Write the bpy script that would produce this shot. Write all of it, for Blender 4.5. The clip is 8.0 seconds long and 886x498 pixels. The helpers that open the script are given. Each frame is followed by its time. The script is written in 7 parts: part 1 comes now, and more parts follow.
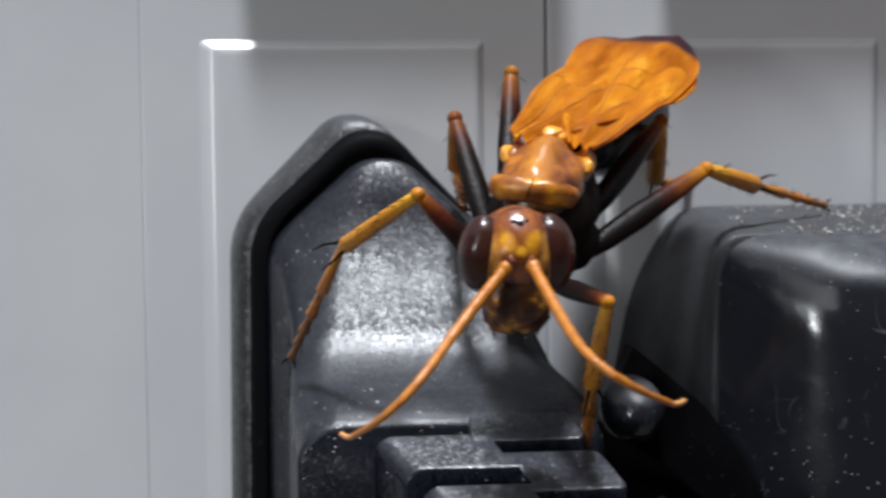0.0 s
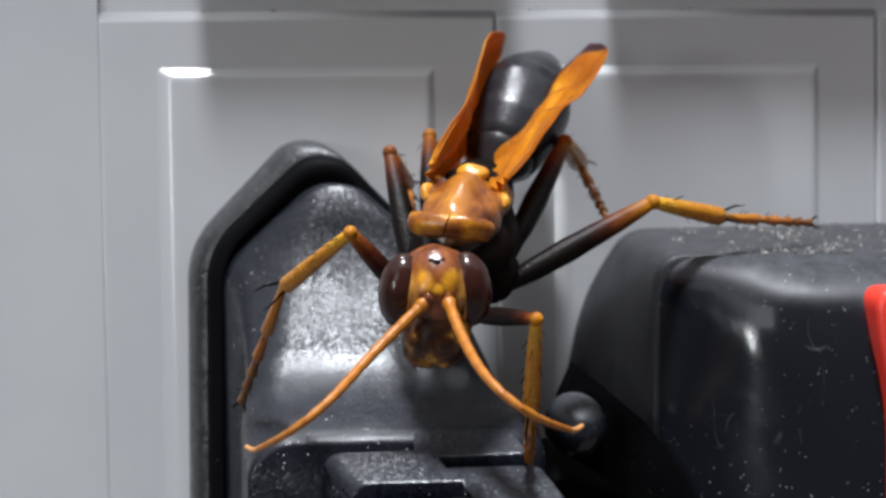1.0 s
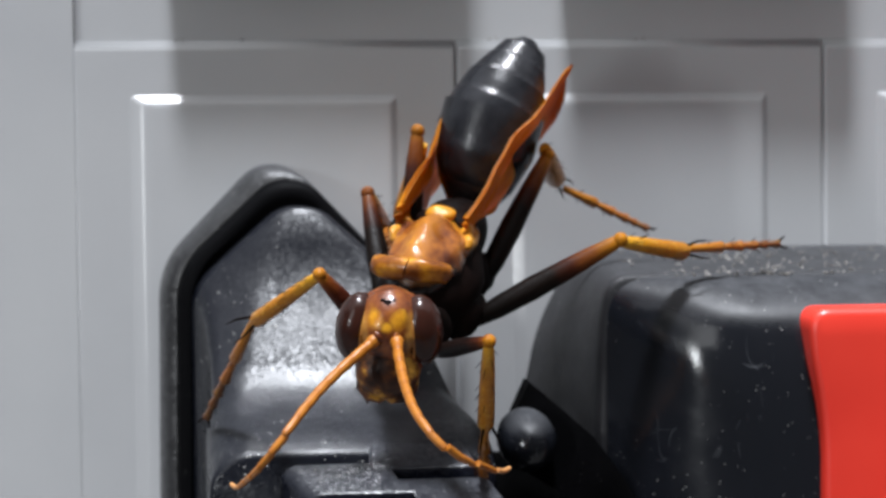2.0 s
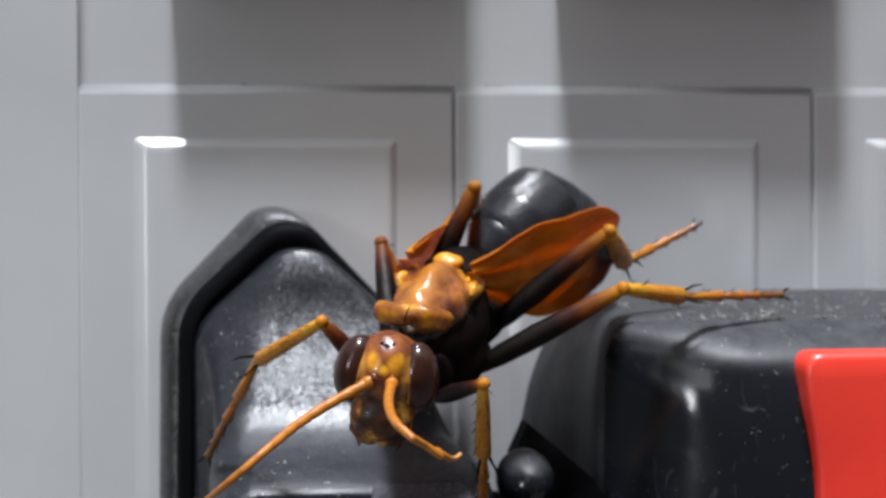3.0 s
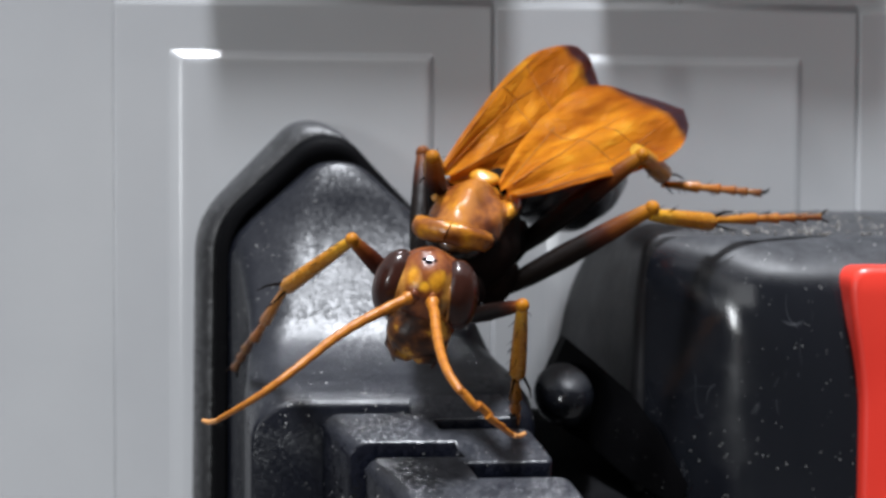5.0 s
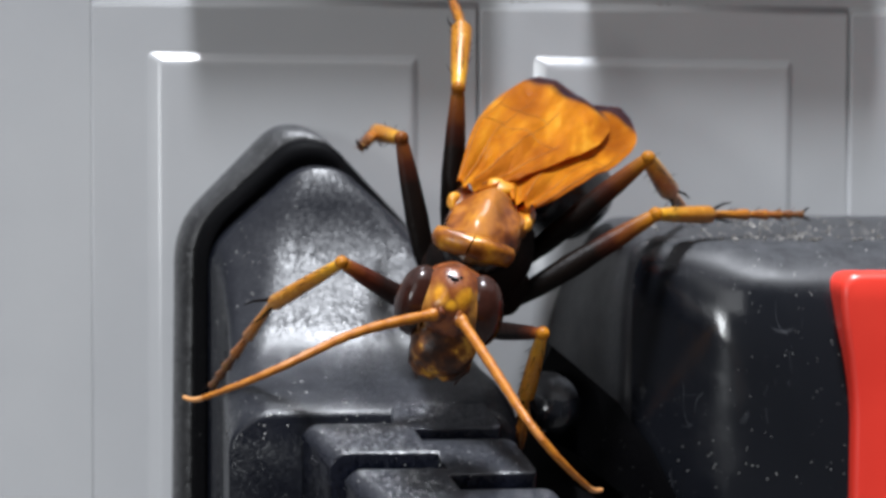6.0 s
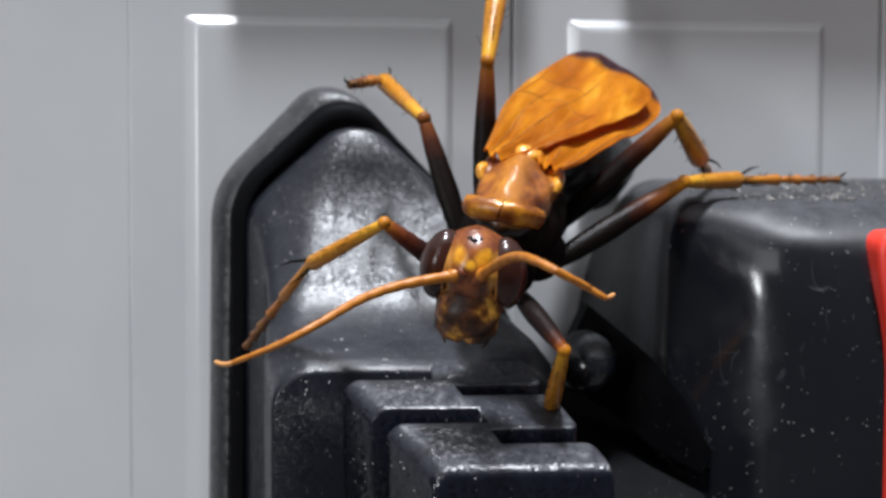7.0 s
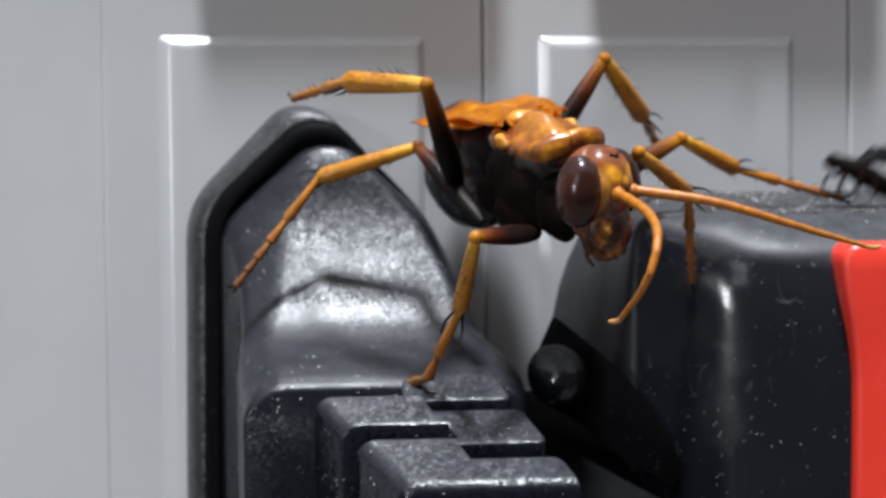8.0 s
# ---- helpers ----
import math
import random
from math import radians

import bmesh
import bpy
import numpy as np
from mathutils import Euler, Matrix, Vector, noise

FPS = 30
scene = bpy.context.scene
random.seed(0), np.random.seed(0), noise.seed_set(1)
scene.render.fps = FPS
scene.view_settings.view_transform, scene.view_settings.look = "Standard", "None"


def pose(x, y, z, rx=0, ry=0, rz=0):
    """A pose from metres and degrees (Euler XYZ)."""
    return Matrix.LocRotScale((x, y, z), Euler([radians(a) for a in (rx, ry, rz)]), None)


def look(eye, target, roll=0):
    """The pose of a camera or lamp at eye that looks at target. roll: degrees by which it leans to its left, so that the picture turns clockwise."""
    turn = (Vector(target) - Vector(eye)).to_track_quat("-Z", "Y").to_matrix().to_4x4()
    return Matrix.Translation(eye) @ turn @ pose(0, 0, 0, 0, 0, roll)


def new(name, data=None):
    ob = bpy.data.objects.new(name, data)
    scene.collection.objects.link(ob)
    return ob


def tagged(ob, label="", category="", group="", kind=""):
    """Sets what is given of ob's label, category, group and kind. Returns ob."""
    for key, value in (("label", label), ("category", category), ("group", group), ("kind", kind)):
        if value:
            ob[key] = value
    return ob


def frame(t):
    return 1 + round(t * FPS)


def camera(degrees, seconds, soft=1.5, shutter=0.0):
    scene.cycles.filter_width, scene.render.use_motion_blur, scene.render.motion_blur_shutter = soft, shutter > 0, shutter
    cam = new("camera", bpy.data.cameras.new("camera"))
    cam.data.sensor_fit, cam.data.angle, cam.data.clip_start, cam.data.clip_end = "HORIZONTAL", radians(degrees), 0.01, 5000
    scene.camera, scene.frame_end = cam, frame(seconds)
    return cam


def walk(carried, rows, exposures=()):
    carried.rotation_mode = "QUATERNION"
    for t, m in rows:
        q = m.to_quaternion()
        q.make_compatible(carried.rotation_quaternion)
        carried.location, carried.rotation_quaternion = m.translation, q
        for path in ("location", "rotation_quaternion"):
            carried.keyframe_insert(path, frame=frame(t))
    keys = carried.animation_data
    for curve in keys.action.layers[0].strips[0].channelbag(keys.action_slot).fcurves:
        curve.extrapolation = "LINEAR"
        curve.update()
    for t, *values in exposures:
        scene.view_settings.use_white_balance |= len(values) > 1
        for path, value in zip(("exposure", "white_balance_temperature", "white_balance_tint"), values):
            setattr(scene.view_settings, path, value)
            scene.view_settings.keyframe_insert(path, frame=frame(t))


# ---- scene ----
U = 0.01                       # the plan is written in centimetres


def at(x, y, z, rx=0, ry=0, rz=0):
    """A pose from centimetres and degrees."""
    return pose(x * U, y * U, z * U, rx, ry, rz)


cam = camera(32.0, 8.0, soft=2.8, shutter=0.4)
cam.data.dof.use_dof, cam.data.dof.focus_distance, cam.data.dof.aperture_fstop = True, 0.073, 80.0
PATH = [
    (0, 0.699, -9.189, -0.740, 86.92, 0.63, -4.63),
    (0.5, 0.914, -9.243, -0.761, 86.92, 0.63, -5.24),
    (1, 0.902, -9.452, -0.732, 87.73, 0.83, -5.04),
    (2.3, 1.146, -9.896, -0.680, 88.70, 0.61, -5.11),
    (2.5, 1.042, -9.908, -0.701, 89.44, 0.46, -5.41),
    (3, 0.921, -9.986, -0.630, 89.55, 0.32, -6.13),
    (3.5, 0.921, -9.984, -0.797, 90.37, 0.17, -5.50),
    (4, 0.940, -9.966, -1.045, 89.50, 0.11, -5.91),
    (4.5, 0.679, -9.872, -0.882, 88.67, -0.09, -5.96),
    (4.7, 0.788, -9.872, -0.909, 88.33, -0.19, -5.49),
    (5.8, 0.886, -9.736, -0.799, 87.63, -0.24, -5.16),
    (6, 0.914, -9.695, -0.887, 88.12, -0.14, -5.52),
    (6.5, 0.799, -9.736, -1.037, 88.02, -0.23, -5.38),
    (7, 0.737, -9.759, -1.003, 87.40, -0.15, -5.24),
    (7.5, 0.753, -9.774, -1.031, 87.26, -0.20, -5.14),
    (8, 0.883, -9.848, -0.962, 87.76, 0.50, -5.35),
]
walk(cam, [(t, at(x, y, z, rx, ry, rz)) for t, x, y, z, rx, ry, rz in PATH], exposures=[(0.0, 0.70), (7.0, 0.72), (8.0, 0.78)])

# ---- light ----
SUN_TO = Vector((-0.03, -0.25, 0.95)).normalized()
world = bpy.data.worlds.new("sky")
scene.world = world
world.use_nodes = True
wn = world.node_tree.nodes
sky = wn.new("ShaderNodeTexSky")
sky.sky_type, sky.sun_disc = "NISHITA", False
sky.sun_elevation = math.asin(SUN_TO.z)
sky.sun_rotation = math.atan2(SUN_TO.x, SUN_TO.y)
bg = wn["Background"]
bg.inputs["Strength"].default_value = 0.122
grey = wn.new("ShaderNodeHueSaturation")
grey.inputs["Saturation"].default_value = 0.15
tint = wn.new("ShaderNodeMix")
tint.data_type, tint.blend_type = "RGBA", "MULTIPLY"
tint.inputs["Factor"].default_value = 1.0
tint.inputs[7].default_value = (1.0, 0.985, 0.985, 1)
world.node_tree.links.new(sky.outputs[0], grey.inputs["Color"])
world.node_tree.links.new(grey.outputs[0], tint.inputs[6])
world.node_tree.links.new(tint.outputs[2], bg.inputs[0])
sun = new("sun", bpy.data.lights.new("sun", "SUN"))
sun.data.energy, sun.data.angle, sun.data.color = 3.7, radians(7.0), (0.94, 0.985, 1.06)
sun.matrix_world = look(SUN_TO, (0, 0, 0))
# unseen fill lamp added in the far wall's opening to brighten the housing
front = new("fill_light", bpy.data.lights.new("fill_light", "AREA"))
front.data.shape, front.data.size, front.data.size_y = "RECTANGLE", 0.215, 0.24
front.data.energy, front.data.color = 0.13, (0.97, 0.99, 1.0)
front.matrix_world = look((-0.3375, -0.455, 0.235), (0.01, 0.0, 0.0))
# unseen strip lamp added at the left for the upright streaks in glossy edges
streak = new("streak_light", bpy.data.lights.new("streak_light", "AREA"))
streak.data.shape, streak.data.size, streak.data.size_y = "RECTANGLE", 0.012, 0.065
streak.data.energy, streak.data.color = 0.12, (0.93, 0.97, 1.0)
streak.matrix_world = look((-0.22, -0.24, 0.010), (0.025, -0.012, -0.015))


# ---- materials ----
class Nodes:
    """A short way to write a node material."""

    def __init__(self, name, rough=0.5, metal=0.0, coat=0.0):
        self.mat = bpy.data.materials.new(name)
        self.mat.use_nodes = True
        self.n, self.l = self.mat.node_tree.nodes, self.mat.node_tree.links
        self.p = self.n["Principled BSDF"]
        self.p.inputs["Roughness"].default_value = rough
        self.p.inputs["Metallic"].default_value = metal
        self.p.inputs["Coat Weight"].default_value = coat
        self.co = self.n.new("ShaderNodeTexCoord").outputs["Object"]

    def noise(self, scale, detail=4.0, rough=0.55, stretch=None, vec=None):
        n = self.n.new("ShaderNodeTexNoise")
        n.inputs["Scale"].default_value, n.inputs["Detail"].default_value = scale, detail
        n.inputs["Roughness"].default_value = rough
        v = vec or self.co
        if stretch:
            m = self.n.new("ShaderNodeMapping")
            m.inputs["Scale"].default_value = stretch
            self.l.new(v, m.inputs[0])
            v = m.outputs[0]
        self.l.new(v, n.inputs["Vector"])
        return n.outputs["Fac"]

    def voronoi(self, scale, feature="F1"):
        n = self.n.new("ShaderNodeTexVoronoi")
        n.feature = feature
        n.inputs["Scale"].default_value = scale
        self.l.new(self.co, n.inputs["Vector"])
        return n.outputs["Distance"]

    def ramp(self, fac, stops):
        n = self.n.new("ShaderNodeValToRGB")
        e = n.color_ramp.elements
        while len(e) < len(stops):
            e.new(0.5)
        for el, (pos, c) in zip(e, stops):
            el.position, el.color = pos, (*c, 1) if len(c) == 3 else c
        self.l.new(fac, n.inputs[0])
        return n.outputs["Color"]

    def val(self, fac, a, b, lo=0.0, hi=1.0):
        n = self.n.new("ShaderNodeMapRange")
        n.inputs[1].default_value, n.inputs[2].default_value = a, b
        n.inputs[3].default_value, n.inputs[4].default_value = lo, hi
        self.l.new(fac, n.inputs[0])
        return n.outputs[0]

    def math(self, op, a, b):
        n = self.n.new("ShaderNodeMath")
        n.operation = op
        for i, v in enumerate((a, b)):
            if isinstance(v, (int, float)):
                n.inputs[i].default_value = v
            else:
                self.l.new(v, n.inputs[i])
        return n.outputs[0]

    def mix(self, fac, a, b):
        n = self.n.new("ShaderNodeMix")
        n.data_type = "RGBA"
        for sock, v in ((n.inputs["Factor"], fac), (n.inputs[6], a), (n.inputs[7], b)):
            if isinstance(v, tuple):
                sock.default_value = (*v, 1)
            elif isinstance(v, (int, float)):
                sock.default_value = v
            else:
                self.l.new(v, sock)
        return n.outputs[2]

    def axis(self, which):
        n = self.n.new("ShaderNodeSeparateXYZ")
        self.l.new(self.co, n.inputs[0])
        return n.outputs[which]

    def normal_z(self):
        g = self.n.new("ShaderNodeNewGeometry")
        n = self.n.new("ShaderNodeSeparateXYZ")
        self.l.new(g.outputs["Normal"], n.inputs[0])
        return n.outputs[2]

    def color(self, c):
        if isinstance(c, tuple):
            self.p.inputs["Base Color"].default_value = (*c, 1)
        else:
            self.l.new(c, self.p.inputs["Base Color"])

    def rough(self, v):
        self.l.new(v, self.p.inputs["Roughness"])

    def bump(self, height, dist, strength=1.0):
        b = self.n.new("ShaderNodeBump")
        b.inputs["Distance"].default_value, b.inputs["Strength"].default_value = dist, strength
        self.l.new(height, b.inputs["Height"])
        self.l.new(b.outputs[0], self.p.inputs["Normal"])
        return self


def wall_mat():
    m = Nodes("grey_plastic", 0.3)
    m.p.inputs["Specular IOR Level"].default_value = 0.8
    big = m.noise(60, 3)
    fine = m.noise(1500, 2)
    c = m.ramp(big, [(0.3, (0.43, 0.435, 0.445)), (0.7, (0.48, 0.485, 0.49))])
    dirt = m.ramp(m.noise(260, 5, 0.7), [(0.66, (0, 0, 0)), (0.8, (1, 1, 1))])
    c = m.mix(m.math("MULTIPLY", dirt, 0.015), c, (0.2, 0.19, 0.17))
    m.color(c)
    m.rough(m.val(m.noise(90, 2), 0.3, 0.7, 0.22, 0.27))
    m.bump(fine, 0.00002, 0.35)
    return m.mat


def rubber_mat(name, base, dust, rough=0.42, grain=7000, grain_h=0.00004, speck=0.5, spec=0.5, tilt=0.0, smudge=0.0):
    """Black moulded plastic: fine grain with small facets, grey dust on what faces up, pale specks of dust and painted
    sparkle, smudges.
    """
    m = Nodes(name, rough)
    m.p.inputs["Specular IOR Level"].default_value = spec
    up = m.val(m.normal_z(), 0.3, 0.95)
    d = m.math("MULTIPLY", up, m.val(m.noise(900, 6, 0.75), 0.3, 0.7))
    d = m.math("MULTIPLY", d, dust)
    c = m.mix(d, base, (0.108, 0.112, 0.122))
    thin = m.val(m.noise(140, 3), 0.42, 0.62)
    for scale, size, lo in ((700, 0.05, 0.60), (1700, 0.09, 0.56), (3400, 0.13, 0.52)):
        sp = m.ramp(m.voronoi(scale), [(0.0, (1, 1, 1)), (size, (1, 1, 1)), (size + 0.05, (0, 0, 0))])
        pick = m.math("MULTIPLY", m.val(m.noise(scale * 0.45, 1), lo + 0.05, lo + 0.08), thin)
        c = m.mix(m.math("MULTIPLY", m.math("MULTIPLY", sp, pick), speck), c, (0.62, 0.61, 0.58))
    m.color(c)
    r = m.math("ADD", m.val(m.noise(350, 4), 0.3, 0.7, rough - 0.06, rough + 0.08), m.math("MULTIPLY", up, dust * 0.6))
    if smudge:
        wipe = m.math("MULTIPLY", m.val(m.noise(130, 7, 0.72), 0.45, 0.7), m.val(m.noise(1100, 5, 0.7, stretch=(1.0, 1.0, 0.25)), 0.35, 0.7))
        r = m.math("ADD", m.math("ADD", r, m.math("MULTIPLY", wipe, smudge)), m.math("MULTIPLY", up, 0.4))
        for scale, stretch in ((170, (1.0, 1.0, 2.6)), (240, (2.4, 1.0, 0.8))):
            line = m.math("ABSOLUTE", m.math("SUBTRACT", m.noise(scale, 1, 0.4, stretch=stretch), 0.5), 0.0)
            scratch = m.math("MULTIPLY", m.val(line, 0.001, 0.005, 1.0, 0.0), m.val(m.noise(420, 2), 0.58, 0.66))
            c = m.mix(m.math("MULTIPLY", scratch, 0.14), c, (0.25, 0.26, 0.28))
        m.color(c)
    m.rough(r)
    pebble = m.math("ADD", m.math("MULTIPLY", m.voronoi(grain), -0.9), m.math("MULTIPLY", m.noise(grain * 0.55, 1), 0.8))
    m.bump(pebble, grain_h, 1.0)
    if tilt:
        cell = m.n.new("ShaderNodeTexVoronoi")
        cell.inputs["Scale"].default_value = grain
        m.l.new(m.co, cell.inputs["Vector"])
        lean = m.n.new("ShaderNodeVectorMath")
        lean.operation = "MULTIPLY_ADD"
        lean.inputs[1].default_value = (tilt, tilt, tilt)
        lean.inputs[2].default_value = (-tilt / 2, -tilt / 2, -tilt / 2)
        m.l.new(cell.outputs["Color"], lean.inputs[0])
        add = m.n.new("ShaderNodeVectorMath")
        m.l.new(m.n.new("ShaderNodeNewGeometry").outputs["Normal"], add.inputs[0])
        m.l.new(lean.outputs[0], add.inputs[1])
        unit = m.n.new("ShaderNodeVectorMath")
        unit.operation = "NORMALIZE"
        m.l.new(add.outputs[0], unit.inputs[0])
        m.l.new(unit.outputs[0], next(n for n in m.n if n.type == "BUMP").inputs["Normal"])
    return m.mat


def red_mat():
    m = Nodes("red_plastic", 0.33)
    m.color(m.ramp(m.noise(120, 3), [(0.3, (0.72, 0.035, 0.022)), (0.7, (0.80, 0.05, 0.03))]))
    m.bump(m.noise(1500, 3), 0.00002, 0.3)
    return m.mat


ORANGE, YELLOW, RUST, DARK = (0.44, 0.165, 0.009), (0.68, 0.34, 0.018), (0.16, 0.046, 0.008), (0.008, 0.005, 0.004)


def limb_mat(name, stops, rough=0.28, spec=0.45, down=0.0):
    """Chitin whose colour runs along the limb, with flecks of pale down and painted highlight; stops are in centimetres
    from its root.
    """
    m = Nodes(name, rough, coat=0.0)
    m.p.inputs["Specular IOR Level"].default_value = spec
    wob = m.math("MULTIPLY", m.math("SUBTRACT", m.noise(900, 3), 0.5), 0.0012)
    z = m.math("ADD", m.axis(2), wob)
    c = m.ramp(m.val(z, 0.0, 0.01), stops)
    c = m.mix(m.val(m.noise(1100, 3), 0.45, 0.8, 0.0, 0.5), c, m.mix(0.62, c, (0.10, 0.022, 0.005) if down else DARK))
    c = m.mix(m.val(m.noise(4200, 3, 0.7), 0.55, 0.66, 0.0, down), c, m.mix(0.6, c, (0.85, 0.55, 0.10)))
    m.color(c)
    m.bump(m.noise(4200, 3, 0.6), 0.00006, 0.7)
    return m.mat


def body_mat():
    """Thorax: rusty back with amber spots, black flanks and belly."""
    m = Nodes("thorax_chitin", 0.26, coat=0.1)
    m.p.inputs["Specular IOR Level"].default_value = 0.42
    blot = m.ramp(m.math("ADD", m.math("MULTIPLY", m.noise(360, 3, 0.5), 0.85), m.math("MULTIPLY", m.noise(3000, 3, 0.6), 0.15)),
                  [(0.36, (0.08, 0.020, 0.008)), (0.44, (0.17, 0.048, 0.011)), (0.51, (0.29, 0.092, 0.014)), (0.58, (0.43, 0.160, 0.018)), (0.67, YELLOW)])
    mid = m.val(m.math("ADD", m.math("ABSOLUTE", m.axis(0), 0.0), m.math("MULTIPLY", m.math("SUBTRACT", m.noise(700, 3), 0.5), 0.0006)), 0.0003, 0.0008, 0.55, 0.0)
    blot = m.mix(mid, blot, (0.44, 0.17, 0.03))
    z = m.math("ADD", m.axis(2), m.math("MULTIPLY", m.math("SUBTRACT", m.noise(500, 3), 0.5), 0.0016))
    c = m.mix(m.val(z, -0.0015, -0.0009), DARK, blot)
    m.color(c)
    m.bump(m.noise(1800, 4), 0.00008, 0.5)
    return m.mat


def plain_mat(name, lo, hi, scale, rough, coat=0.0, grain=3000, grain_h=0.00003, spec=0.5):
    m = Nodes(name, rough, coat=coat)
    m.p.inputs["Specular IOR Level"].default_value = spec
    m.color(m.ramp(m.noise(scale, 4), [(0.3, lo), (0.7, hi)]))
    m.bump(m.noise(grain, 3), grain_h, 0.5)
    return m.mat


def blotched_mat(name, stops, scale):
    m = Nodes(name, 0.28, coat=0.1)
    m.p.inputs["Specular IOR Level"].default_value = 0.35
    m.color(m.ramp(m.noise(scale, 3, 0.55), stops))
    m.bump(m.noise(scale * 1.5, 3), 0.00008, 0.6)
    return m.mat


def face_mat():
    """Rusty head with yellow bands along the eyes and two spots between them."""
    m = Nodes("rusty_face", 0.27, coat=0.12)
    m.p.inputs["Specular IOR Level"].default_value = 0.4
    rust = m.ramp(m.noise(900, 3, 0.55), [(0.34, (0.06, 0.015, 0.006)), (0.48, (0.15, 0.038, 0.010)), (0.60, (0.22, 0.062, 0.014)), (0.74, (0.31, 0.11, 0.02))])
    wob = m.math("MULTIPLY", m.math("SUBTRACT", m.noise(1100, 3), 0.5), 0.0005)
    x = m.math("ADD", m.math("ABSOLUTE", m.axis(0), 0.0), wob)
    y, z = m.axis(1), m.math("ADD", m.axis(2), wob)
    def blob(cx, cz, wide, r0, r1):
        dx = m.math("MULTIPLY", m.math("SUBTRACT", x, cx), wide)
        dz = m.math("SUBTRACT", z, cz)
        return m.val(m.math("SQRT", m.math("ADD", m.math("MULTIPLY", dx, dx), m.math("MULTIPLY", dz, dz)), 0.0), r0, r1, 1.0, 0.0)
    front = m.val(y, 0.0004, 0.0010)
    band = m.math("MULTIPLY", m.val(x, 0.00082, 0.00102), m.math("MULTIPLY", m.val(z, -0.0009, -0.0002), m.val(z, 0.0012, 0.0017, 1.0, 0.0)))
    spot = m.math("MAXIMUM", blob(0.00056, 0.00124, 1.25, 0.00022, 0.00056), blob(0.0, 0.00094, 1.0, 0.00014, 0.00036))
    gold = m.ramp(m.noise(1500, 3), [(0.35, (0.50, 0.19, 0.012)), (0.65, (0.74, 0.36, 0.022))])
    tan = m.ramp(m.noise(1500, 3), [(0.35, (0.34, 0.13, 0.022)), (0.65, (0.55, 0.27, 0.05))])
    c = m.mix(m.math("MULTIPLY", band, front), rust, tan)
    m.color(m.mix(m.math("MULTIPLY", spot, front), c, gold))
    m.bump(m.noise(1500, 4), 0.00007, 0.6)
    return m.mat


def mouth_mat():
    """Brown face shield, streaked with yellow towards the antennae."""
    m = Nodes("brown_mouth", 0.38, coat=0.05)
    m.p.inputs["Specular IOR Level"].default_value = 0.35
    f = m.math("ADD", m.noise(900, 3, 0.55), m.val(m.axis(2), -0.0026, -0.0010, 0.0, 0.12))
    m.color(m.ramp(f, [(0.38, (0.014, 0.006, 0.004)), (0.52, (0.05, 0.016, 0.006)), (0.60, (0.15, 0.050, 0.010)), (0.68, (0.50, 0.25, 0.035))]))
    m.bump(m.noise(1400, 3), 0.00008, 0.6)
    return m.mat


def abdomen_mat():
    m = Nodes("abdomen_chitin", 0.25, coat=0.15)
    m.p.inputs["Specular IOR Level"].default_value = 0.32
    m.color(m.ramp(m.noise(700, 4), [(0.3, (0.010, 0.0105, 0.013)), (0.7, (0.024, 0.025, 0.029))]))
    m.bump(m.noise(6000, 3), 0.00004, 0.6)
    return m.mat


def wing_mat():
    """Amber membrane with a smoky end."""
    m = Nodes("wing_membrane", 0.34)
    m.p.inputs["Specular IOR Level"].default_value = 0.1
    z = m.math("ADD", m.axis(2), m.math("MULTIPLY", m.math("SUBTRACT", m.noise(300, 3), 0.5), 0.002))
    amber = m.ramp(m.noise(420, 4, 0.6, stretch=(1, 1, 0.3)), [(0.30, (0.24, 0.060, 0.005)), (0.44, (0.45, 0.145, 0.009)), (0.55, (0.64, 0.25, 0.014)), (0.64, (0.82, 0.43, 0.04))])
    m.color(m.mix(m.val(m.math("SUBTRACT", z, m.math("MULTIPLY", m.math("ABSOLUTE", m.axis(0), 0.0), -0.22)), 0.0134, 0.0141), amber, (0.03, 0.022, 0.03)))
    m.p.inputs["Subsurface Weight"].default_value = 0.0
    m.bump(m.noise(620, 5, 0.62, stretch=(1.0, 1.0, 0.4)), 0.0006, 1.0)
    tr = m.n.new("ShaderNodeBsdfTranslucent")
    tr.inputs[0].default_value = (0.80, 0.28, 0.012, 1)
    mx = m.n.new("ShaderNodeMixShader")
    mx.inputs[0].default_value = 0.42
    m.l.new(m.p.outputs[0], mx.inputs[1])
    m.l.new(tr.outputs[0], mx.inputs[2])
    m.l.new(mx.outputs[0], m.n["Material Output"].inputs[0])
    return m.mat


def eye_mat():
    m = Nodes("compound_eye", 0.24, coat=0.35)
    m.p.inputs["Coat Roughness"].default_value = 0.10
    m.p.inputs["Specular IOR Level"].default_value = 0.2
    m.color(m.ramp(m.noise(700, 3), [(0.3, (0.022, 0.007, 0.0045)), (0.7, (0.046, 0.014, 0.009))]))
    m.bump(m.voronoi(9000), 0.00001, 0.2)
    return m.mat


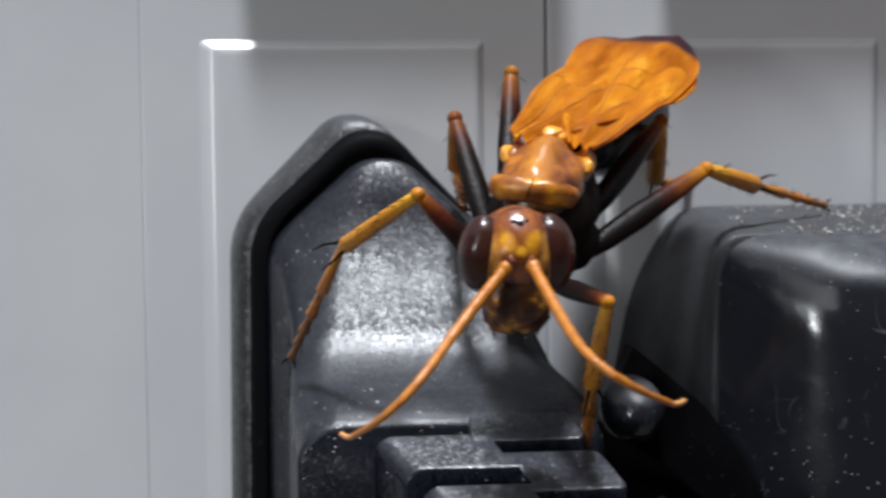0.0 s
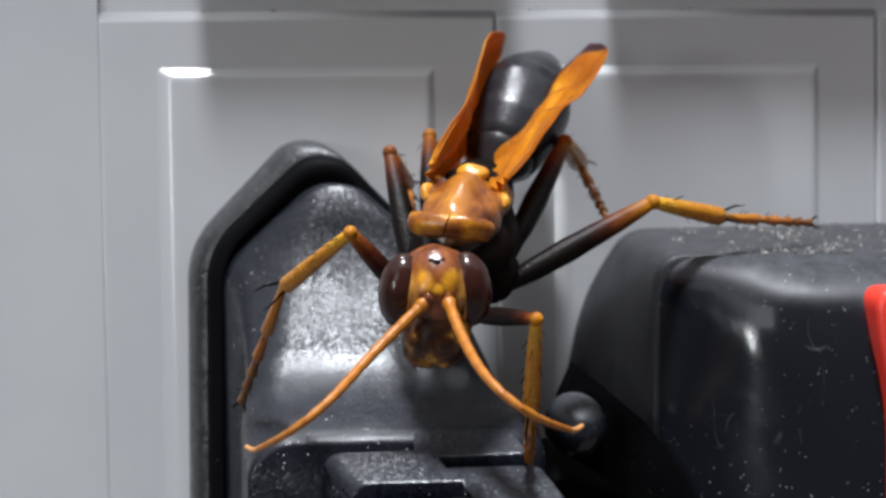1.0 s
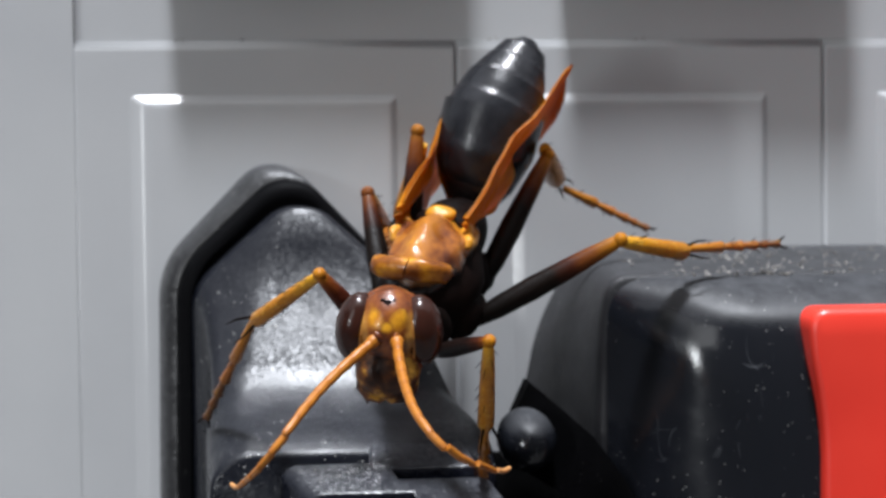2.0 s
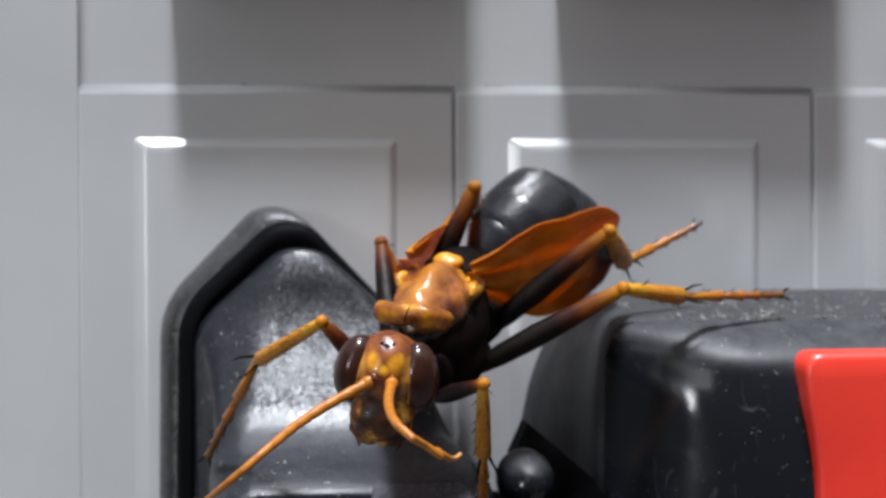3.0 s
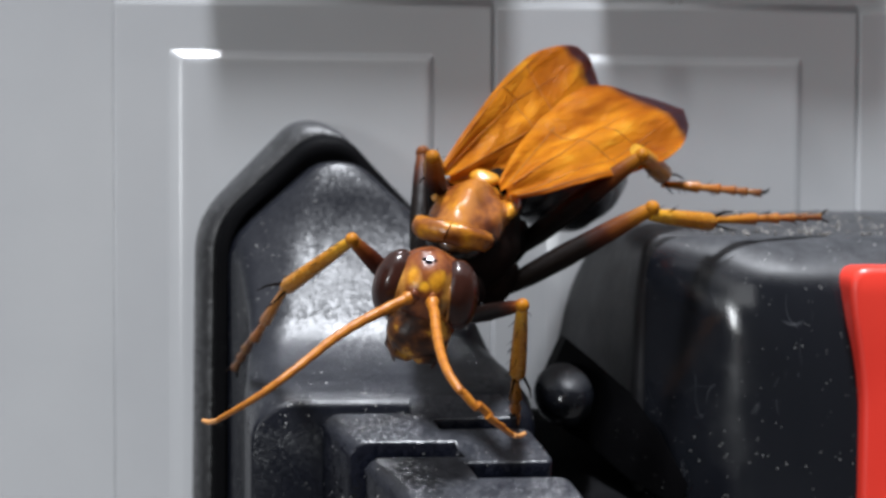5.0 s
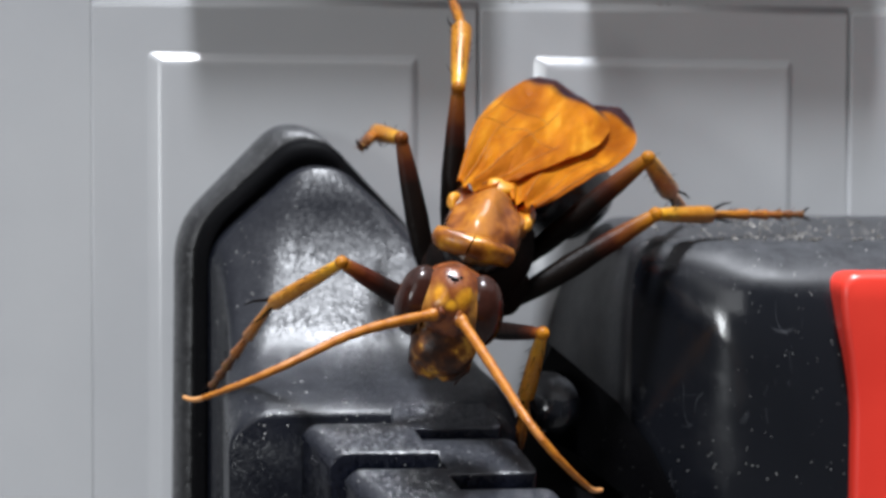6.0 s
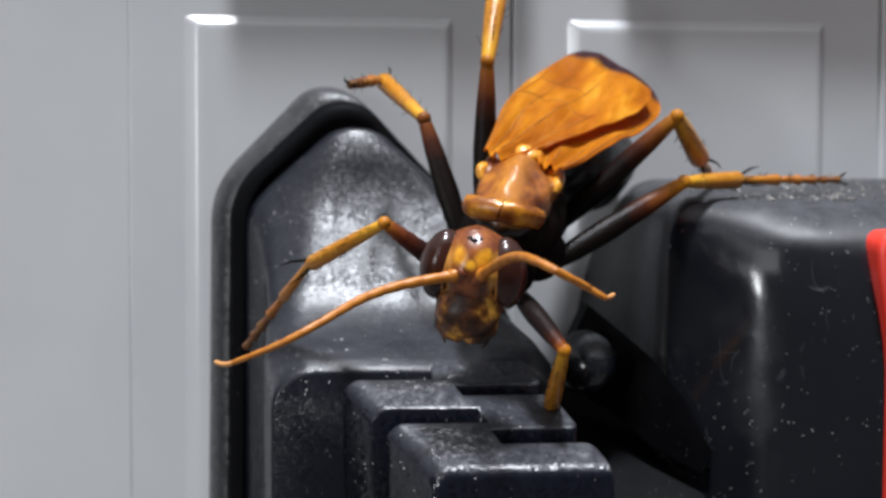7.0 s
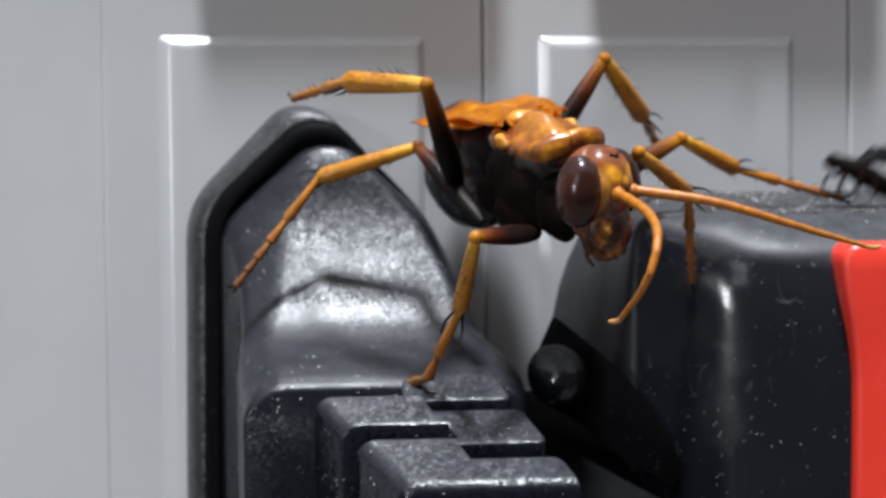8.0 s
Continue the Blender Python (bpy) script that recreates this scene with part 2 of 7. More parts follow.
MAT = dict(
    wall=wall_mat(),
    # full-strength specks also paint the plug's sparkle into its colour
    plug=rubber_mat("black_plug_plastic", (0.005, 0.006, 0.010), 0.22, 0.30, 6600, 0.000008, 1.0, 0.36, 0.12),
    ridge=rubber_mat("black_ridge_plastic", (0.005, 0.006, 0.011), 0.34, 0.2, 5200, 0.000008, 1.0, 0.5, 0.24),
    gasket=rubber_mat("black_seal_rubber", (0.002, 0.002, 0.0025), 0.03, 0.62, 5000, 0.00001, 0.1, 0.05),
    flange=rubber_mat("worn_flange_plastic", (0.022, 0.022, 0.023), 0.4, 0.36, 3600, 0.00003, 1.0, 0.5, 0.22),
    knob=rubber_mat("glossy_black_plastic", (0.008, 0.009, 0.012), 0.45, 0.13, 5000, 0.000002, 0.4, 0.5, 0.0, 0.14),
    knob_back=rubber_mat("matt_black_plastic", (0.020, 0.020, 0.022), 0.35, 0.42, 5000, 0.000012, 0.4, 0.4),
    red=red_mat(),
    thorax=body_mat(),
    collar=blotched_mat("amber_collar", [(0.34, (0.13, 0.034, 0.007)), (0.46, (0.26, 0.082, 0.010)), (0.58, (0.44, 0.165, 0.013)), (0.72, (0.66, 0.33, 0.025))], 800),
    face=face_mat(),
    front=plain_mat("yellow_front", (0.50, 0.19, 0.015), (0.68, 0.31, 0.02), 1500, 0.33, 0.15),
    mouth=mouth_mat(),
    eye=eye_mat(),
    black=plain_mat("black_chitin", (0.003, 0.0022, 0.002), (0.010, 0.005, 0.004), 500, 0.6, 0.0, spec=0.05),
    amber=plain_mat("amber_chitin", (0.30, 0.11, 0.02), (0.50, 0.22, 0.035), 700, 0.36, 0.1),
    femur=limb_mat("dark_femur", [(0.0, (0.003, 0.002, 0.0015)), (0.46, (0.006, 0.003, 0.002)), (0.58, (0.045, 0.010, 0.004)), (0.72, RUST), (0.88, ORANGE)], 0.42, 0.14),
    femur_front=limb_mat("rusty_femur", [(0.0, DARK), (0.30, (0.012, 0.004, 0.003)), (0.42, (0.06, 0.011, 0.004)), (0.50, (0.17, 0.042, 0.007)), (0.56, ORANGE)], 0.38, 0.22),
    # left front femur only: shade under the head is put into a darker copy
    femur_shaded=limb_mat("shaded_front_femur", [(0.0, DARK), (0.40, (0.010, 0.004, 0.003)), (0.48, (0.05, 0.011, 0.004)), (0.53, (0.17, 0.042, 0.007)), (0.57, ORANGE)], 0.42, 0.16),
    tibia=limb_mat("amber_tibia", [(0.0, YELLOW), (0.2, ORANGE), (0.55, ORANGE), (1.0, ORANGE)], down=0.6),
    tarsus=limb_mat("amber_tarsus", [(0.0, ORANGE), (0.35, (0.36, 0.115, 0.018)), (0.6, (0.14, 0.05, 0.016)), (1.0, (0.1, 0.04, 0.015))], down=0.4),
    foot=limb_mat("brown_foot", [(0.0, (0.14, 0.05, 0.016)), (1.0, (0.1, 0.04, 0.015))], down=0.4),
    antenna=plain_mat("orange_antenna", (0.32, 0.094, 0.007), (0.50, 0.185, 0.012), 1600, 0.42, grain=5000, grain_h=0.00006),
    antenna_tip=plain_mat("pale_antenna_tip", (0.5, 0.2, 0.05), (0.62, 0.33, 0.13), 500, 0.42),
    wing=wing_mat(),
    vein=plain_mat("brown_vein", (0.30, 0.085, 0.008), (0.48, 0.17, 0.012), 900, 0.4),
    abdomen=abdomen_mat(),
)


# ---- mesh helpers ----
def part(name, bm, material, parent=None, label="", smooth=True, flat=False):
    """Links a bmesh, drawn in centimetres, as one mesh object; flat keeps broad faces level up to their soft edges."""
    bmesh.ops.recalc_face_normals(bm, faces=bm.faces[:])
    bmesh.ops.scale(bm, vec=(U, U, U), verts=bm.verts[:])
    for f in bm.faces:
        f.smooth = smooth
    me = bpy.data.meshes.new(name)
    bm.to_mesh(me)
    bm.free()
    me.materials.append(material)
    if flat:
        sums = [Vector() for v in me.vertices]
        for f in me.polygons:
            for i in f.vertices:
                sums[i] += f.normal * f.area
        me.normals_split_custom_set_from_vertices([v.normalized() for v in sums])
    elif smooth:
        me.set_sharp_from_angle(angle=radians(50))
    ob = new(name, me)
    if parent:
        ob.parent = parent
    if label:
        ob["label"] = label
    return ob


def thing(name, label, category, m=None, group="", kind=""):
    ob = new(name)
    ob.empty_display_size = 0.002
    if m:
        ob.matrix_basis = m
    return tagged(ob, label, category, group, kind)


def loft(bm, rings, cap0=True, cap1=True):
    rows = [[bm.verts.new(p) for p in ring] for ring in rings]
    n = len(rows[0])
    for a, b in zip(rows, rows[1:]):
        for i in range(n):
            bm.faces.new((a[i], a[(i + 1) % n], b[(i + 1) % n], b[i]))
    if cap0:
        bm.faces.new(rows[0][::-1])
    if cap1:
        bm.faces.new(rows[-1])
    return rows


def tube(bm, pts, radii, seg=12, flat=1.0):
    """A limb through pts with a radius at each; flat squeezes it along y."""
    pts = [Vector(p) for p in pts]
    rings = []
    for i, p in enumerate(pts):
        d = (pts[min(i + 1, len(pts) - 1)] - pts[max(i - 1, 0)]).normalized()
        x = d.orthogonal().normalized() if abs(d.y) > 0.95 else Vector((0, 1, 0)).cross(d).normalized()
        y = d.cross(x)
        rings.append([p + (x * math.cos(a) + y * math.sin(a) * flat) * radii[i] for a in (2 * math.pi * k / seg for k in range(seg))])
    loft(bm, rings)


def ball(bm, c, r, rot=(0, 0, 0), seg=24, rings=14):
    m = Matrix.LocRotScale(c, Euler([radians(a) for a in rot]), r)
    bmesh.ops.create_uvsphere(bm, u_segments=seg, v_segments=rings, radius=1.0, matrix=m)


def lump(bm, amount, scale):
    """Makes smooth forms uneven, as grown things are."""
    for v in bm.verts:
        v.co += noise.noise_vector(v.co * scale) * amount


def rounded(points, r, per=6):
    """A closed outline with its corners rounded; a corner may bring its own radius as a third number."""
    out, n = [], len(points)
    for i, p in enumerate(points):
        rr = p[2] if len(p) > 2 else r
        a, b, c = (Vector(points[(i + k) % n][:2]) for k in (-1, 0, 1))
        u, v = (a - b), (c - b)
        rr_ = min(rr, u.length * 0.49, v.length * 0.49)
        s, e = b + u.normalized() * rr_, b + v.normalized() * rr_
        for k in range(per + 1):
            t = k / per
            out.append((1 - t) ** 2 * s + 2 * t * (1 - t) * b + t * t * e)
    return out


def box(bm, x0, x1, y0, y1, z0, z1, bevel=0.0, seg=3):
    ret = bmesh.ops.create_cube(bm, size=1.0, matrix=Matrix.LocRotScale(((x0 + x1) / 2, (y0 + y1) / 2, (z0 + z1) / 2), None, (x1 - x0, y1 - y0, z1 - z0)))
    if bevel:
        edges = list({e for v in ret["verts"] for e in v.link_edges})
        bmesh.ops.bevel(bm, geom=edges, offset=bevel, segments=seg, profile=0.5, affect="EDGES")


# ---- the housing ----
def build_wall():
    bm = bmesh.new()
    box(bm, -24, 28, 0.10, 1.6, -20, 12, 0.05)
    tagged(part("wall", bm, MAT["wall"], flat=True), "plain grey moulded plastic housing wall", "wall", kind="structure")
    bm = bmesh.new()
    box(bm, -23.5, -0.333, 0.047, 0.12, -19.9, 11, 0.006)
    tagged(part("cover_plate", bm, MAT["wall"], flat=True), "plain grey plastic cover plate beside the modules", "panel", kind="structure")
    bm = bmesh.new()
    box(bm, -0.343 + 2.42 * 3 + 0.004, 27.5, 0.047, 0.12, -19.9, 11, 0.02)
    tagged(part("cover_plate", bm, MAT["wall"], flat=True), "plain grey plastic cover plate beside the modules", "panel", kind="structure")
    for k in range(3):
        x = -0.343 + 2.42 * k
        mod = thing("panel", "grey plastic housing module with a raised rectangular panel", "panel", at(x, 0, 0), "modules of the grey housing", "structure")
        bm = bmesh.new()
        loft(bm, [[(x, y, z) for x, z in ((0.002 + d * 0.3, -9 + d), (0.002 + d * 0.3, 0.36 - d), (2.418 - d * 0.3, 0.36 - d), (2.418 - d * 0.3, -9 + d))]
                  for y, d in ((0.16, 0.0), (0.092, 0.0), (0.088, 0.004), (0.050, 0.044), (0.046, 0.054), (0.044, 0.072))])
        part("frame", bm, MAT["wall"], mod, flat=True)
        bm = bmesh.new()
        loft(bm, [[(p.x, y, p.y) for p in rounded([(0.335 + d * 2.0, -8.5 + d), (0.335 + d * 2.0, 0.024 - d * 1.25), (2.048 - d, 0.024 - d * 1.25), (2.048 - d, -8.5 + d)], 0.03, 4)]
                  for y, d in ((0.18, 0.0), (0.056, 0.0), (0.050, 0.004), (0.010, 0.044), (0.003, 0.056), (-0.002, 0.085))])
        part("raised_face", bm, MAT["wall"], mod, flat=True)
        # unseen block above the view, added to throw the shade bands on the wall
        block = thing("shade_block", "unseen grey block above a housing module, added to shade the wall", "block", at(x + 0.21 + 0.09 * k, 0, 0), "blocks along the housing", "structure")
        bm = bmesh.new()
        box(bm, 0.38, 2.30, BLOCK_OUT, 0.11, 1.05, 2.6, 0.06)
        part("block_body", bm, MAT["wall"], block, flat=True)


BLOCK_OUT = -0.38
build_wall()


def build_room():
    """Unseen floor and walls, added to hold back light and reflections around the housing."""
    def dark(name, lo, hi):
        m = Nodes(name, 0.7)
        m.color(m.ramp(m.noise(12, 5), [(0.3, lo), (0.7, hi)]))
        return m.mat
    bm = bmesh.new()
    box(bm, -75, 75, -47.5, 1.6, -22, -20)
    tagged(part("floor", bm, dark("dark_floor", (0.05, 0.048, 0.046), (0.08, 0.077, 0.074))), "unseen dark plain floor, added below the housing", "floor", kind="structure")
    bm = bmesh.new()
    for x0, x1, z0, z1 in ((-75, 75, -20, 11), (-75, 75, 36, 45), (-75, -45, 11, 36), (-22.5, 75, 11, 36)):
        box(bm, x0, x1, -47.5, -45, z0, z1)
    plaster = dark("grey_plaster", (0.15, 0.147, 0.144), (0.20, 0.196, 0.192))
    tagged(part("wall_far", bm, plaster), "unseen plain grey wall facing the housing, with an opening for a fill lamp", "wall", kind="structure")
    for name, x0, x1 in (("wall_west", -77.5, -75), ("wall_east", 75, 77.5)):
        bm = bmesh.new()
        box(bm, x0, x1, -47.5, 1.6, -22, 45)
        tagged(part(name, bm, plaster), "unseen plain grey side wall, added beside the housing", "wall", kind="structure")


build_room()


# ---- the black plug ----
def plug_ring(y, w, zs, a, za, r, cx=None, zb=-3.6, lean=0.0, wr=None):
    """One cross-section of the plug; wr is its half width towards the knob, where that differs."""
    cx = 1.07 - 0.30 * (y + 0.4) if cx is None else cx
    wr = wr or w
    o = rounded([(cx - w, zb), (cx - w, zs), (cx - a + lean, za), (cx + a * wr / w + lean, za), (cx + wr, zs), (cx + wr, zb)], r)
    return [(p.x, y, p.y) for p in o]


def build_plug():
    plug = thing("plug", "black rubber-edged power plug with a ribbed grip, dusty", "plug")
    # flange and seal: left edge, left shoulder, apex from and to, apex height, right shoulder, right edge
    def rim(y, xl, zl, a0, a1, za, xr, zr, x1, r=0.22):
        o = rounded([(xl - 0.03, -3.6, 0.02), (xl, zl, r), (a0, za, r), (a1, za, r), (xr, zr, 0.5), (x1, zr - 0.55, 0.5), (x1 + 0.02, -3.6, 0.02)], r, 8)
        return [(p.x, y, p.y) for p in o]
    bm = bmesh.new()
    loft(bm, [rim(0.1, 0.172, -1.05, 0.77, 0.98, -0.425, 1.72, -1.15, 1.95), rim(-0.02, 0.180, -1.05, 0.78, 0.99, -0.430, 1.72, -1.15, 1.94),
              rim(-0.12, 0.205, -1.055, 0.80, 1.01, -0.442, 1.72, -1.15, 1.93), rim(-0.20, 0.240, -1.06, 0.83, 1.05, -0.468, 1.72, -1.16, 1.92),
              rim(-0.235, 0.275, -1.065, 0.86, 1.08, -0.50, 1.71, -1.17, 1.91), rim(-0.245, 0.305, -1.07, 0.88, 1.10, -0.53, 1.70, -1.18, 1.90), rim(-0.2, 0.33, -1.08, 0.90, 1.11, -0.55, 1.69, -1.19, 1.89)])
    part("flange", bm, MAT["flange"], plug, "scuffed black flange with pale dust")
    bm = bmesh.new()
    loft(bm, [rim(-0.1, 0.315, -1.07, 0.885, 1.12, -0.535, 1.70, -1.17, 1.91), rim(-0.285, 0.318, -1.07, 0.885, 1.12, -0.535, 1.70, -1.17, 1.91),
              rim(-0.325, 0.335, -1.075, 0.895, 1.13, -0.555, 1.69, -1.18, 1.90), rim(-0.345, 0.365, -1.09, 0.905, 1.13, -0.595, 1.68, -1.21, 1.88),
              rim(-0.345, 0.40, -1.10, 0.92, 1.13, -0.66, 1.66, -1.25, 1.86), rim(-0.30, 0.425, -1.11, 0.93, 1.13, -0.71, 1.64, -1.28, 1.84)])
    part("seal", bm, MAT["gasket"], plug, "black rubber sealing ring")
    bm = bmesh.new()
    loft(bm, [plug_ring(-0.25, 0.65, -1.18, 0.11, -0.69, 0.15), plug_ring(-0.42, 0.645, -1.19, 0.11, -0.70, 0.15), plug_ring(-0.445, 0.635, -1.20, 0.13, -0.725, 0.13),
              plug_ring(-0.505, 0.63, -1.25, 0.255, -0.93, 0.12, lean=0.07), plug_ring(-0.605, 0.63, -1.34, 0.40, -1.15, 0.10, lean=0.09), plug_ring(-0.755, 0.64, -1.54, 0.47, -1.37, 0.09, lean=0.09),
              plug_ring(-0.925, 0.68, -1.73, 0.53, -1.59, 0.08, lean=0.06), plug_ring(-0.99, 0.71, -1.82, 0.55, -1.70, 0.08), plug_ring(-1.08, 0.74, -1.89, 0.59, -1.768, 0.08),
              plug_ring(-1.18, 0.775, -1.95, 0.64, -1.832, 0.08), plug_ring(-1.36, 0.81, -2.02, 0.66, -1.90, 0.13, wr=0.765), plug_ring(-1.53, 0.835, -2.09, 0.69, -1.962, 0.13, wr=0.71),
              plug_ring(-1.585, 0.838, -2.12, 0.69, -1.992, 0.13, 1.41, wr=0.69), plug_ring(-1.61, 0.83, -2.13, 0.685, -2.012, 0.13, 1.41, wr=0.67), plug_ring(-1.622, 0.815, -2.15, 0.675, -2.04, 0.12, 1.41, wr=0.64)])
    part("body", bm, MAT["plug"], plug, "grained black plug body sloping down to the grip")
    # the grip: one ramped block with slots cut in from both sides by turns
    ramp = lambda y: -1.97 + 0.476 * (y + 1.542)
    left, mid, right = (lambda y: 0.936 - 0.57 * (y + 1.684)), (lambda y: 1.50 - 0.40 * (y + 1.70)), (lambda y: 1.935 - 0.36 * (y + 1.57))
    side = [(1.42, -1.50), (1.42, -1.71), (left(-1.71), -1.71), (left(-1.96), -1.96), (mid(-1.96) + 0.03, -1.96), (mid(-2.075) + 0.03, -2.075), (left(-2.075), -2.075), (left(-2.44), -2.44),
            (right(-2.44), -2.44), (right(-2.24), -2.24), (mid(-2.24) + 0.01, -2.24), (mid(-2.13) + 0.01, -2.13), (right(-2.13), -2.13), (right(-1.85), -1.85),
            (mid(-1.85) + 0.01, -1.85), (mid(-1.765) + 0.01, -1.765), (right(-1.765), -1.765), (right(-1.50), -1.50)]
    bm = bmesh.new()
    top = bm.faces.new([bm.verts.new((x, y, ramp(y))) for x, y in side])
    ext = bmesh.ops.extrude_face_region(bm, geom=[top])
    for v in ext["geom"]:
        if isinstance(v, bmesh.types.BMVert):
            v.co.z = -3.6
    brow = [e for e in bm.edges if all(v.co.z > -3 and abs(v.co.x - left(v.co.y)) < 0.01 for v in e.verts)]
    bmesh.ops.bevel(bm, geom=brow, offset=0.085, segments=5, profile=0.5, affect="EDGES")
    outer = [e for e in bm.edges if e.verts[0].co.y > -2.43 and (e.verts[0].co.xy - e.verts[1].co.xy).length < 1e-5 and min(abs(e.verts[0].co.x - f(e.verts[0].co.y)) for f in (left, right)) < 0.01]
    bmesh.ops.bevel(bm, geom=outer, offset=0.05, segments=4, profile=0.5, affect="EDGES")
    nose = [e for e in bm.edges if all(abs(v.co.y + 2.44) < 1e-4 and v.co.z > -3 for v in e.verts)]
    bmesh.ops.bevel(bm, geom=nose, offset=0.05, segments=5, profile=0.5, affect="EDGES")
    edges = [e for e in bm.edges if min(v.co.z for v in e.verts) > -3 and e.calc_face_angle(0) > 0.6]
    bmesh.ops.bevel(bm, geom=edges, offset=0.017, segments=3, profile=0.5, affect="EDGES")
    part("ribbed_grip", bm, MAT["ridge"], plug, "dusty black ribbed grip with narrow slots", flat=True)
    bm = bmesh.new()
    box(bm, 1.2, 1.9, -2.3, -1.5, -3.6, -2.75, 0.02)
    part("core", bm, MAT["gasket"], plug)
    return plug


build_plug()


# ---- the black and red knob ----
def knob_ring(y, left, top, r, x1=6.5, zb=-4.2):
    o = rounded([(left, zb, 0.05), (left, top, r), (x1, top, 0.1), (x1, zb, 0.05)], r, 12)
    return [(p.x, y, p.y) for p in o]


def build_knob():
    knob = thing("switch_knob", "large glossy black switch knob with a red cap, dusty on top", "knob")
    def shell_ring(y, inset=0.0):
        """The back shell flares from the seam towards the wall."""
        k = (y + 1.2) / 1.2
        mix = lambda a, b: a + (b - a) * k
        o = rounded([(mix(2.74, 2.40) + inset, -4.2, 0.05), (mix(2.755, 2.45) + inset, -2.1, 0.4), (mix(2.775, 2.585) + inset, -1.43, 0.25), (mix(2.80, 2.86) + inset, mix(-1.115, -1.0) - inset, mix(0.24, 0.16)),
                     (6.5, mix(-1.115, -1.0) - inset, 0.1), (6.5, -4.2, 0.05)], 0.2, 10)
        return [(p.x, y, p.y) for p in o]
    bm = bmesh.new()
    loft(bm, [shell_ring(0.1), shell_ring(-0.3), shell_ring(-0.7), shell_ring(-1.1), shell_ring(-1.195), shell_ring(-1.207, 0.012), shell_ring(-1.207, 0.06)])
    part("back_shell", bm, MAT["knob_back"], knob, "matt black back shell of the knob")
    bm = bmesh.new()
    loft(bm, [knob_ring(-1.15, 2.90, -1.21, 0.28), knob_ring(-1.236, 2.88, -1.19, 0.28), knob_ring(-1.240, 2.80, -1.125, 0.28), knob_ring(-1.25, 2.79, -1.118, 0.29), knob_ring(-1.34, 2.87, -1.125, 0.34),
              knob_ring(-1.46, 3.02, -1.16, 0.4), knob_ring(-1.56, 3.14, -1.22, 0.4), knob_ring(-1.61, 3.21, -1.255, 0.4), knob_ring(-1.65, 3.28, -1.29, 0.4),
              knob_ring(-1.69, 3.36, -1.35, 0.4), knob_ring(-1.735, 3.47, -1.46, 0.42), knob_ring(-1.775, 3.60, -1.62, 0.45), knob_ring(-1.805, 3.76, -1.86, 0.5), knob_ring(-1.82, 3.95, -2.2, 0.5)])
    part("front_shell", bm, MAT["knob"], knob, "glossy scratched black front shell")
    bm = bmesh.new()
    loft(bm, [[(p.x, y, p.y) for p in rounded([(3.84 + d, -4.0), (3.86 + d, -1.9, 0.3), (3.79 + d, -1.5, 0.15), (3.78 + d, -1.29 - d, 0.12), (6.3, -1.29 - d), (6.3, -4.0)], 0.05, 8)]
              for y, d in ((-1.5, -0.02), (-1.835, -0.02), (-1.865, -0.008), (-1.88, 0.02))])
    part("red_cap", bm, MAT["red"], knob, "bright red plastic cap")
    bm = bmesh.new()
    box(bm, 2.18, 2.98, -1.52, -0.6, -3.9, -2.2)
    for v in bm.verts:
        if v.co.z > -3:
            v.co.z = -2.18 if v.co.y > -1 else -2.80
    bmesh.ops.bevel(bm, geom=bm.edges[:], offset=0.03, segments=2, profile=0.5, affect="EDGES")
    part("foot", bm, MAT["gasket"], knob, "sloping dull black foot of the knob", flat=True)
    bm = bmesh.new()
    ball(bm, (2.33, -1.22, -2.03), (0.165, 0.22, 0.175), (15, 0, 10))
    part("hinge_pin", bm, MAT["knob"], knob, "small rounded black pin")
    # flat black sheet filling the dark outline between plug and knob
    bm = bmesh.new()
    lean = lambda x, d: -1.02 - 0.70 * (x - 2.40) - d
    edge = [(2.37, -1.72), (2.51, -1.84), (2.70, -2.01), (2.86, -2.24), (2.99, -2.51), (2.94, -2.63), (2.69, -2.50), (2.52, -2.34), (2.36, -2.25), (2.29, -1.92)]
    loft(bm, [[(x, lean(x, d), z) for x, z in edge] for d in (-0.15, 0.06)])
    part("black_plate", bm, MAT["gasket"], knob, "thin dull black plate with a jagged outline behind the pin", smooth=False)
    return knob


build_knob()


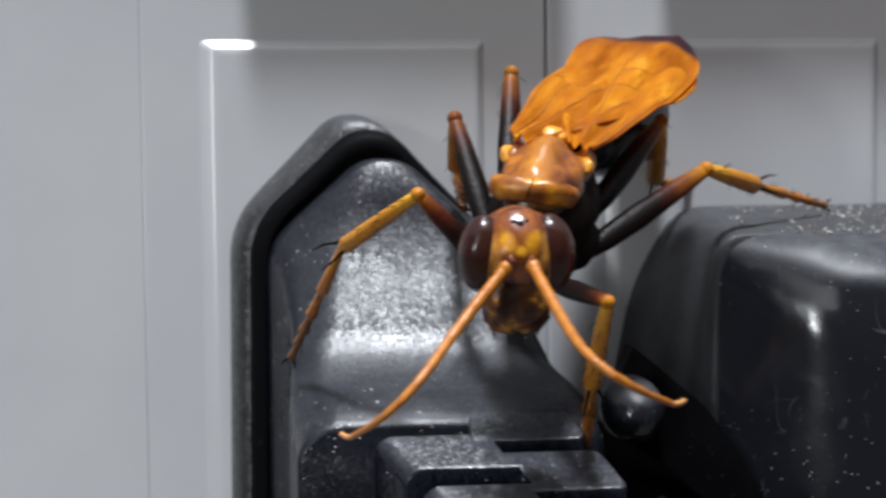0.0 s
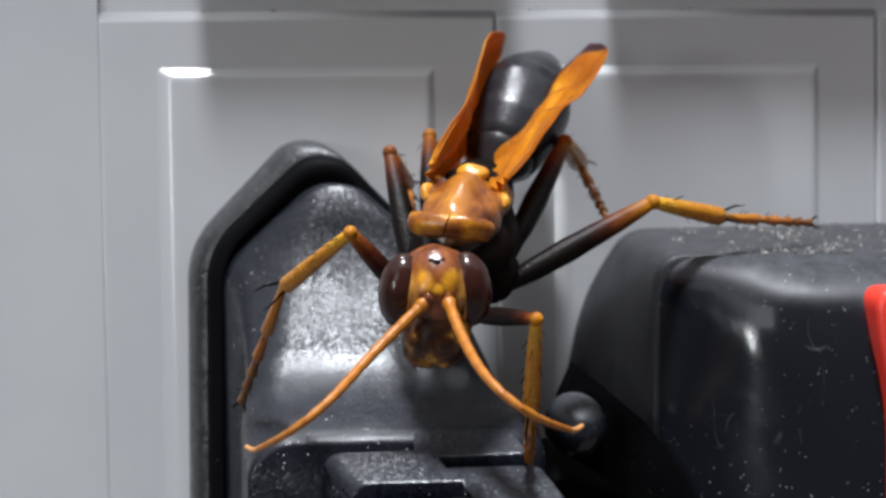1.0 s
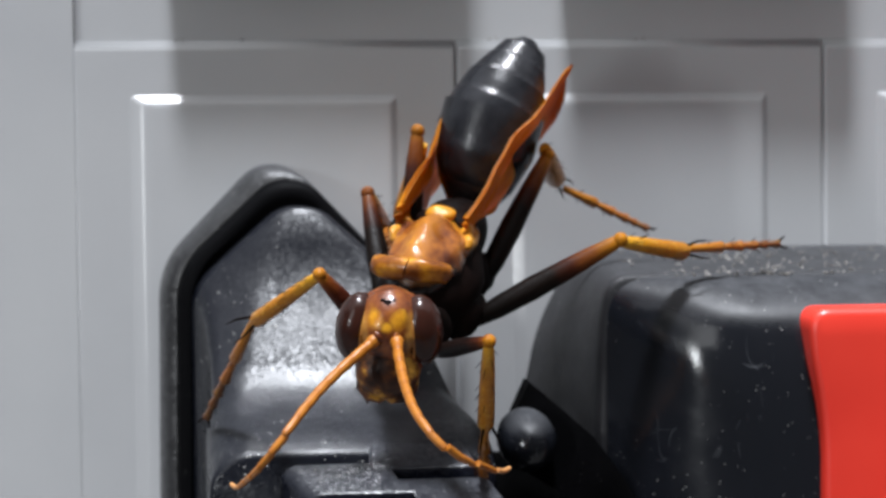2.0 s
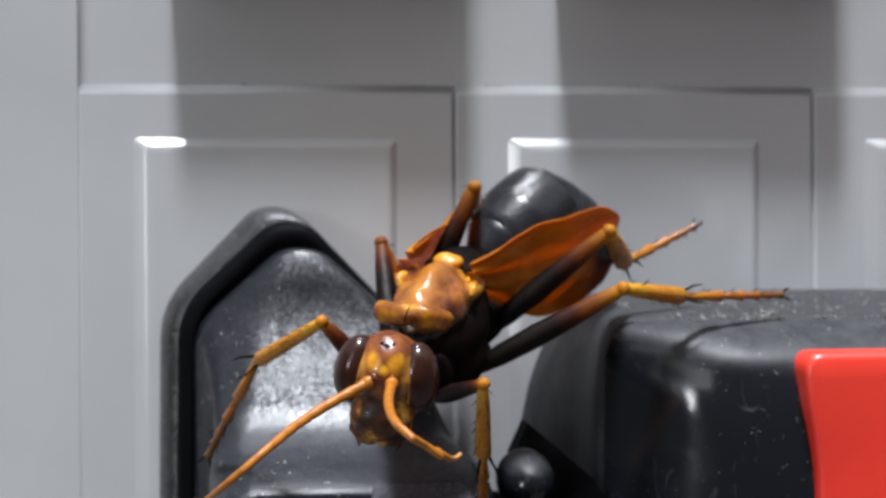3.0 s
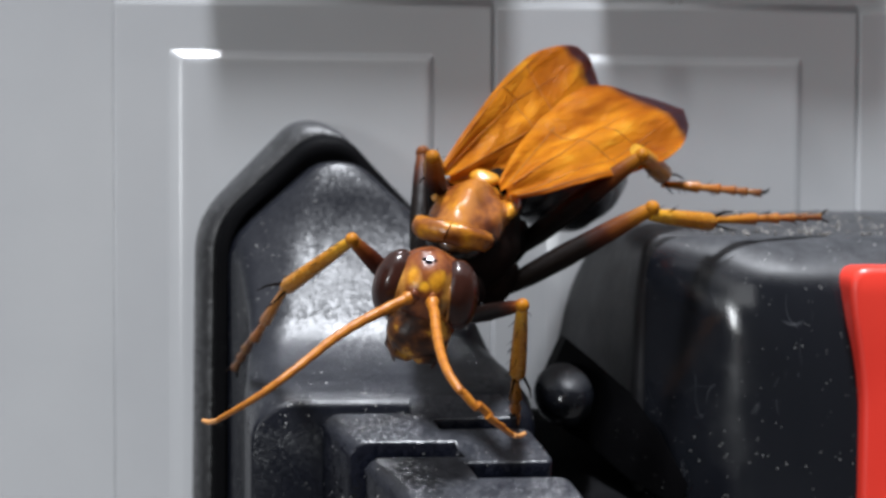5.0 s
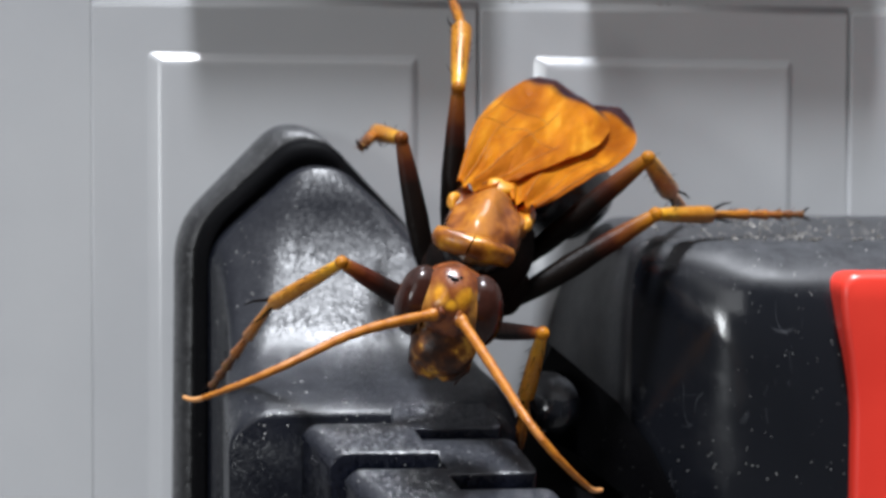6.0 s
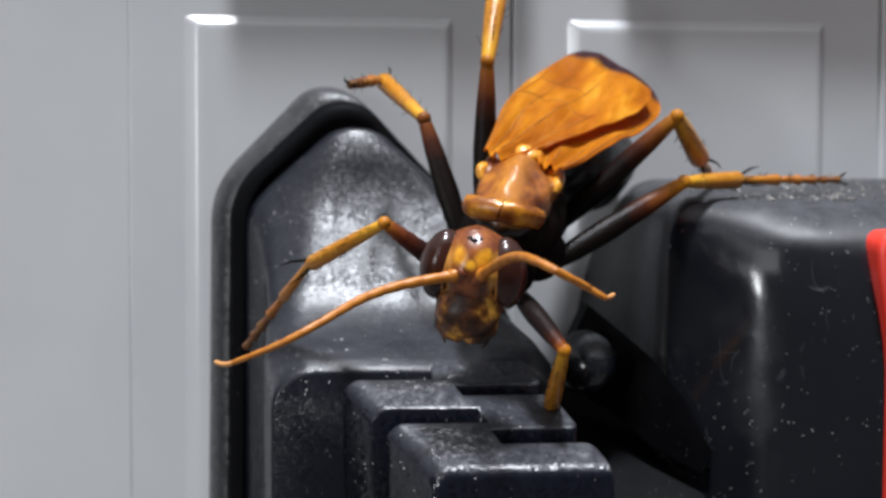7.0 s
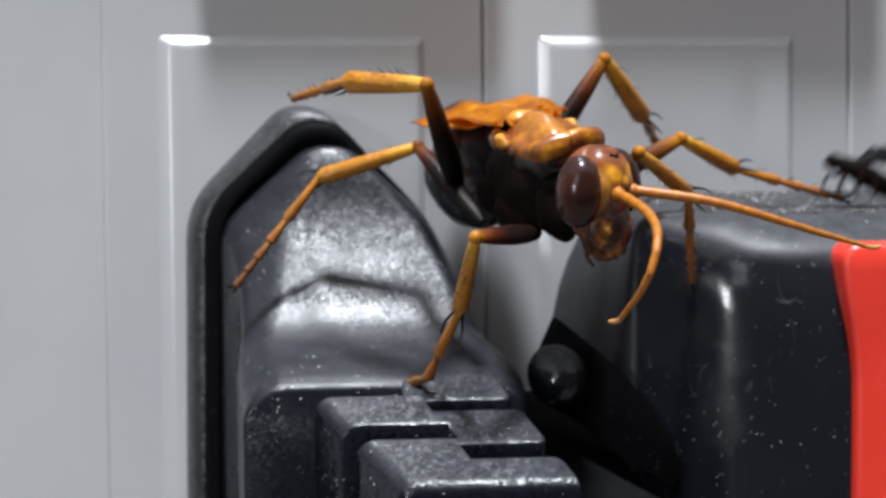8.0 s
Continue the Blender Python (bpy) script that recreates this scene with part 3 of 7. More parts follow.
def build_dust():
    """Crumbs and short fibres lying on the knob and along the module edges."""
    rnd = random.Random(7)
    dirt = plain_mat("grey_brown_dust", (0.06, 0.055, 0.05), (0.48, 0.46, 0.43), 1800, 0.8, spec=0.2)
    def crumbs(label, spots, sizes):
        bm = bmesh.new()
        for x, y, z in spots:
            r = rnd.uniform(*sizes)
            if rnd.random() < 0.3:
                d = Vector((rnd.uniform(-1, 1), rnd.uniform(-1, 1), rnd.uniform(0.0, 0.6))) * rnd.uniform(0.03, 0.07)
                p = Vector((x, y, z))
                tube(bm, [p, p + d * 0.5 + Vector((0, 0, 0.008)), p + d], [0.003, 0.003, 0.002], 5)
            else:
                bmesh.ops.create_icosphere(bm, subdivisions=1, radius=r, matrix=Matrix.LocRotScale((x, y, z), Euler((rnd.random() * 6, rnd.random() * 6, 0)), (1, rnd.uniform(0.5, 1.4), rnd.uniform(0.4, 0.8))))
        lump(bm, 0.006, 60.0)
        tagged(part("dust", bm, dirt), label, "dust", kind="stuff")
    def on_knob(spots):
        """Lays crumbs on the sloping top of the knob."""
        for x, y, z in spots:
            y = rnd.uniform(-1.30, -0.05)
            yield x, y, -1.113 + max(0.0, y + 1.2) * 0.096
    crumbs("grey crumbs and fibres of dust on top of the knob", on_knob([(rnd.choice((rnd.uniform(3.0, 5.6), rnd.gauss(3.75, 0.25))), 0.0, 0.0) for k in range(260)]), (0.005, 0.016))
    crumbs("dark crumbs of dirt along the top edges of the modules", [(rnd.choice((rnd.gauss(2.35, 0.12), rnd.gauss(3.35, 0.1), rnd.uniform(0.2, 4.6))), rnd.uniform(0.08, 0.098), 0.362) for k in range(18)], (0.004, 0.010))


build_dust()

# ---- the wasp ----
WASP = {}
WING = 1.50                    # length of a wing


def build_wasp():
    wasp = thing("wasp", "orange and black spider wasp with amber wings on a plug", "wasp")
    WASP["wasp"] = wasp
    # thorax: origin at the rear of the back, y to the head, z up
    bm = bmesh.new()
    ball(bm, (0, 0.25, -0.16), (0.205, 0.33, 0.18), seg=40, rings=26)
    for v in bm.verts:
        v.co.z += (0.026 * math.exp(-(v.co.x / 0.06) ** 2) - 0.016 * math.exp(-((abs(v.co.x) - 0.115) / 0.03) ** 2)) * max(0.0, v.co.z + 0.12) / 0.12
    for s in (-1, 1):
        ball(bm, (s * 0.150, 0.13, -0.135), (0.070, 0.20, 0.085), (0, s * 20, s * 6))
    lump(bm, 0.020, 8.0)
    lump(bm, 0.006, 22.0)
    part("thorax", bm, MAT["thorax"], wasp, "rusty orange mottled back")
    bm = bmesh.new()
    ball(bm, (0, 0.16, -0.33), (0.27, 0.44, 0.27), seg=32, rings=20)
    lump(bm, 0.04, 5.0)
    part("flank", bm, MAT["black"], wasp, "black flanks and belly of the thorax")
    bm = bmesh.new()
    ball(bm, (0, -0.28, -0.30), (0.18, 0.36, 0.18))
    ball(bm, (0, -0.21, -0.165), (0.15, 0.17, 0.115))
    part("propodeum", bm, MAT["black"], wasp, "smooth black rear of the thorax")
    for s in (-1, 1):
        for x, y, z, r in ((0.11, 0.56, -0.40, (0.085, 0.12, 0.15)), (0.19, 0.22, -0.48, (0.10, 0.19, 0.13)), (0.16, -0.10, -0.44, (0.11, 0.22, 0.14))):
            bm = bmesh.new()
            ball(bm, (s * x, y, z), r, (10, s * 12, s * 8), 22, 14)
            lump(bm, 0.03, 7.0)
            part("coxa", bm, MAT["black"], wasp)
    bm = bmesh.new()
    for s in (-1, 1):
        pts = [(s * x, 0.60 - 0.055 * (x / 0.2) ** 2, -0.03 - 0.045 * (x / 0.2) ** 2) for x in (0.0, 0.05, 0.1, 0.15, 0.185, 0.205)]
        tube(bm, pts, [0.059, 0.061, 0.061, 0.058, 0.050, 0.025], 14, 0.85)
    lump(bm, 0.02, 11.0)
    part("collar", bm, MAT["collar"], wasp, "amber collar across the front of the thorax")
    bm = bmesh.new()
    ball(bm, (0, -0.03, -0.032), (0.085, 0.062, 0.044))
    lump(bm, 0.008, 12.0)
    part("scutellum", bm, MAT["front"], wasp, "yellow spot at the rear of the back")
    for s in (-1, 1):
        bm = bmesh.new()
        ball(bm, (s * 0.195, 0.15, -0.085), (0.030, 0.075, 0.042), (0, s * 25, 0))
        ball(bm, (s * 0.180, 0.04, -0.078), (0.030, 0.042, 0.036))
        lump(bm, 0.02, 14.0)
        part("wing_hinge", bm, MAT["front"], wasp)
    bm = bmesh.new()
    ball(bm, (0, -0.10, -0.10), (0.16, 0.10, 0.055))
    part("rear_thorax", bm, MAT["black"], wasp)
    # head: y out of the face, z to the crown
    bm = bmesh.new()
    ball(bm, (0, 0.0, 0.03), (0.222, 0.128, 0.212), seg=36, rings=24)
    ball(bm, (0, 0.048, 0.055), (0.164, 0.156, 0.195), seg=36, rings=24)
    ball(bm, (0, 0.04, -0.09), (0.178, 0.120, 0.17), (10, 0, 0), 32, 20)
    lump(bm, 0.012, 10.0)
    head = part("head", bm, MAT["face"], wasp, "rusty head with yellow front and dark eyes")
    WASP["head"] = head
    for s in (-1, 1):
        bm = bmesh.new()
        ball(bm, (s * 0.153, 0.036, 0.042), (0.108, 0.122, 0.176), (0, s * -6, s * -12), 36, 28)
        part("eye", bm, MAT["eye"], head, "glossy dark brown compound eye")
        m = Matrix.LocRotScale((s * 0.153, 0.036, 0.042), Euler((0, radians(s * -6), radians(s * -12))), (0.108, 0.122, 0.176))
        bm = bmesh.new()
        tube(bm, [m @ Vector((s * -0.47, 0.872 * math.cos(a), 0.872 * math.sin(a))) for a in (2 * math.pi * k / 40 for k in range(41))], [0.0065] * 41, 8)
        part("eye_rim", bm, MAT["amber"], head)
    bm = bmesh.new()
    ball(bm, (0, 0.140, 0.196), (0.026, 0.018, 0.016), (-35, 0, 0))
    ball(bm, (0, 0.152, 0.183), (0.013, 0.012, 0.012))
    ball(bm, (-0.026, 0.134, 0.208), (0.013, 0.012, 0.011))
    ball(bm, (0.026, 0.134, 0.208), (0.013, 0.012, 0.011))
    part("ocelli", bm, MAT["black"], head, "black spot with three simple eyes")
    bm = bmesh.new()
    ball(bm, (0, 0.088, -0.145), (0.160, 0.102, 0.145), (14, 0, 0), 36, 24)
    lump(bm, 0.008, 9.0)
    part("clypeus", bm, MAT["mouth"], head, "brown face shield with amber streaks")
    for s in (-1, 1):
        bm = bmesh.new()
        tube(bm, [(s * 0.125, 0.04, -0.17), (s * 0.115, 0.08, -0.24), (s * 0.075, 0.105, -0.273), (s * 0.025, 0.115, -0.286), (s * -0.01, 0.11, -0.28)], [0.030, 0.038, 0.036, 0.026, 0.010], 14)
        part("mandible", bm, MAT["mouth"], head)
        bm = bmesh.new()
        tube(bm, [(s * 0.10, 0.02, -0.24), (s * 0.11, 0.05, -0.30), (s * 0.09, 0.07, -0.335)], [0.010, 0.010, 0.005], 8)
        part("palp", bm, MAT["mouth"], head)
        bm = bmesh.new()
        ball(bm, (s * 0.042, 0.182, 0.035), (0.036, 0.032, 0.042))
        lump(bm, 0.012, 18.0)
        part("antenna_socket", bm, MAT["face"], head)
    # antennae: each a row of short rigid joints
    for s in "rl":
        for k in range(ANTENNA_JOINTS):
            length = ANTENNA_STEP
            r0 = 0.026 - 0.015 * (k / ANTENNA_JOINTS) ** 1.4
            r1 = 0.026 - 0.015 * ((k + 1) / ANTENNA_JOINTS) ** 1.4
            bm = bmesh.new()
            n = 4
            curl = 0.03 if k == ANTENNA_JOINTS - 1 else 0.0
            tube(bm, [(0, curl * (i / n) ** 2.5, length * i / n) for i in range(n + 1)], [(r0 + (r1 - r0) * i / n) * (0.95 if i % 4 == 0 else 1.02) for i in range(n + 1)], 12)
            ball(bm, (0, curl, length), (r1 * 0.96, r1 * 0.96, r1 * 0.96), seg=12, rings=8)
            if k == 0:
                ball(bm, (0, 0, 0.03), (0.034, 0.034, 0.045), seg=12, rings=8)
            last = k == ANTENNA_JOINTS - 1
            WASP[f"antenna_{s}{k}"] = part("antenna_joint", bm, MAT["antenna_tip" if last else "antenna"], wasp, "pale tip of an antenna" if last else "")
    # legs
    lengths = LEG_LENGTHS
    for key, (lf, lt, ls) in lengths.items():
        front = key[4] == "f"
        rf, rt = (0.054, 0.040) if front else (0.062, 0.055 if key[4] == "h" else 0.047)
        bm = bmesh.new()
        tube(bm, [(0, 0, -0.04), (0, 0, 0), (0, 0, lf * 0.15), (0, 0, lf * 0.4), (0, 0, lf * 0.75), (0, 0, lf * 0.95), (0, 0, lf)],
             [0.02, rf * 0.7, rf * 0.95, rf * 1.05, rf * 0.85, rf * 0.62, rf * 0.5], 14, 0.8)
        ball(bm, (0, 0, lf), (rf * 0.66, rf * 0.66, rf * 0.66), seg=14, rings=10)
        WASP[key + "0"] = part("femur", bm, MAT["femur_shaded" if key == "leg_fl" else "femur_front" if front else "femur"], wasp)
        bm = bmesh.new()
        tube(bm, [(0, 0, 0), (0, 0, lt * 0.08), (0, 0, lt * 0.3), (0, 0, lt * 0.7), (0, 0, lt * 0.93), (0, 0, lt)],
             [rt * 0.6, rt * 0.72, rt * 0.9, rt * 1.05, rt * 1.1, rt * 0.7], 12)
        WASP[key + "1"] = tib = part("tibia", bm, MAT["tibia"], wasp)
        rnd = random.Random(key)
        for k in range(2):
            bm = bmesh.new()
            tube(bm, [(0.02 - 0.04 * k, 0.02, lt * 0.94), (0.05 - 0.1 * k, 0.06, lt * 1.08), (0.055 - 0.11 * k, 0.075, lt * 1.2)], [0.009, 0.006, 0.002], 6)
            part("spur", bm, MAT["black"], tib)
        bm = bmesh.new()
        for k in range(16):
            z0, a = lt * (0.12 + 0.84 * k / 16), rnd.uniform(0, 6.28)
            d = Vector((math.cos(a), math.sin(a), 0))
            tube(bm, [d * rt * 0.8 + Vector((0, 0, z0)), d * rt * 1.55 + Vector((0, 0, z0 + 0.05))], [0.0028, 0.0010], 5)
        part("bristles", bm, MAT["femur"], tib)
        def tarsal(z, fractions, r):
            bm = bmesh.new()
            for fr in fractions:
                l = ls * fr
                tube(bm, [(0, 0, z), (0, 0, z + l * 0.5), (0, 0, z + l * 0.92), (0, 0, z + l)], [r * 0.68, r * 0.85, r * 1.15, r * 0.6], 10)
                z += l
                r -= 0.002
            return bm

        def spiny(z0, z1, count):
            bm = bmesh.new()
            for k in range(count):
                z, a = rnd.uniform(z0, z1), rnd.uniform(0, 6.28)
                d = Vector((math.cos(a), math.sin(a), 0))
                tube(bm, [d * 0.015 + Vector((0, 0, z)), d * 0.05 + Vector((0, 0, z + 0.035))], [0.004, 0.001], 5)
            return bm
        bends = key == "leg_fr"
        tar = WASP[key + "2"] = part("tarsus", tarsal(0.0, (0.40, 0.20) if bends else (0.40, 0.20, 0.15, 0.11, 0.14), 0.030), MAT["tarsus"], wasp)
        part("spines", spiny(0.03, ls * (0.58 if bends else 0.95), 8 if bends else 12), MAT["femur"], tar)
        end = ls
        if bends:
            end = ls * 0.4
            tar = WASP[key + "3"] = part("foot", tarsal(0.0, (0.15, 0.11, 0.14), 0.027), MAT["foot"], wasp)
            part("spines", spiny(0.02, end * 0.95, 6), MAT["femur"], tar)
        bm = bmesh.new()
        for s in (-1, 1):
            tube(bm, [(s * 0.005, 0, end - 0.01), (s * 0.03, 0.01, end + 0.025), (s * 0.035, 0.03, end + 0.035)], [0.008, 0.007, 0.002], 6)
        part("claw", bm, MAT["black"], tar)
    # abdomen: two rigid stretches of overlapping rings
    def banded(bands, seg=30):
        """Overlapping rings of chitin: (start, end, radius at start, radius at end)."""
        bm = bmesh.new()
        pts, rad = [], []
        for z0, z1, r0, r1 in bands:
            for k in range(5):
                t = k / 4
                pts.append((0, 0, (z0 + (z1 - z0) * t) * 1.05))
                rad.append(r0 + (r1 - r0) * t + 0.003 * math.sin(t * math.pi))
            pts.append((0, 0, (z1 + 0.004) * 1.05))
            rad.append(r1 * 0.997)
        tube(bm, pts, [r * 1.08 for r in rad], seg, 0.95)
        return bm
    WASP["abdomen0"] = part("abdomen", banded(((-0.2, -0.05, 0.05, 0.06), (-0.04, 0.14, 0.065, 0.19), (0.15, 0.36, 0.20, 0.268), (0.37, 0.58, 0.268, 0.272))), MAT["abdomen"], wasp, "shiny black abdomen")
    WASP["abdomen1"] = part("abdomen_end", banded(((-0.06, 0.14, 0.262, 0.258), (0.15, 0.29, 0.252, 0.225), (0.30, 0.41, 0.216, 0.172), (0.42, 0.51, 0.163, 0.125), (0.515, 0.565, 0.112, 0.05))), MAT["abdomen"], wasp)
    # wings: z along the wing, x across it, the leading edge outwards
    for s, sx in (("r", 1), ("l", -1)):
        bm = bmesh.new()
        n, m = 36, 22
        top, low = [], []
        def edges(t):
            lead = 0.05 + 0.10 * math.sin(t * 2.6)
            trail = -(0.08 + 0.46 * math.sin(min(1.0, t * 1.15) * math.pi * 0.56) ** 0.95)
            end = math.sqrt(max(0.0, 1 - max(0.0, (t - 0.72) / 0.28) ** 2))
            mid = -0.12
            return mid + (lead - mid) * end, mid + (trail - mid) * end
        def sheet(x, z):
            """Height of the pleated membrane."""
            t = z / WING
            a, b = edges(t)
            u = (x - a) / (b - a - 1e-6)
            return 0.018 * math.sin(u * 15.0 + t * 2) * (1 - t * 0.7) - 0.04 * u * u + 0.045 * noise.noise((x * 3.0 + sx, z * 2.2, 0.7)) + 0.022 * noise.noise((x * 9.0 + sx, z * 4.5, 2.7)) * min(1.0, t * 4)
        for i in range(n + 1):
            t = i / n
            z = WING * t
            a, b = edges(t)
            row_t, row_l = [], []
            for j in range(m + 1):
                u = j / m
                x = a + (b - a) * u
                y = sheet(x, z)
                row_t.append(bm.verts.new((sx * x, y + 0.004, z)))
                row_l.append(bm.verts.new((sx * x, y - 0.004, z)))
            top.append(row_t)
            low.append(row_l)
        for i in range(n):
            for j in range(m):
                bm.faces.new((top[i][j], top[i][j + 1], top[i + 1][j + 1], top[i + 1][j]))
                bm.faces.new((low[i][j], low[i + 1][j], low[i + 1][j + 1], low[i][j + 1]))
            for rim in (0, m):
                bm.faces.new((top[i][rim], top[i + 1][rim], low[i + 1][rim], low[i][rim]))
        wing = WASP["wing_" + s] = part("wing", bm, MAT["wing"], wasp, "amber wing with a smoky dark end")
        for x0, x1, z0, z1 in ((0.05, 0.125, 0.02, 0.70), (0.125, 0.10, 0.70, 1.22), (0.02, 0.02, 0.02, 0.78), (0.02, -0.06, 0.78, 1.20), (-0.03, -0.17, 0.05, 0.72), (-0.17, -0.24, 0.72, 1.08),
                               (-0.07, -0.34, 0.08, 0.66), (0.02, -0.17, 0.78, 0.70), (0.125, 0.02, 0.74, 0.80), (0.11, -0.04, 1.06, 1.00), (-0.04, -0.21, 1.00, 0.92), (-0.17, -0.34, 0.70, 0.62)):
            wave = lambda x, z: sheet(x, z) + 0.006
            steps = [(x0 + (x1 - x0) * k / 6, z0 + (z1 - z0) * k / 6) for k in range(7)]
            bm = bmesh.new()
            tube(bm, [(sx * x, wave(x, z), z) for x, z in steps], [0.0040 - 0.0018 * z for x, z in steps], 6)
            part("vein", bm, MAT["vein"], wing)
    return wasp


LEG_LENGTHS = {'leg_fr': (0.55, 0.58, 0.8), 'leg_fl': (0.55, 0.56, 0.6), 'leg_ml': (0.88, 0.5, 0.68), 'leg_hl': (0.85, 0.55, 0.6), 'leg_mr': (0.72, 0.6, 0.78), 'leg_hr': (0.8, 0.5, 0.55)}
ANTENNA_JOINTS, ANTENNA_STEP = 14, 0.095
build_wasp()


def build_fly():
    fly = thing("fly", "small blackish fly landing behind the knob", "fly", at(9.0, -1.0, -0.6))
    bm = bmesh.new()
    tube(bm, [(-0.16, 0, 0.06), (-0.1, 0, 0.06), (0.0, 0, 0.02), (0.14, 0, -0.06), (0.26, 0, -0.11), (0.32, 0, -0.13)], [0.02, 0.05, 0.075, 0.07, 0.06, 0.02], 16)
    part("body", bm, MAT["black"], fly)
    bm = bmesh.new()
    ball(bm, (-0.15, 0, 0.075), (0.055, 0.06, 0.05))
    part("head", bm, MAT["black"], fly)
    for s in (-1, 1):
        bm = bmesh.new()
        tube(bm, [(0.0, s * 0.04, 0.07), (0.12, s * 0.09, 0.12), (0.22, s * 0.12, 0.10), (0.26, s * 0.12, 0.09)], [0.01, 0.05, 0.045, 0.01], 12, 0.15)
        part("wing", bm, MAT["abdomen"], fly)
        for x in (-0.1, 0.0, 0.1):
            bm = bmesh.new()
            tube(bm, [(x, s * 0.04, 0.0), (x - 0.04, s * 0.14, 0.0), (x - 0.08, s * 0.18, -0.14)], [0.014, 0.011, 0.006], 8)
            part("leg", bm, MAT["black"], fly)
    FLY.append(fly)


FLY = []
build_fly()

# ---- poses over time ----
def motions():
    P = WASP
    walk(P['wasp'], [
        (0, at(1.862, -1.618, -0.581, -24.7, -8.7, 164.5)),
        (0.5, at(1.745, -1.614, -0.626, -23.9, -5.7, 163.3)),
        (1, at(1.743, -1.612, -0.641, -24.1, -7.1, 165.0)),
        (2.5, at(1.842, -1.642, -0.755, -25.6, -7.0, 158.3)),
        (3, at(1.834, -1.648, -0.748, -25.2, -7.6, 156.8)),
        (3.5, at(1.772, -1.650, -0.770, -27.9, -6.5, 159.2)),
        (4, at(1.775, -1.642, -0.794, -27.2, -4.8, 159.4)),
        (4.5, at(1.753, -1.647, -0.793, -26.7, -8.3, 159.2)),
        (6, at(1.993, -1.642, -0.818, -29.0, -16.4, 166.7)),
        (6.5, at(1.925, -1.636, -0.873, -27.7, -9.2, 163.8)),
        (7, at(1.927, -1.640, -0.857, -28.4, -10.8, 164.3)),
        (7.5, at(1.989, -1.603, -0.728, -26.2, -3.9, 171.2)),
        (7.7, at(2.094, -1.615, -0.554, -27.0, -10.4, 169.9)),
        (7.88, at(2.099, -1.545, -0.558, -14.3, 13.1, -168.7)),
        (8, at(2.099, -1.545, -0.558, -14.3, 13.1, -168.7))])
    walk(P['head'], [
        (0, at(-0.007, 0.972, -0.197, 14.0, 1.2, 17.7)),
        (0.5, at(-0.015, 0.969, -0.205, 12.5, -1.7, 17.5)),
        (1, at(-0.013, 0.965, -0.220, 13.1, 0.2, 16.6)),
        (2.5, at(-0.010, 0.972, -0.194, 16.4, -3.7, 10.1)),
        (3, at(-0.010, 0.972, -0.195, 18.3, -5.6, 10.9)),
        (3.5, at(-0.014, 0.972, -0.192, 20.7, -5.9, 8.0)),
        (4, at(0.018, 0.973, -0.188, 19.6, -5.3, 12.0)),
        (4.5, at(-0.005, 0.973, -0.188, 19.7, -4.2, 8.9)),
        (6, at(-0.007, 0.973, -0.189, 19.0, 1.1, 11.2)),
        (6.5, at(-0.000, 0.965, -0.222, 17.1, -3.9, 14.1)),
        (7, at(0.040, 0.970, -0.196, 20.8, 1.2, 3.8)),
        (7.5, at(-0.027, 0.968, -0.210, 18.1, -1.1, 17.7)),
        (7.7, at(-0.074, 0.971, -0.145, 14.8, 14.3, 36.3)),
        (7.88, at(0.042, 0.922, -0.223, 0.9, -10.3, 28.3)),
        (8, at(0.042, 0.922, -0.223, 0.9, -10.3, 28.3))])
    walk(P['antenna_r0'], [
        (0, at(-0.011, 1.134, -0.123, 119.1, -8.1, 147.8)),
        (0.5, at(-0.022, 1.133, -0.133, 105.6, -9.9, 152.2)),
        (1, at(-0.015, 1.130, -0.148, 117.1, -5.4, 140.5)),
        (2.5, at(0.002, 1.130, -0.110, 97.0, -10.2, 156.2)),
        (3, at(-0.003, 1.127, -0.105, 100.5, -7.8, 140.9)),
        (3.5, at(0.000, 1.122, -0.095, 99.1, -9.1, 148.4)),
        (4, at(0.023, 1.125, -0.094, 99.8, -8.5, 144.8)),
        (4.5, at(0.010, 1.126, -0.095, 103.8, -8.4, 144.2)),
        (6, at(0.009, 1.128, -0.102, 92.9, -6.4, 130.7)),
        (6.5, at(0.001, 1.122, -0.135, 87.8, -6.5, 154.0)),
        (7, at(0.077, 1.119, -0.104, 95.8, -5.4, 117.9)),
        (7.5, at(-0.032, 1.124, -0.122, 90.7, -7.8, 159.0)),
        (7.7, at(-0.116, 1.134, -0.081, 63.7, -4.3, 174.4)),
        (7.88, at(-0.005, 1.089, -0.177, 89.8, -2.7, -178.5)),
        (8, at(-0.005, 1.089, -0.177, 89.8, -2.7, -178.5))])
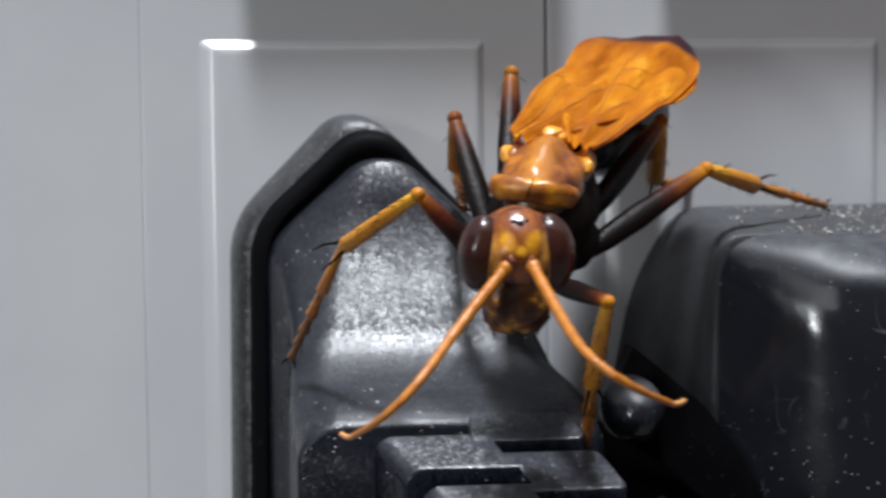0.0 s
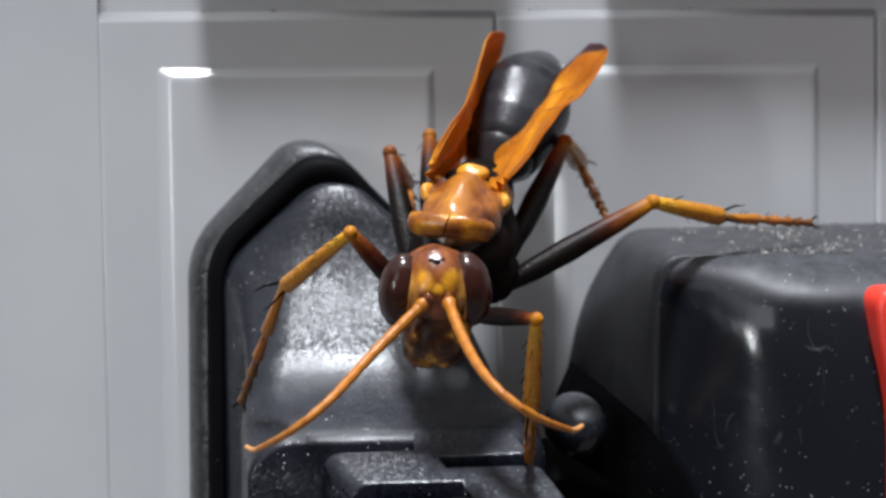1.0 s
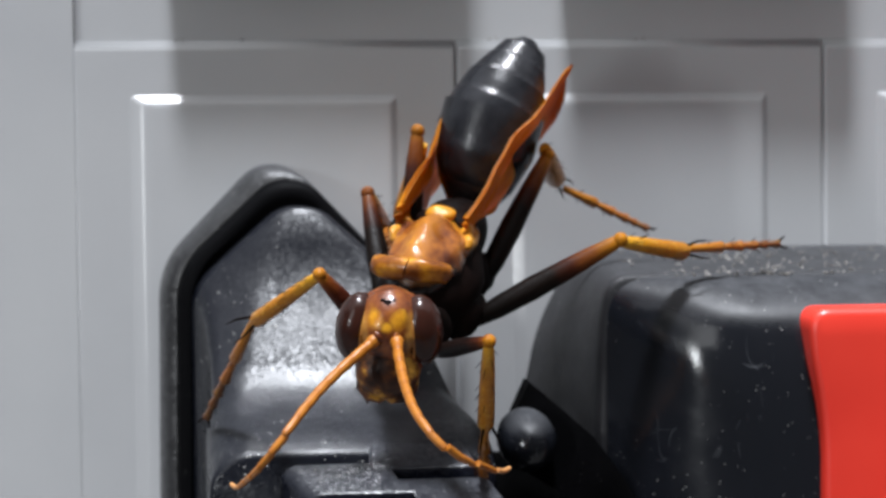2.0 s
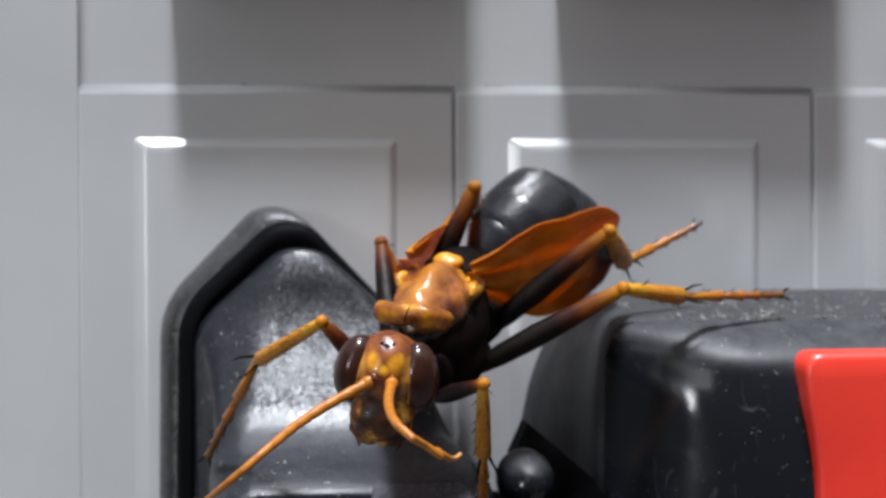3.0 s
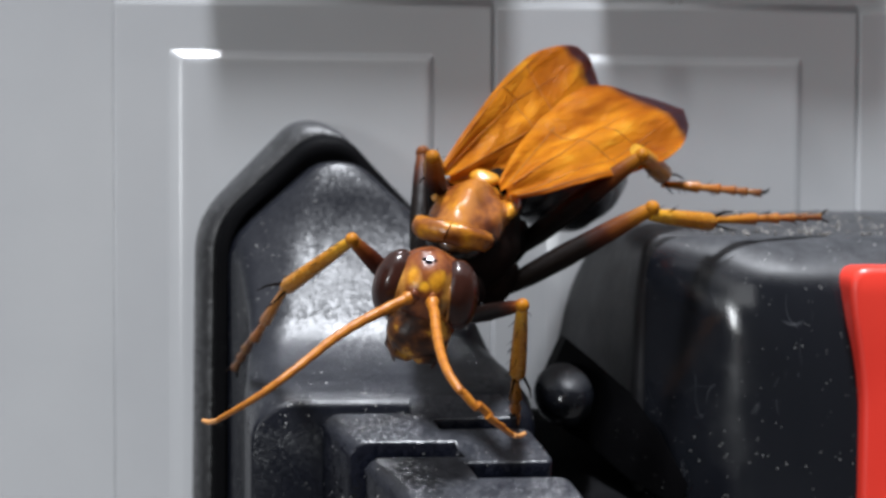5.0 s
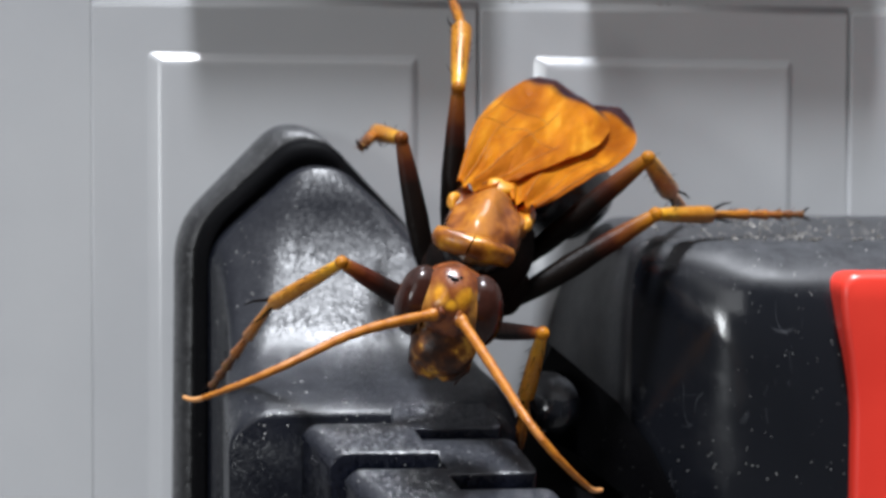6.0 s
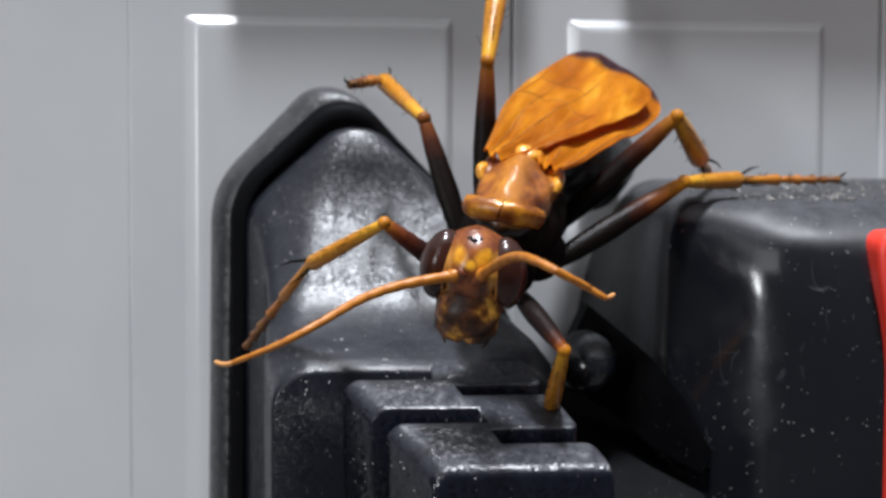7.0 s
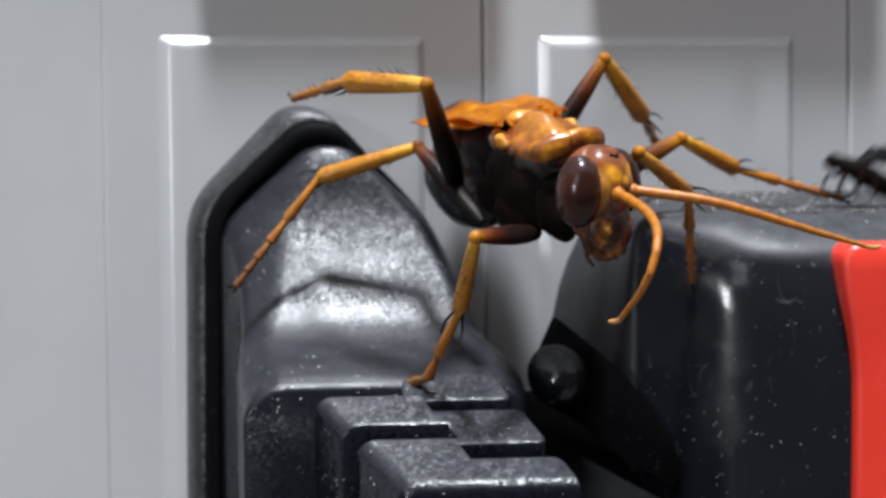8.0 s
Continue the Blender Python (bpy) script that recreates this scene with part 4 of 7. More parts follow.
    walk(P['antenna_r1'], [
        (0, at(0.028, 1.208, -0.169, 118.3, -8.5, 148.5)),
        (0.5, at(0.017, 1.216, -0.158, 105.6, -10.1, 152.5)),
        (1, at(0.036, 1.198, -0.191, 116.1, -5.9, 141.4)),
        (2.5, at(0.038, 1.217, -0.121, 96.8, -10.5, 157.2)),
        (3, at(0.054, 1.201, -0.122, 100.1, -8.3, 142.1)),
        (3.5, at(0.047, 1.203, -0.109, 98.7, -9.5, 149.3)),
        (4, at(0.075, 1.203, -0.110, 99.6, -8.9, 145.8)),
        (4.5, at(0.061, 1.202, -0.117, 103.4, -8.8, 145.2)),
        (6, at(0.081, 1.191, -0.106, 93.2, -6.8, 131.2)),
        (6.5, at(0.042, 1.208, -0.131, 88.3, -7.1, 154.4)),
        (7, at(0.160, 1.164, -0.114, 95.7, -5.8, 119.3)),
        (7.5, at(0.002, 1.213, -0.123, 90.3, -8.0, 159.3)),
        (7.7, at(-0.104, 1.218, -0.039, 64.5, -4.8, 173.5)),
        (7.88, at(-0.008, 1.184, -0.177, 89.9, -3.3, 179.7)),
        (8, at(-0.008, 1.184, -0.177, 89.9, -3.3, 179.7))])
    walk(P['antenna_r2'], [
        (0, at(0.066, 1.283, -0.213, 116.1, -7.8, 151.3)),
        (0.5, at(0.055, 1.299, -0.183, 105.4, -8.9, 154.2)),
        (1, at(0.086, 1.267, -0.232, 113.5, -5.6, 145.0)),
        (2.5, at(0.073, 1.305, -0.132, 96.1, -9.5, 159.7)),
        (3, at(0.110, 1.276, -0.138, 98.7, -7.7, 145.6)),
        (3.5, at(0.093, 1.285, -0.124, 97.5, -8.6, 152.1)),
        (4, at(0.125, 1.282, -0.126, 98.9, -8.1, 148.5)),
        (4.5, at(0.111, 1.280, -0.139, 102.2, -8.1, 148.2)),
        (6, at(0.152, 1.254, -0.112, 93.7, -5.9, 132.8)),
        (6.5, at(0.084, 1.293, -0.129, 89.3, -6.5, 155.3)),
        (7, at(0.242, 1.211, -0.123, 95.4, -5.2, 123.3)),
        (7.5, at(0.035, 1.302, -0.124, 89.5, -6.8, 160.3)),
        (7.7, at(-0.091, 1.303, 0.002, 66.8, -4.5, 171.1)),
        (7.88, at(-0.007, 1.279, -0.177, 90.6, -3.3, 177.9)),
        (8, at(-0.007, 1.279, -0.177, 90.6, -3.3, 177.9))])
    walk(P['antenna_r3'], [
        (0, at(0.102, 1.360, -0.255, 112.2, -9.2, 155.0)),
        (0.5, at(0.092, 1.383, -0.208, 104.9, -9.7, 156.7)),
        (1, at(0.133, 1.341, -0.270, 108.6, -7.8, 150.2)),
        (2.5, at(0.104, 1.394, -0.142, 94.8, -10.6, 163.7)),
        (3, at(0.161, 1.355, -0.152, 95.9, -9.5, 151.8)),
        (3.5, at(0.136, 1.370, -0.136, 95.1, -10.0, 156.7)),
        (4, at(0.173, 1.363, -0.140, 97.5, -9.5, 153.0)),
        (4.5, at(0.158, 1.361, -0.159, 100.0, -9.6, 153.1)),
        (6, at(0.221, 1.319, -0.118, 94.3, -7.4, 135.7)),
        (6.5, at(0.124, 1.379, -0.128, 90.9, -8.4, 157.1)),
        (7, at(0.320, 1.264, -0.132, 94.6, -7.0, 130.1)),
        (7.5, at(0.068, 1.391, -0.123, 87.9, -7.8, 162.2)),
        (7.7, at(-0.075, 1.389, 0.039, 70.6, -6.5, 168.6)),
        (7.88, at(-0.004, 1.374, -0.178, 91.3, -5.9, 172.7)),
        (8, at(-0.004, 1.374, -0.178, 91.3, -5.9, 172.7))])
    walk(P['antenna_r4'], [
        (0, at(0.134, 1.443, -0.290, 106.4, -5.3, 161.7)),
        (0.5, at(0.124, 1.469, -0.232, 103.9, -5.3, 161.6)),
        (1, at(0.174, 1.421, -0.300, 101.5, -4.7, 158.8)),
        (2.5, at(0.129, 1.486, -0.150, 92.8, -6.0, 169.5)),
        (3, at(0.204, 1.439, -0.162, 92.0, -5.6, 160.3)),
        (3.5, at(0.172, 1.457, -0.144, 91.7, -5.7, 163.4)),
        (4, at(0.214, 1.448, -0.153, 95.3, -5.5, 159.5)),
        (4.5, at(0.198, 1.445, -0.175, 96.8, -5.6, 160.5)),
        (6, at(0.286, 1.387, -0.125, 95.0, -3.4, 140.1)),
        (6.5, at(0.160, 1.467, -0.129, 92.7, -4.8, 159.5)),
        (7, at(0.392, 1.326, -0.140, 93.3, -3.7, 139.5)),
        (7.5, at(0.097, 1.482, -0.120, 85.7, -3.5, 164.3)),
        (7.7, at(-0.053, 1.476, 0.070, 75.4, -3.5, 164.3)),
        (7.88, at(0.008, 1.468, -0.180, 91.4, -3.2, 167.5)),
        (8, at(0.008, 1.468, -0.180, 91.4, -3.2, 167.5))])
    walk(P['antenna_r5'], [
        (0, at(0.160, 1.530, -0.317, 101.6, -6.0, 165.6)),
        (0.5, at(0.152, 1.557, -0.255, 103.5, -5.8, 164.6)),
        (1, at(0.206, 1.508, -0.319, 95.1, -5.8, 165.0)),
        (2.5, at(0.146, 1.579, -0.155, 91.5, -6.4, 174.2)),
        (3, at(0.236, 1.528, -0.165, 88.9, -6.3, 167.3)),
        (3.5, at(0.198, 1.548, -0.147, 89.2, -6.3, 168.9)),
        (4, at(0.246, 1.537, -0.161, 93.7, -6.2, 164.6)),
        (4.5, at(0.228, 1.534, -0.186, 94.0, -6.3, 166.3)),
        (6, at(0.347, 1.460, -0.133, 95.9, -4.4, 143.7)),
        (6.5, at(0.193, 1.556, -0.133, 94.9, -6.0, 161.1)),
        (7, at(0.454, 1.398, -0.145, 92.4, -5.1, 147.6)),
        (7.5, at(0.123, 1.573, -0.113, 84.5, -4.6, 166.0)),
        (7.7, at(-0.027, 1.564, 0.094, 80.2, -5.3, 161.1)),
        (7.88, at(0.029, 1.561, -0.182, 92.7, -5.3, 161.3)),
        (8, at(0.029, 1.561, -0.182, 92.7, -5.3, 161.3))])
    walk(P['antenna_r6'], [
        (0, at(0.181, 1.620, -0.336, 100.8, -4.7, 165.9)),
        (0.5, at(0.174, 1.647, -0.277, 105.1, -4.3, 164.3)),
        (1, at(0.230, 1.600, -0.327, 93.4, -4.6, 166.0)),
        (2.5, at(0.156, 1.673, -0.157, 94.2, -5.2, 174.6)),
        (3, at(0.257, 1.621, -0.164, 89.7, -5.0, 168.8)),
        (3.5, at(0.217, 1.641, -0.146, 91.0, -5.0, 169.4)),
        (4, at(0.271, 1.629, -0.167, 94.4, -4.8, 166.2)),
        (4.5, at(0.250, 1.627, -0.193, 94.1, -5.0, 168.4)),
        (6, at(0.402, 1.537, -0.143, 97.9, -2.5, 145.1)),
        (6.5, at(0.223, 1.646, -0.141, 97.7, -4.6, 160.4)),
        (7, at(0.504, 1.478, -0.149, 93.2, -3.8, 151.4)),
        (7.5, at(0.147, 1.664, -0.103, 88.2, -3.9, 163.9)),
        (7.7, at(0.005, 1.652, 0.110, 86.7, -4.4, 153.2)),
        (7.88, at(0.059, 1.651, -0.187, 98.0, -4.5, 154.8)),
        (8, at(0.059, 1.651, -0.187, 98.0, -4.5, 154.8))])
    walk(P['antenna_r7'], [
        (0, at(0.203, 1.711, -0.354, 107.1, -3.5, 159.4)),
        (0.5, at(0.197, 1.736, -0.302, 110.4, -2.8, 157.5)),
        (1, at(0.252, 1.692, -0.333, 99.5, -3.1, 158.4)),
        (2.5, at(0.164, 1.768, -0.164, 105.0, -4.9, 166.9)),
        (3, at(0.276, 1.714, -0.163, 97.6, -3.9, 161.8)),
        (3.5, at(0.234, 1.735, -0.148, 101.3, -3.8, 161.1)),
        (4, at(0.293, 1.721, -0.175, 99.0, -3.9, 161.5)),
        (4.5, at(0.269, 1.720, -0.200, 99.4, -4.3, 164.3)),
        (6, at(0.456, 1.614, -0.156, 101.9, -0.2, 142.6)),
        (6.5, at(0.254, 1.735, -0.154, 102.5, -3.0, 155.5)),
        (7, at(0.549, 1.562, -0.154, 97.2, -1.8, 148.6)),
        (7.5, at(0.173, 1.756, -0.100, 102.8, -2.7, 153.9)),
        (7.7, at(0.048, 1.737, 0.116, 99.2, 1.0, 135.0)),
        (7.88, at(0.098, 1.736, -0.200, 112.6, -2.4, 144.6)),
        (8, at(0.098, 1.736, -0.200, 112.6, -2.4, 144.6))])
    walk(P['antenna_r8'], [
        (0, at(0.233, 1.797, -0.382, 122.8, -16.5, 134.3)),
        (0.5, at(0.229, 1.819, -0.335, 121.1, -15.7, 133.0)),
        (1, at(0.286, 1.779, -0.349, 115.1, -15.6, 132.7)),
        (2.5, at(0.183, 1.858, -0.189, 127.7, -17.4, 135.8)),
        (3, at(0.304, 1.804, -0.176, 114.9, -18.1, 137.0)),
        (3.5, at(0.263, 1.823, -0.166, 123.2, -14.9, 131.0)),
        (4, at(0.321, 1.810, -0.189, 109.4, -20.7, 143.3)),
        (4.5, at(0.293, 1.810, -0.215, 112.0, -21.4, 145.4)),
        (6, at(0.512, 1.688, -0.175, 109.1, -15.8, 129.7)),
        (6.5, at(0.291, 1.820, -0.175, 110.7, -19.0, 138.8)),
        (7, at(0.598, 1.642, -0.166, 105.3, -17.6, 134.4)),
        (7.5, at(0.213, 1.839, -0.121, 133.0, -9.3, 119.1)),
        (7.7, at(0.114, 1.803, 0.100, 118.0, 5.3, 99.0)),
        (7.88, at(0.147, 1.809, -0.236, 141.1, -6.5, 111.3)),
        (8, at(0.147, 1.809, -0.236, 141.1, -6.5, 111.3))])
    walk(P['antenna_r9'], [
        (0, at(0.280, 1.863, -0.431, 137.4, 0.9, 112.0)),
        (0.5, at(0.280, 1.884, -0.382, 128.9, -0.2, 113.2)),
        (1, at(0.342, 1.846, -0.387, 130.4, 4.4, 107.6)),
        (2.5, at(0.223, 1.924, -0.244, 144.0, 3.9, 108.1)),
        (3, at(0.354, 1.875, -0.214, 131.6, -0.2, 111.8)),
        (3.5, at(0.315, 1.885, -0.216, 139.9, 7.1, 104.6)),
        (4, at(0.366, 1.889, -0.219, 120.6, -9.7, 124.3)),
        (4.5, at(0.332, 1.890, -0.248, 125.7, -10.7, 125.9)),
        (6, at(0.576, 1.752, -0.205, 116.7, -7.2, 120.0)),
        (6.5, at(0.341, 1.894, -0.206, 118.2, -9.7, 124.9)),
        (7, at(0.658, 1.712, -0.190, 114.2, -7.4, 120.2)),
        (7.5, at(0.269, 1.882, -0.185, 152.3, 16.6, 95.2)),
        (7.7, at(0.198, 1.812, 0.056, 132.7, 33.9, 80.6)),
        (7.88, at(0.200, 1.838, -0.310, 159.7, 22.0, 89.1)),
        (8, at(0.200, 1.838, -0.310, 159.7, 22.0, 89.1))])
    walk(P['antenna_r10'], [
        (0, at(0.340, 1.886, -0.501, 141.2, -12.0, 54.3)),
        (0.5, at(0.348, 1.913, -0.442, 133.4, -20.7, 62.7)),
        (1, at(0.412, 1.863, -0.449, 134.7, -13.6, 54.9)),
        (2.5, at(0.277, 1.936, -0.321, 142.1, -8.6, 50.5)),
        (3, at(0.420, 1.902, -0.277, 139.1, -16.4, 57.0)),
        (3.5, at(0.376, 1.892, -0.288, 139.4, -8.9, 50.4)),
        (4, at(0.429, 1.942, -0.267, 137.9, -33.2, 72.9)),
        (4.5, at(0.389, 1.944, -0.303, 144.9, -30.4, 70.2)),
        (6, at(0.646, 1.799, -0.248, 135.0, -38.6, 78.5)),
        (6.5, at(0.406, 1.948, -0.251, 135.8, -39.1, 79.2)),
        (7, at(0.730, 1.760, -0.229, 131.4, -37.9, 77.6)),
        (7.5, at(0.315, 1.862, -0.266, 144.5, 1.0, 42.5)),
        (7.7, at(0.261, 1.765, 0.002, 123.8, -0.7, 44.3)),
        (7.88, at(0.232, 1.804, -0.392, 140.1, 14.0, 28.8)),
        (8, at(0.232, 1.804, -0.392, 140.1, 14.0, 28.8))])
    walk(P['antenna_r11'], [
        (0, at(0.397, 1.864, -0.573, 136.1, -4.7, 47.3)),
        (0.5, at(0.420, 1.902, -0.503, 127.8, -11.9, 55.4)),
        (1, at(0.477, 1.837, -0.514, 131.9, -7.3, 49.8)),
        (2.5, at(0.330, 1.908, -0.395, 137.5, -3.5, 46.0)),
        (3, at(0.483, 1.885, -0.346, 135.9, -9.6, 51.8)),
        (3.5, at(0.431, 1.861, -0.360, 135.7, -3.2, 45.5)),
        (4, at(0.501, 1.960, -0.326, 134.7, -23.2, 65.6)),
        (4.5, at(0.454, 1.962, -0.370, 141.4, -20.8, 63.2)),
        (6, at(0.721, 1.827, -0.300, 135.0, -30.9, 73.2)),
        (6.5, at(0.479, 1.978, -0.304, 133.6, -30.9, 73.2)),
        (7, at(0.808, 1.782, -0.278, 130.8, -29.2, 71.0)),
        (7.5, at(0.351, 1.821, -0.343, 139.1, 7.8, 35.2)),
        (7.7, at(0.316, 1.709, -0.051, 115.0, 22.3, 15.5)),
        (7.88, at(0.246, 1.742, -0.463, 133.5, 18.8, 21.1)),
        (8, at(0.246, 1.742, -0.463, 133.5, 18.8, 21.1))])
    walk(P['antenna_r12'], [
        (0, at(0.450, 1.824, -0.641, 134.7, -3.0, 46.0)),
        (0.5, at(0.488, 1.869, -0.559, 125.8, -9.2, 53.4)),
        (1, at(0.536, 1.798, -0.577, 131.0, -5.5, 48.7)),
        (2.5, at(0.379, 1.866, -0.465, 136.3, -2.2, 45.2)),
        (3, at(0.542, 1.853, -0.413, 134.9, -8.0, 50.8)),
        (3.5, at(0.481, 1.817, -0.428, 134.9, -1.9, 44.8)),
        (4, at(0.573, 1.956, -0.387, 133.4, -19.9, 63.5)),
        (4.5, at(0.518, 1.959, -0.439, 139.9, -17.6, 61.1)),
        (6, at(0.795, 1.840, -0.358, 134.8, -27.5, 70.9)),
        (6.5, at(0.554, 1.990, -0.360, 132.3, -27.2, 70.6)),
        (7, at(0.886, 1.788, -0.332, 130.4, -25.7, 68.7)),
        (7.5, at(0.379, 1.764, -0.415, 141.2, 5.8, 38.6)),
        (7.7, at(0.325, 1.622, -0.088, 124.1, -22.6, 68.8)),
        (7.88, at(0.251, 1.670, -0.525, 135.8, 18.7, 23.8)),
        (8, at(0.251, 1.670, -0.525, 135.8, 18.7, 23.8))])
    walk(P['antenna_r13'], [
        (0, at(0.501, 1.779, -0.708, 134.6, -3.2, 46.2)),
        (0.5, at(0.555, 1.831, -0.614, 125.5, -9.0, 53.2)),
        (1, at(0.594, 1.755, -0.639, 131.0, -5.8, 49.1)),
        (2.5, at(0.427, 1.822, -0.533, 136.5, -2.5, 45.5)),
        (3, at(0.600, 1.818, -0.479, 134.9, -8.2, 51.1)),
        (3.5, at(0.530, 1.771, -0.494, 135.0, -2.2, 45.1)),
        (4, at(0.645, 1.945, -0.448, 133.0, -19.5, 63.2)),
        (4.5, at(0.582, 1.949, -0.509, 139.7, -17.1, 60.8)),
        (6, at(0.869, 1.847, -0.417, 134.7, -26.6, 70.2)),
        (6.5, at(0.630, 1.994, -0.416, 131.8, -26.4, 69.9)),
        (7, at(0.963, 1.786, -0.388, 130.2, -25.0, 68.2)),
        (7.5, at(0.410, 1.713, -0.488, 140.0, 7.0, 37.1)),
        (7.7, at(0.405, 1.612, -0.137, 121.4, 8.5, 35.3)),
        (7.88, at(0.258, 1.601, -0.589, 135.0, 18.9, 22.1)),
        (8, at(0.258, 1.601, -0.589, 135.0, 18.9, 22.1))])
    walk(P['antenna_l0'], [
        (0, at(-0.096, 1.107, -0.121, 99.8, 1.1, -148.6)),
        (0.5, at(-0.108, 1.106, -0.136, 95.2, 2.6, -159.7)),
        (1, at(-0.101, 1.104, -0.148, 94.3, 2.3, -156.5)),
        (2.5, at(-0.086, 1.114, -0.115, 88.1, 2.4, -161.5)),
        (3, at(-0.091, 1.110, -0.114, 75.7, 2.0, -164.7)),
        (3.5, at(-0.088, 1.110, -0.105, 82.8, 1.5, -166.9)),
        (4, at(-0.065, 1.107, -0.102, 96.0, 1.4, -179.3)),
        (4.5, at(-0.079, 1.112, -0.102, 87.9, 1.2, -173.6)),
        (6, at(-0.079, 1.111, -0.100, 92.8, 1.0, -138.9)),
        (6.5, at(-0.086, 1.100, -0.142, 77.5, 0.1, -149.5)),
        (7, at(-0.012, 1.113, -0.102, 39.9, 5.0, -141.4)),
        (7.133, at(-0.040, 1.109, -0.108, 46.9, 12.9, -133.9)),
        (7.25, at(-0.065, 1.106, -0.113, 54.2, 18.9, -126.2)),
        (7.367, at(-0.089, 1.102, -0.118, 62.5, 23.8, -117.8)),
        (7.5, at(-0.117, 1.097, -0.124, 73.1, 27.8, -107.0)),
        (7.6, at(-0.151, 1.090, -0.092, 51.9, 30.3, -101.6)),
        (7.7, at(-0.186, 1.082, -0.059, 30.2, 34.3, -97.5)),
        (7.733, at(-0.157, 1.087, -0.061, 42.3, 28.9, -102.1)),
        (7.79, at(-0.107, 1.096, -0.064, 63.2, 22.0, -112.1)),
        (7.833, at(-0.082, 1.082, -0.083, 83.5, 21.2, -115.0)),
        (7.88, at(-0.083, 1.047, -0.194, 100.6, 22.1, -121.7)),
        (8, at(-0.083, 1.047, -0.194, 100.6, 22.1, -121.7))])
    walk(P['antenna_l1'], [
        (0, at(-0.144, 1.187, -0.137, 99.0, 1.1, -148.8)),
        (0.5, at(-0.140, 1.195, -0.144, 95.1, 2.4, -159.3)),
        (1, at(-0.138, 1.191, -0.155, 94.0, 2.1, -156.0)),
        (2.5, at(-0.116, 1.204, -0.112, 88.1, 2.2, -160.9)),
        (3, at(-0.116, 1.198, -0.090, 75.7, 1.8, -163.8)),
        (3.5, at(-0.110, 1.202, -0.093, 82.4, 1.4, -166.0)),
        (4, at(-0.066, 1.202, -0.112, 96.5, 1.3, -178.1)),
        (4.5, at(-0.090, 1.206, -0.099, 87.7, 1.1, -172.7)),
        (6, at(-0.141, 1.183, -0.104, 92.6, 1.0, -139.1)),
        (6.5, at(-0.134, 1.180, -0.121, 77.9, 0.1, -149.4)),
        (7, at(-0.055, 1.157, -0.030, 41.1, 4.7, -141.7)),
        (7.133, at(-0.100, 1.147, -0.045, 48.2, 12.5, -133.9)),
        (7.25, at(-0.138, 1.137, -0.060, 55.6, 18.5, -126.0)),
        (7.367, at(-0.172, 1.125, -0.078, 63.8, 23.3, -117.3)),
        (7.5, at(-0.208, 1.112, -0.100, 74.3, 27.1, -106.3)),
        (7.6, at(-0.231, 1.076, -0.041, 52.8, 29.2, -101.4)),
        (7.7, at(-0.239, 1.042, 0.009, 30.9, 32.8, -97.7)),
        (7.733, at(-0.227, 1.067, 0.001, 43.2, 27.5, -102.3)),
        (7.79, at(-0.192, 1.113, -0.024, 64.5, 20.8, -112.3)),
        (7.833, at(-0.169, 1.118, -0.073, 84.4, 20.1, -114.9)),
        (7.88, at(-0.159, 1.101, -0.211, 101.3, 21.2, -121.5)),
        (8, at(-0.159, 1.101, -0.211, 101.3, 21.2, -121.5))])
    walk(P['antenna_l2'], [
        (0, at(-0.193, 1.268, -0.152, 97.0, 1.0, -149.5)),
        (0.5, at(-0.173, 1.284, -0.153, 94.7, 1.9, -158.2)),
        (1, at(-0.176, 1.278, -0.162, 93.4, 1.7, -155.2)),
        (2.5, at(-0.147, 1.294, -0.108, 87.9, 1.7, -159.6)),
        (3, at(-0.142, 1.287, -0.067, 75.5, 1.4, -161.7)),
        (3.5, at(-0.133, 1.293, -0.080, 81.4, 0.9, -164.0)),
        (4, at(-0.069, 1.296, -0.123, 97.3, 0.8, -175.6)),
        (4.5, at(-0.102, 1.300, -0.095, 87.1, 0.6, -170.5)),
        (6, at(-0.203, 1.255, -0.108, 92.0, 0.9, -139.9)),
        (6.5, at(-0.181, 1.260, -0.101, 78.7, 0.1, -149.1)),
        (7, at(-0.098, 1.202, 0.042, 44.2, 3.9, -142.2)),
        (7.133, at(-0.161, 1.186, 0.017, 51.6, 11.5, -133.7)),
        (7.25, at(-0.211, 1.169, -0.009, 59.2, 17.2, -125.2)),
        (7.367, at(-0.255, 1.150, -0.039, 67.0, 21.6, -116.1)),
        (7.5, at(-0.299, 1.126, -0.077, 77.0, 25.0, -104.7)),
        (7.6, at(-0.310, 1.063, 0.009, 54.7, 26.4, -101.2)),
        (7.7, at(-0.293, 1.005, 0.077, 32.1, 28.9, -98.6)),
        (7.733, at(-0.297, 1.050, 0.062, 45.0, 23.8, -103.1)),
        (7.79, at(-0.277, 1.132, 0.015, 67.4, 17.6, -113.0)),
        (7.833, at(-0.256, 1.155, -0.064, 86.6, 17.2, -114.7)),
        (7.88, at(-0.235, 1.156, -0.228, 102.7, 18.2, -119.5)),
        (8, at(-0.235, 1.156, -0.228, 102.7, 18.2, -119.5))])
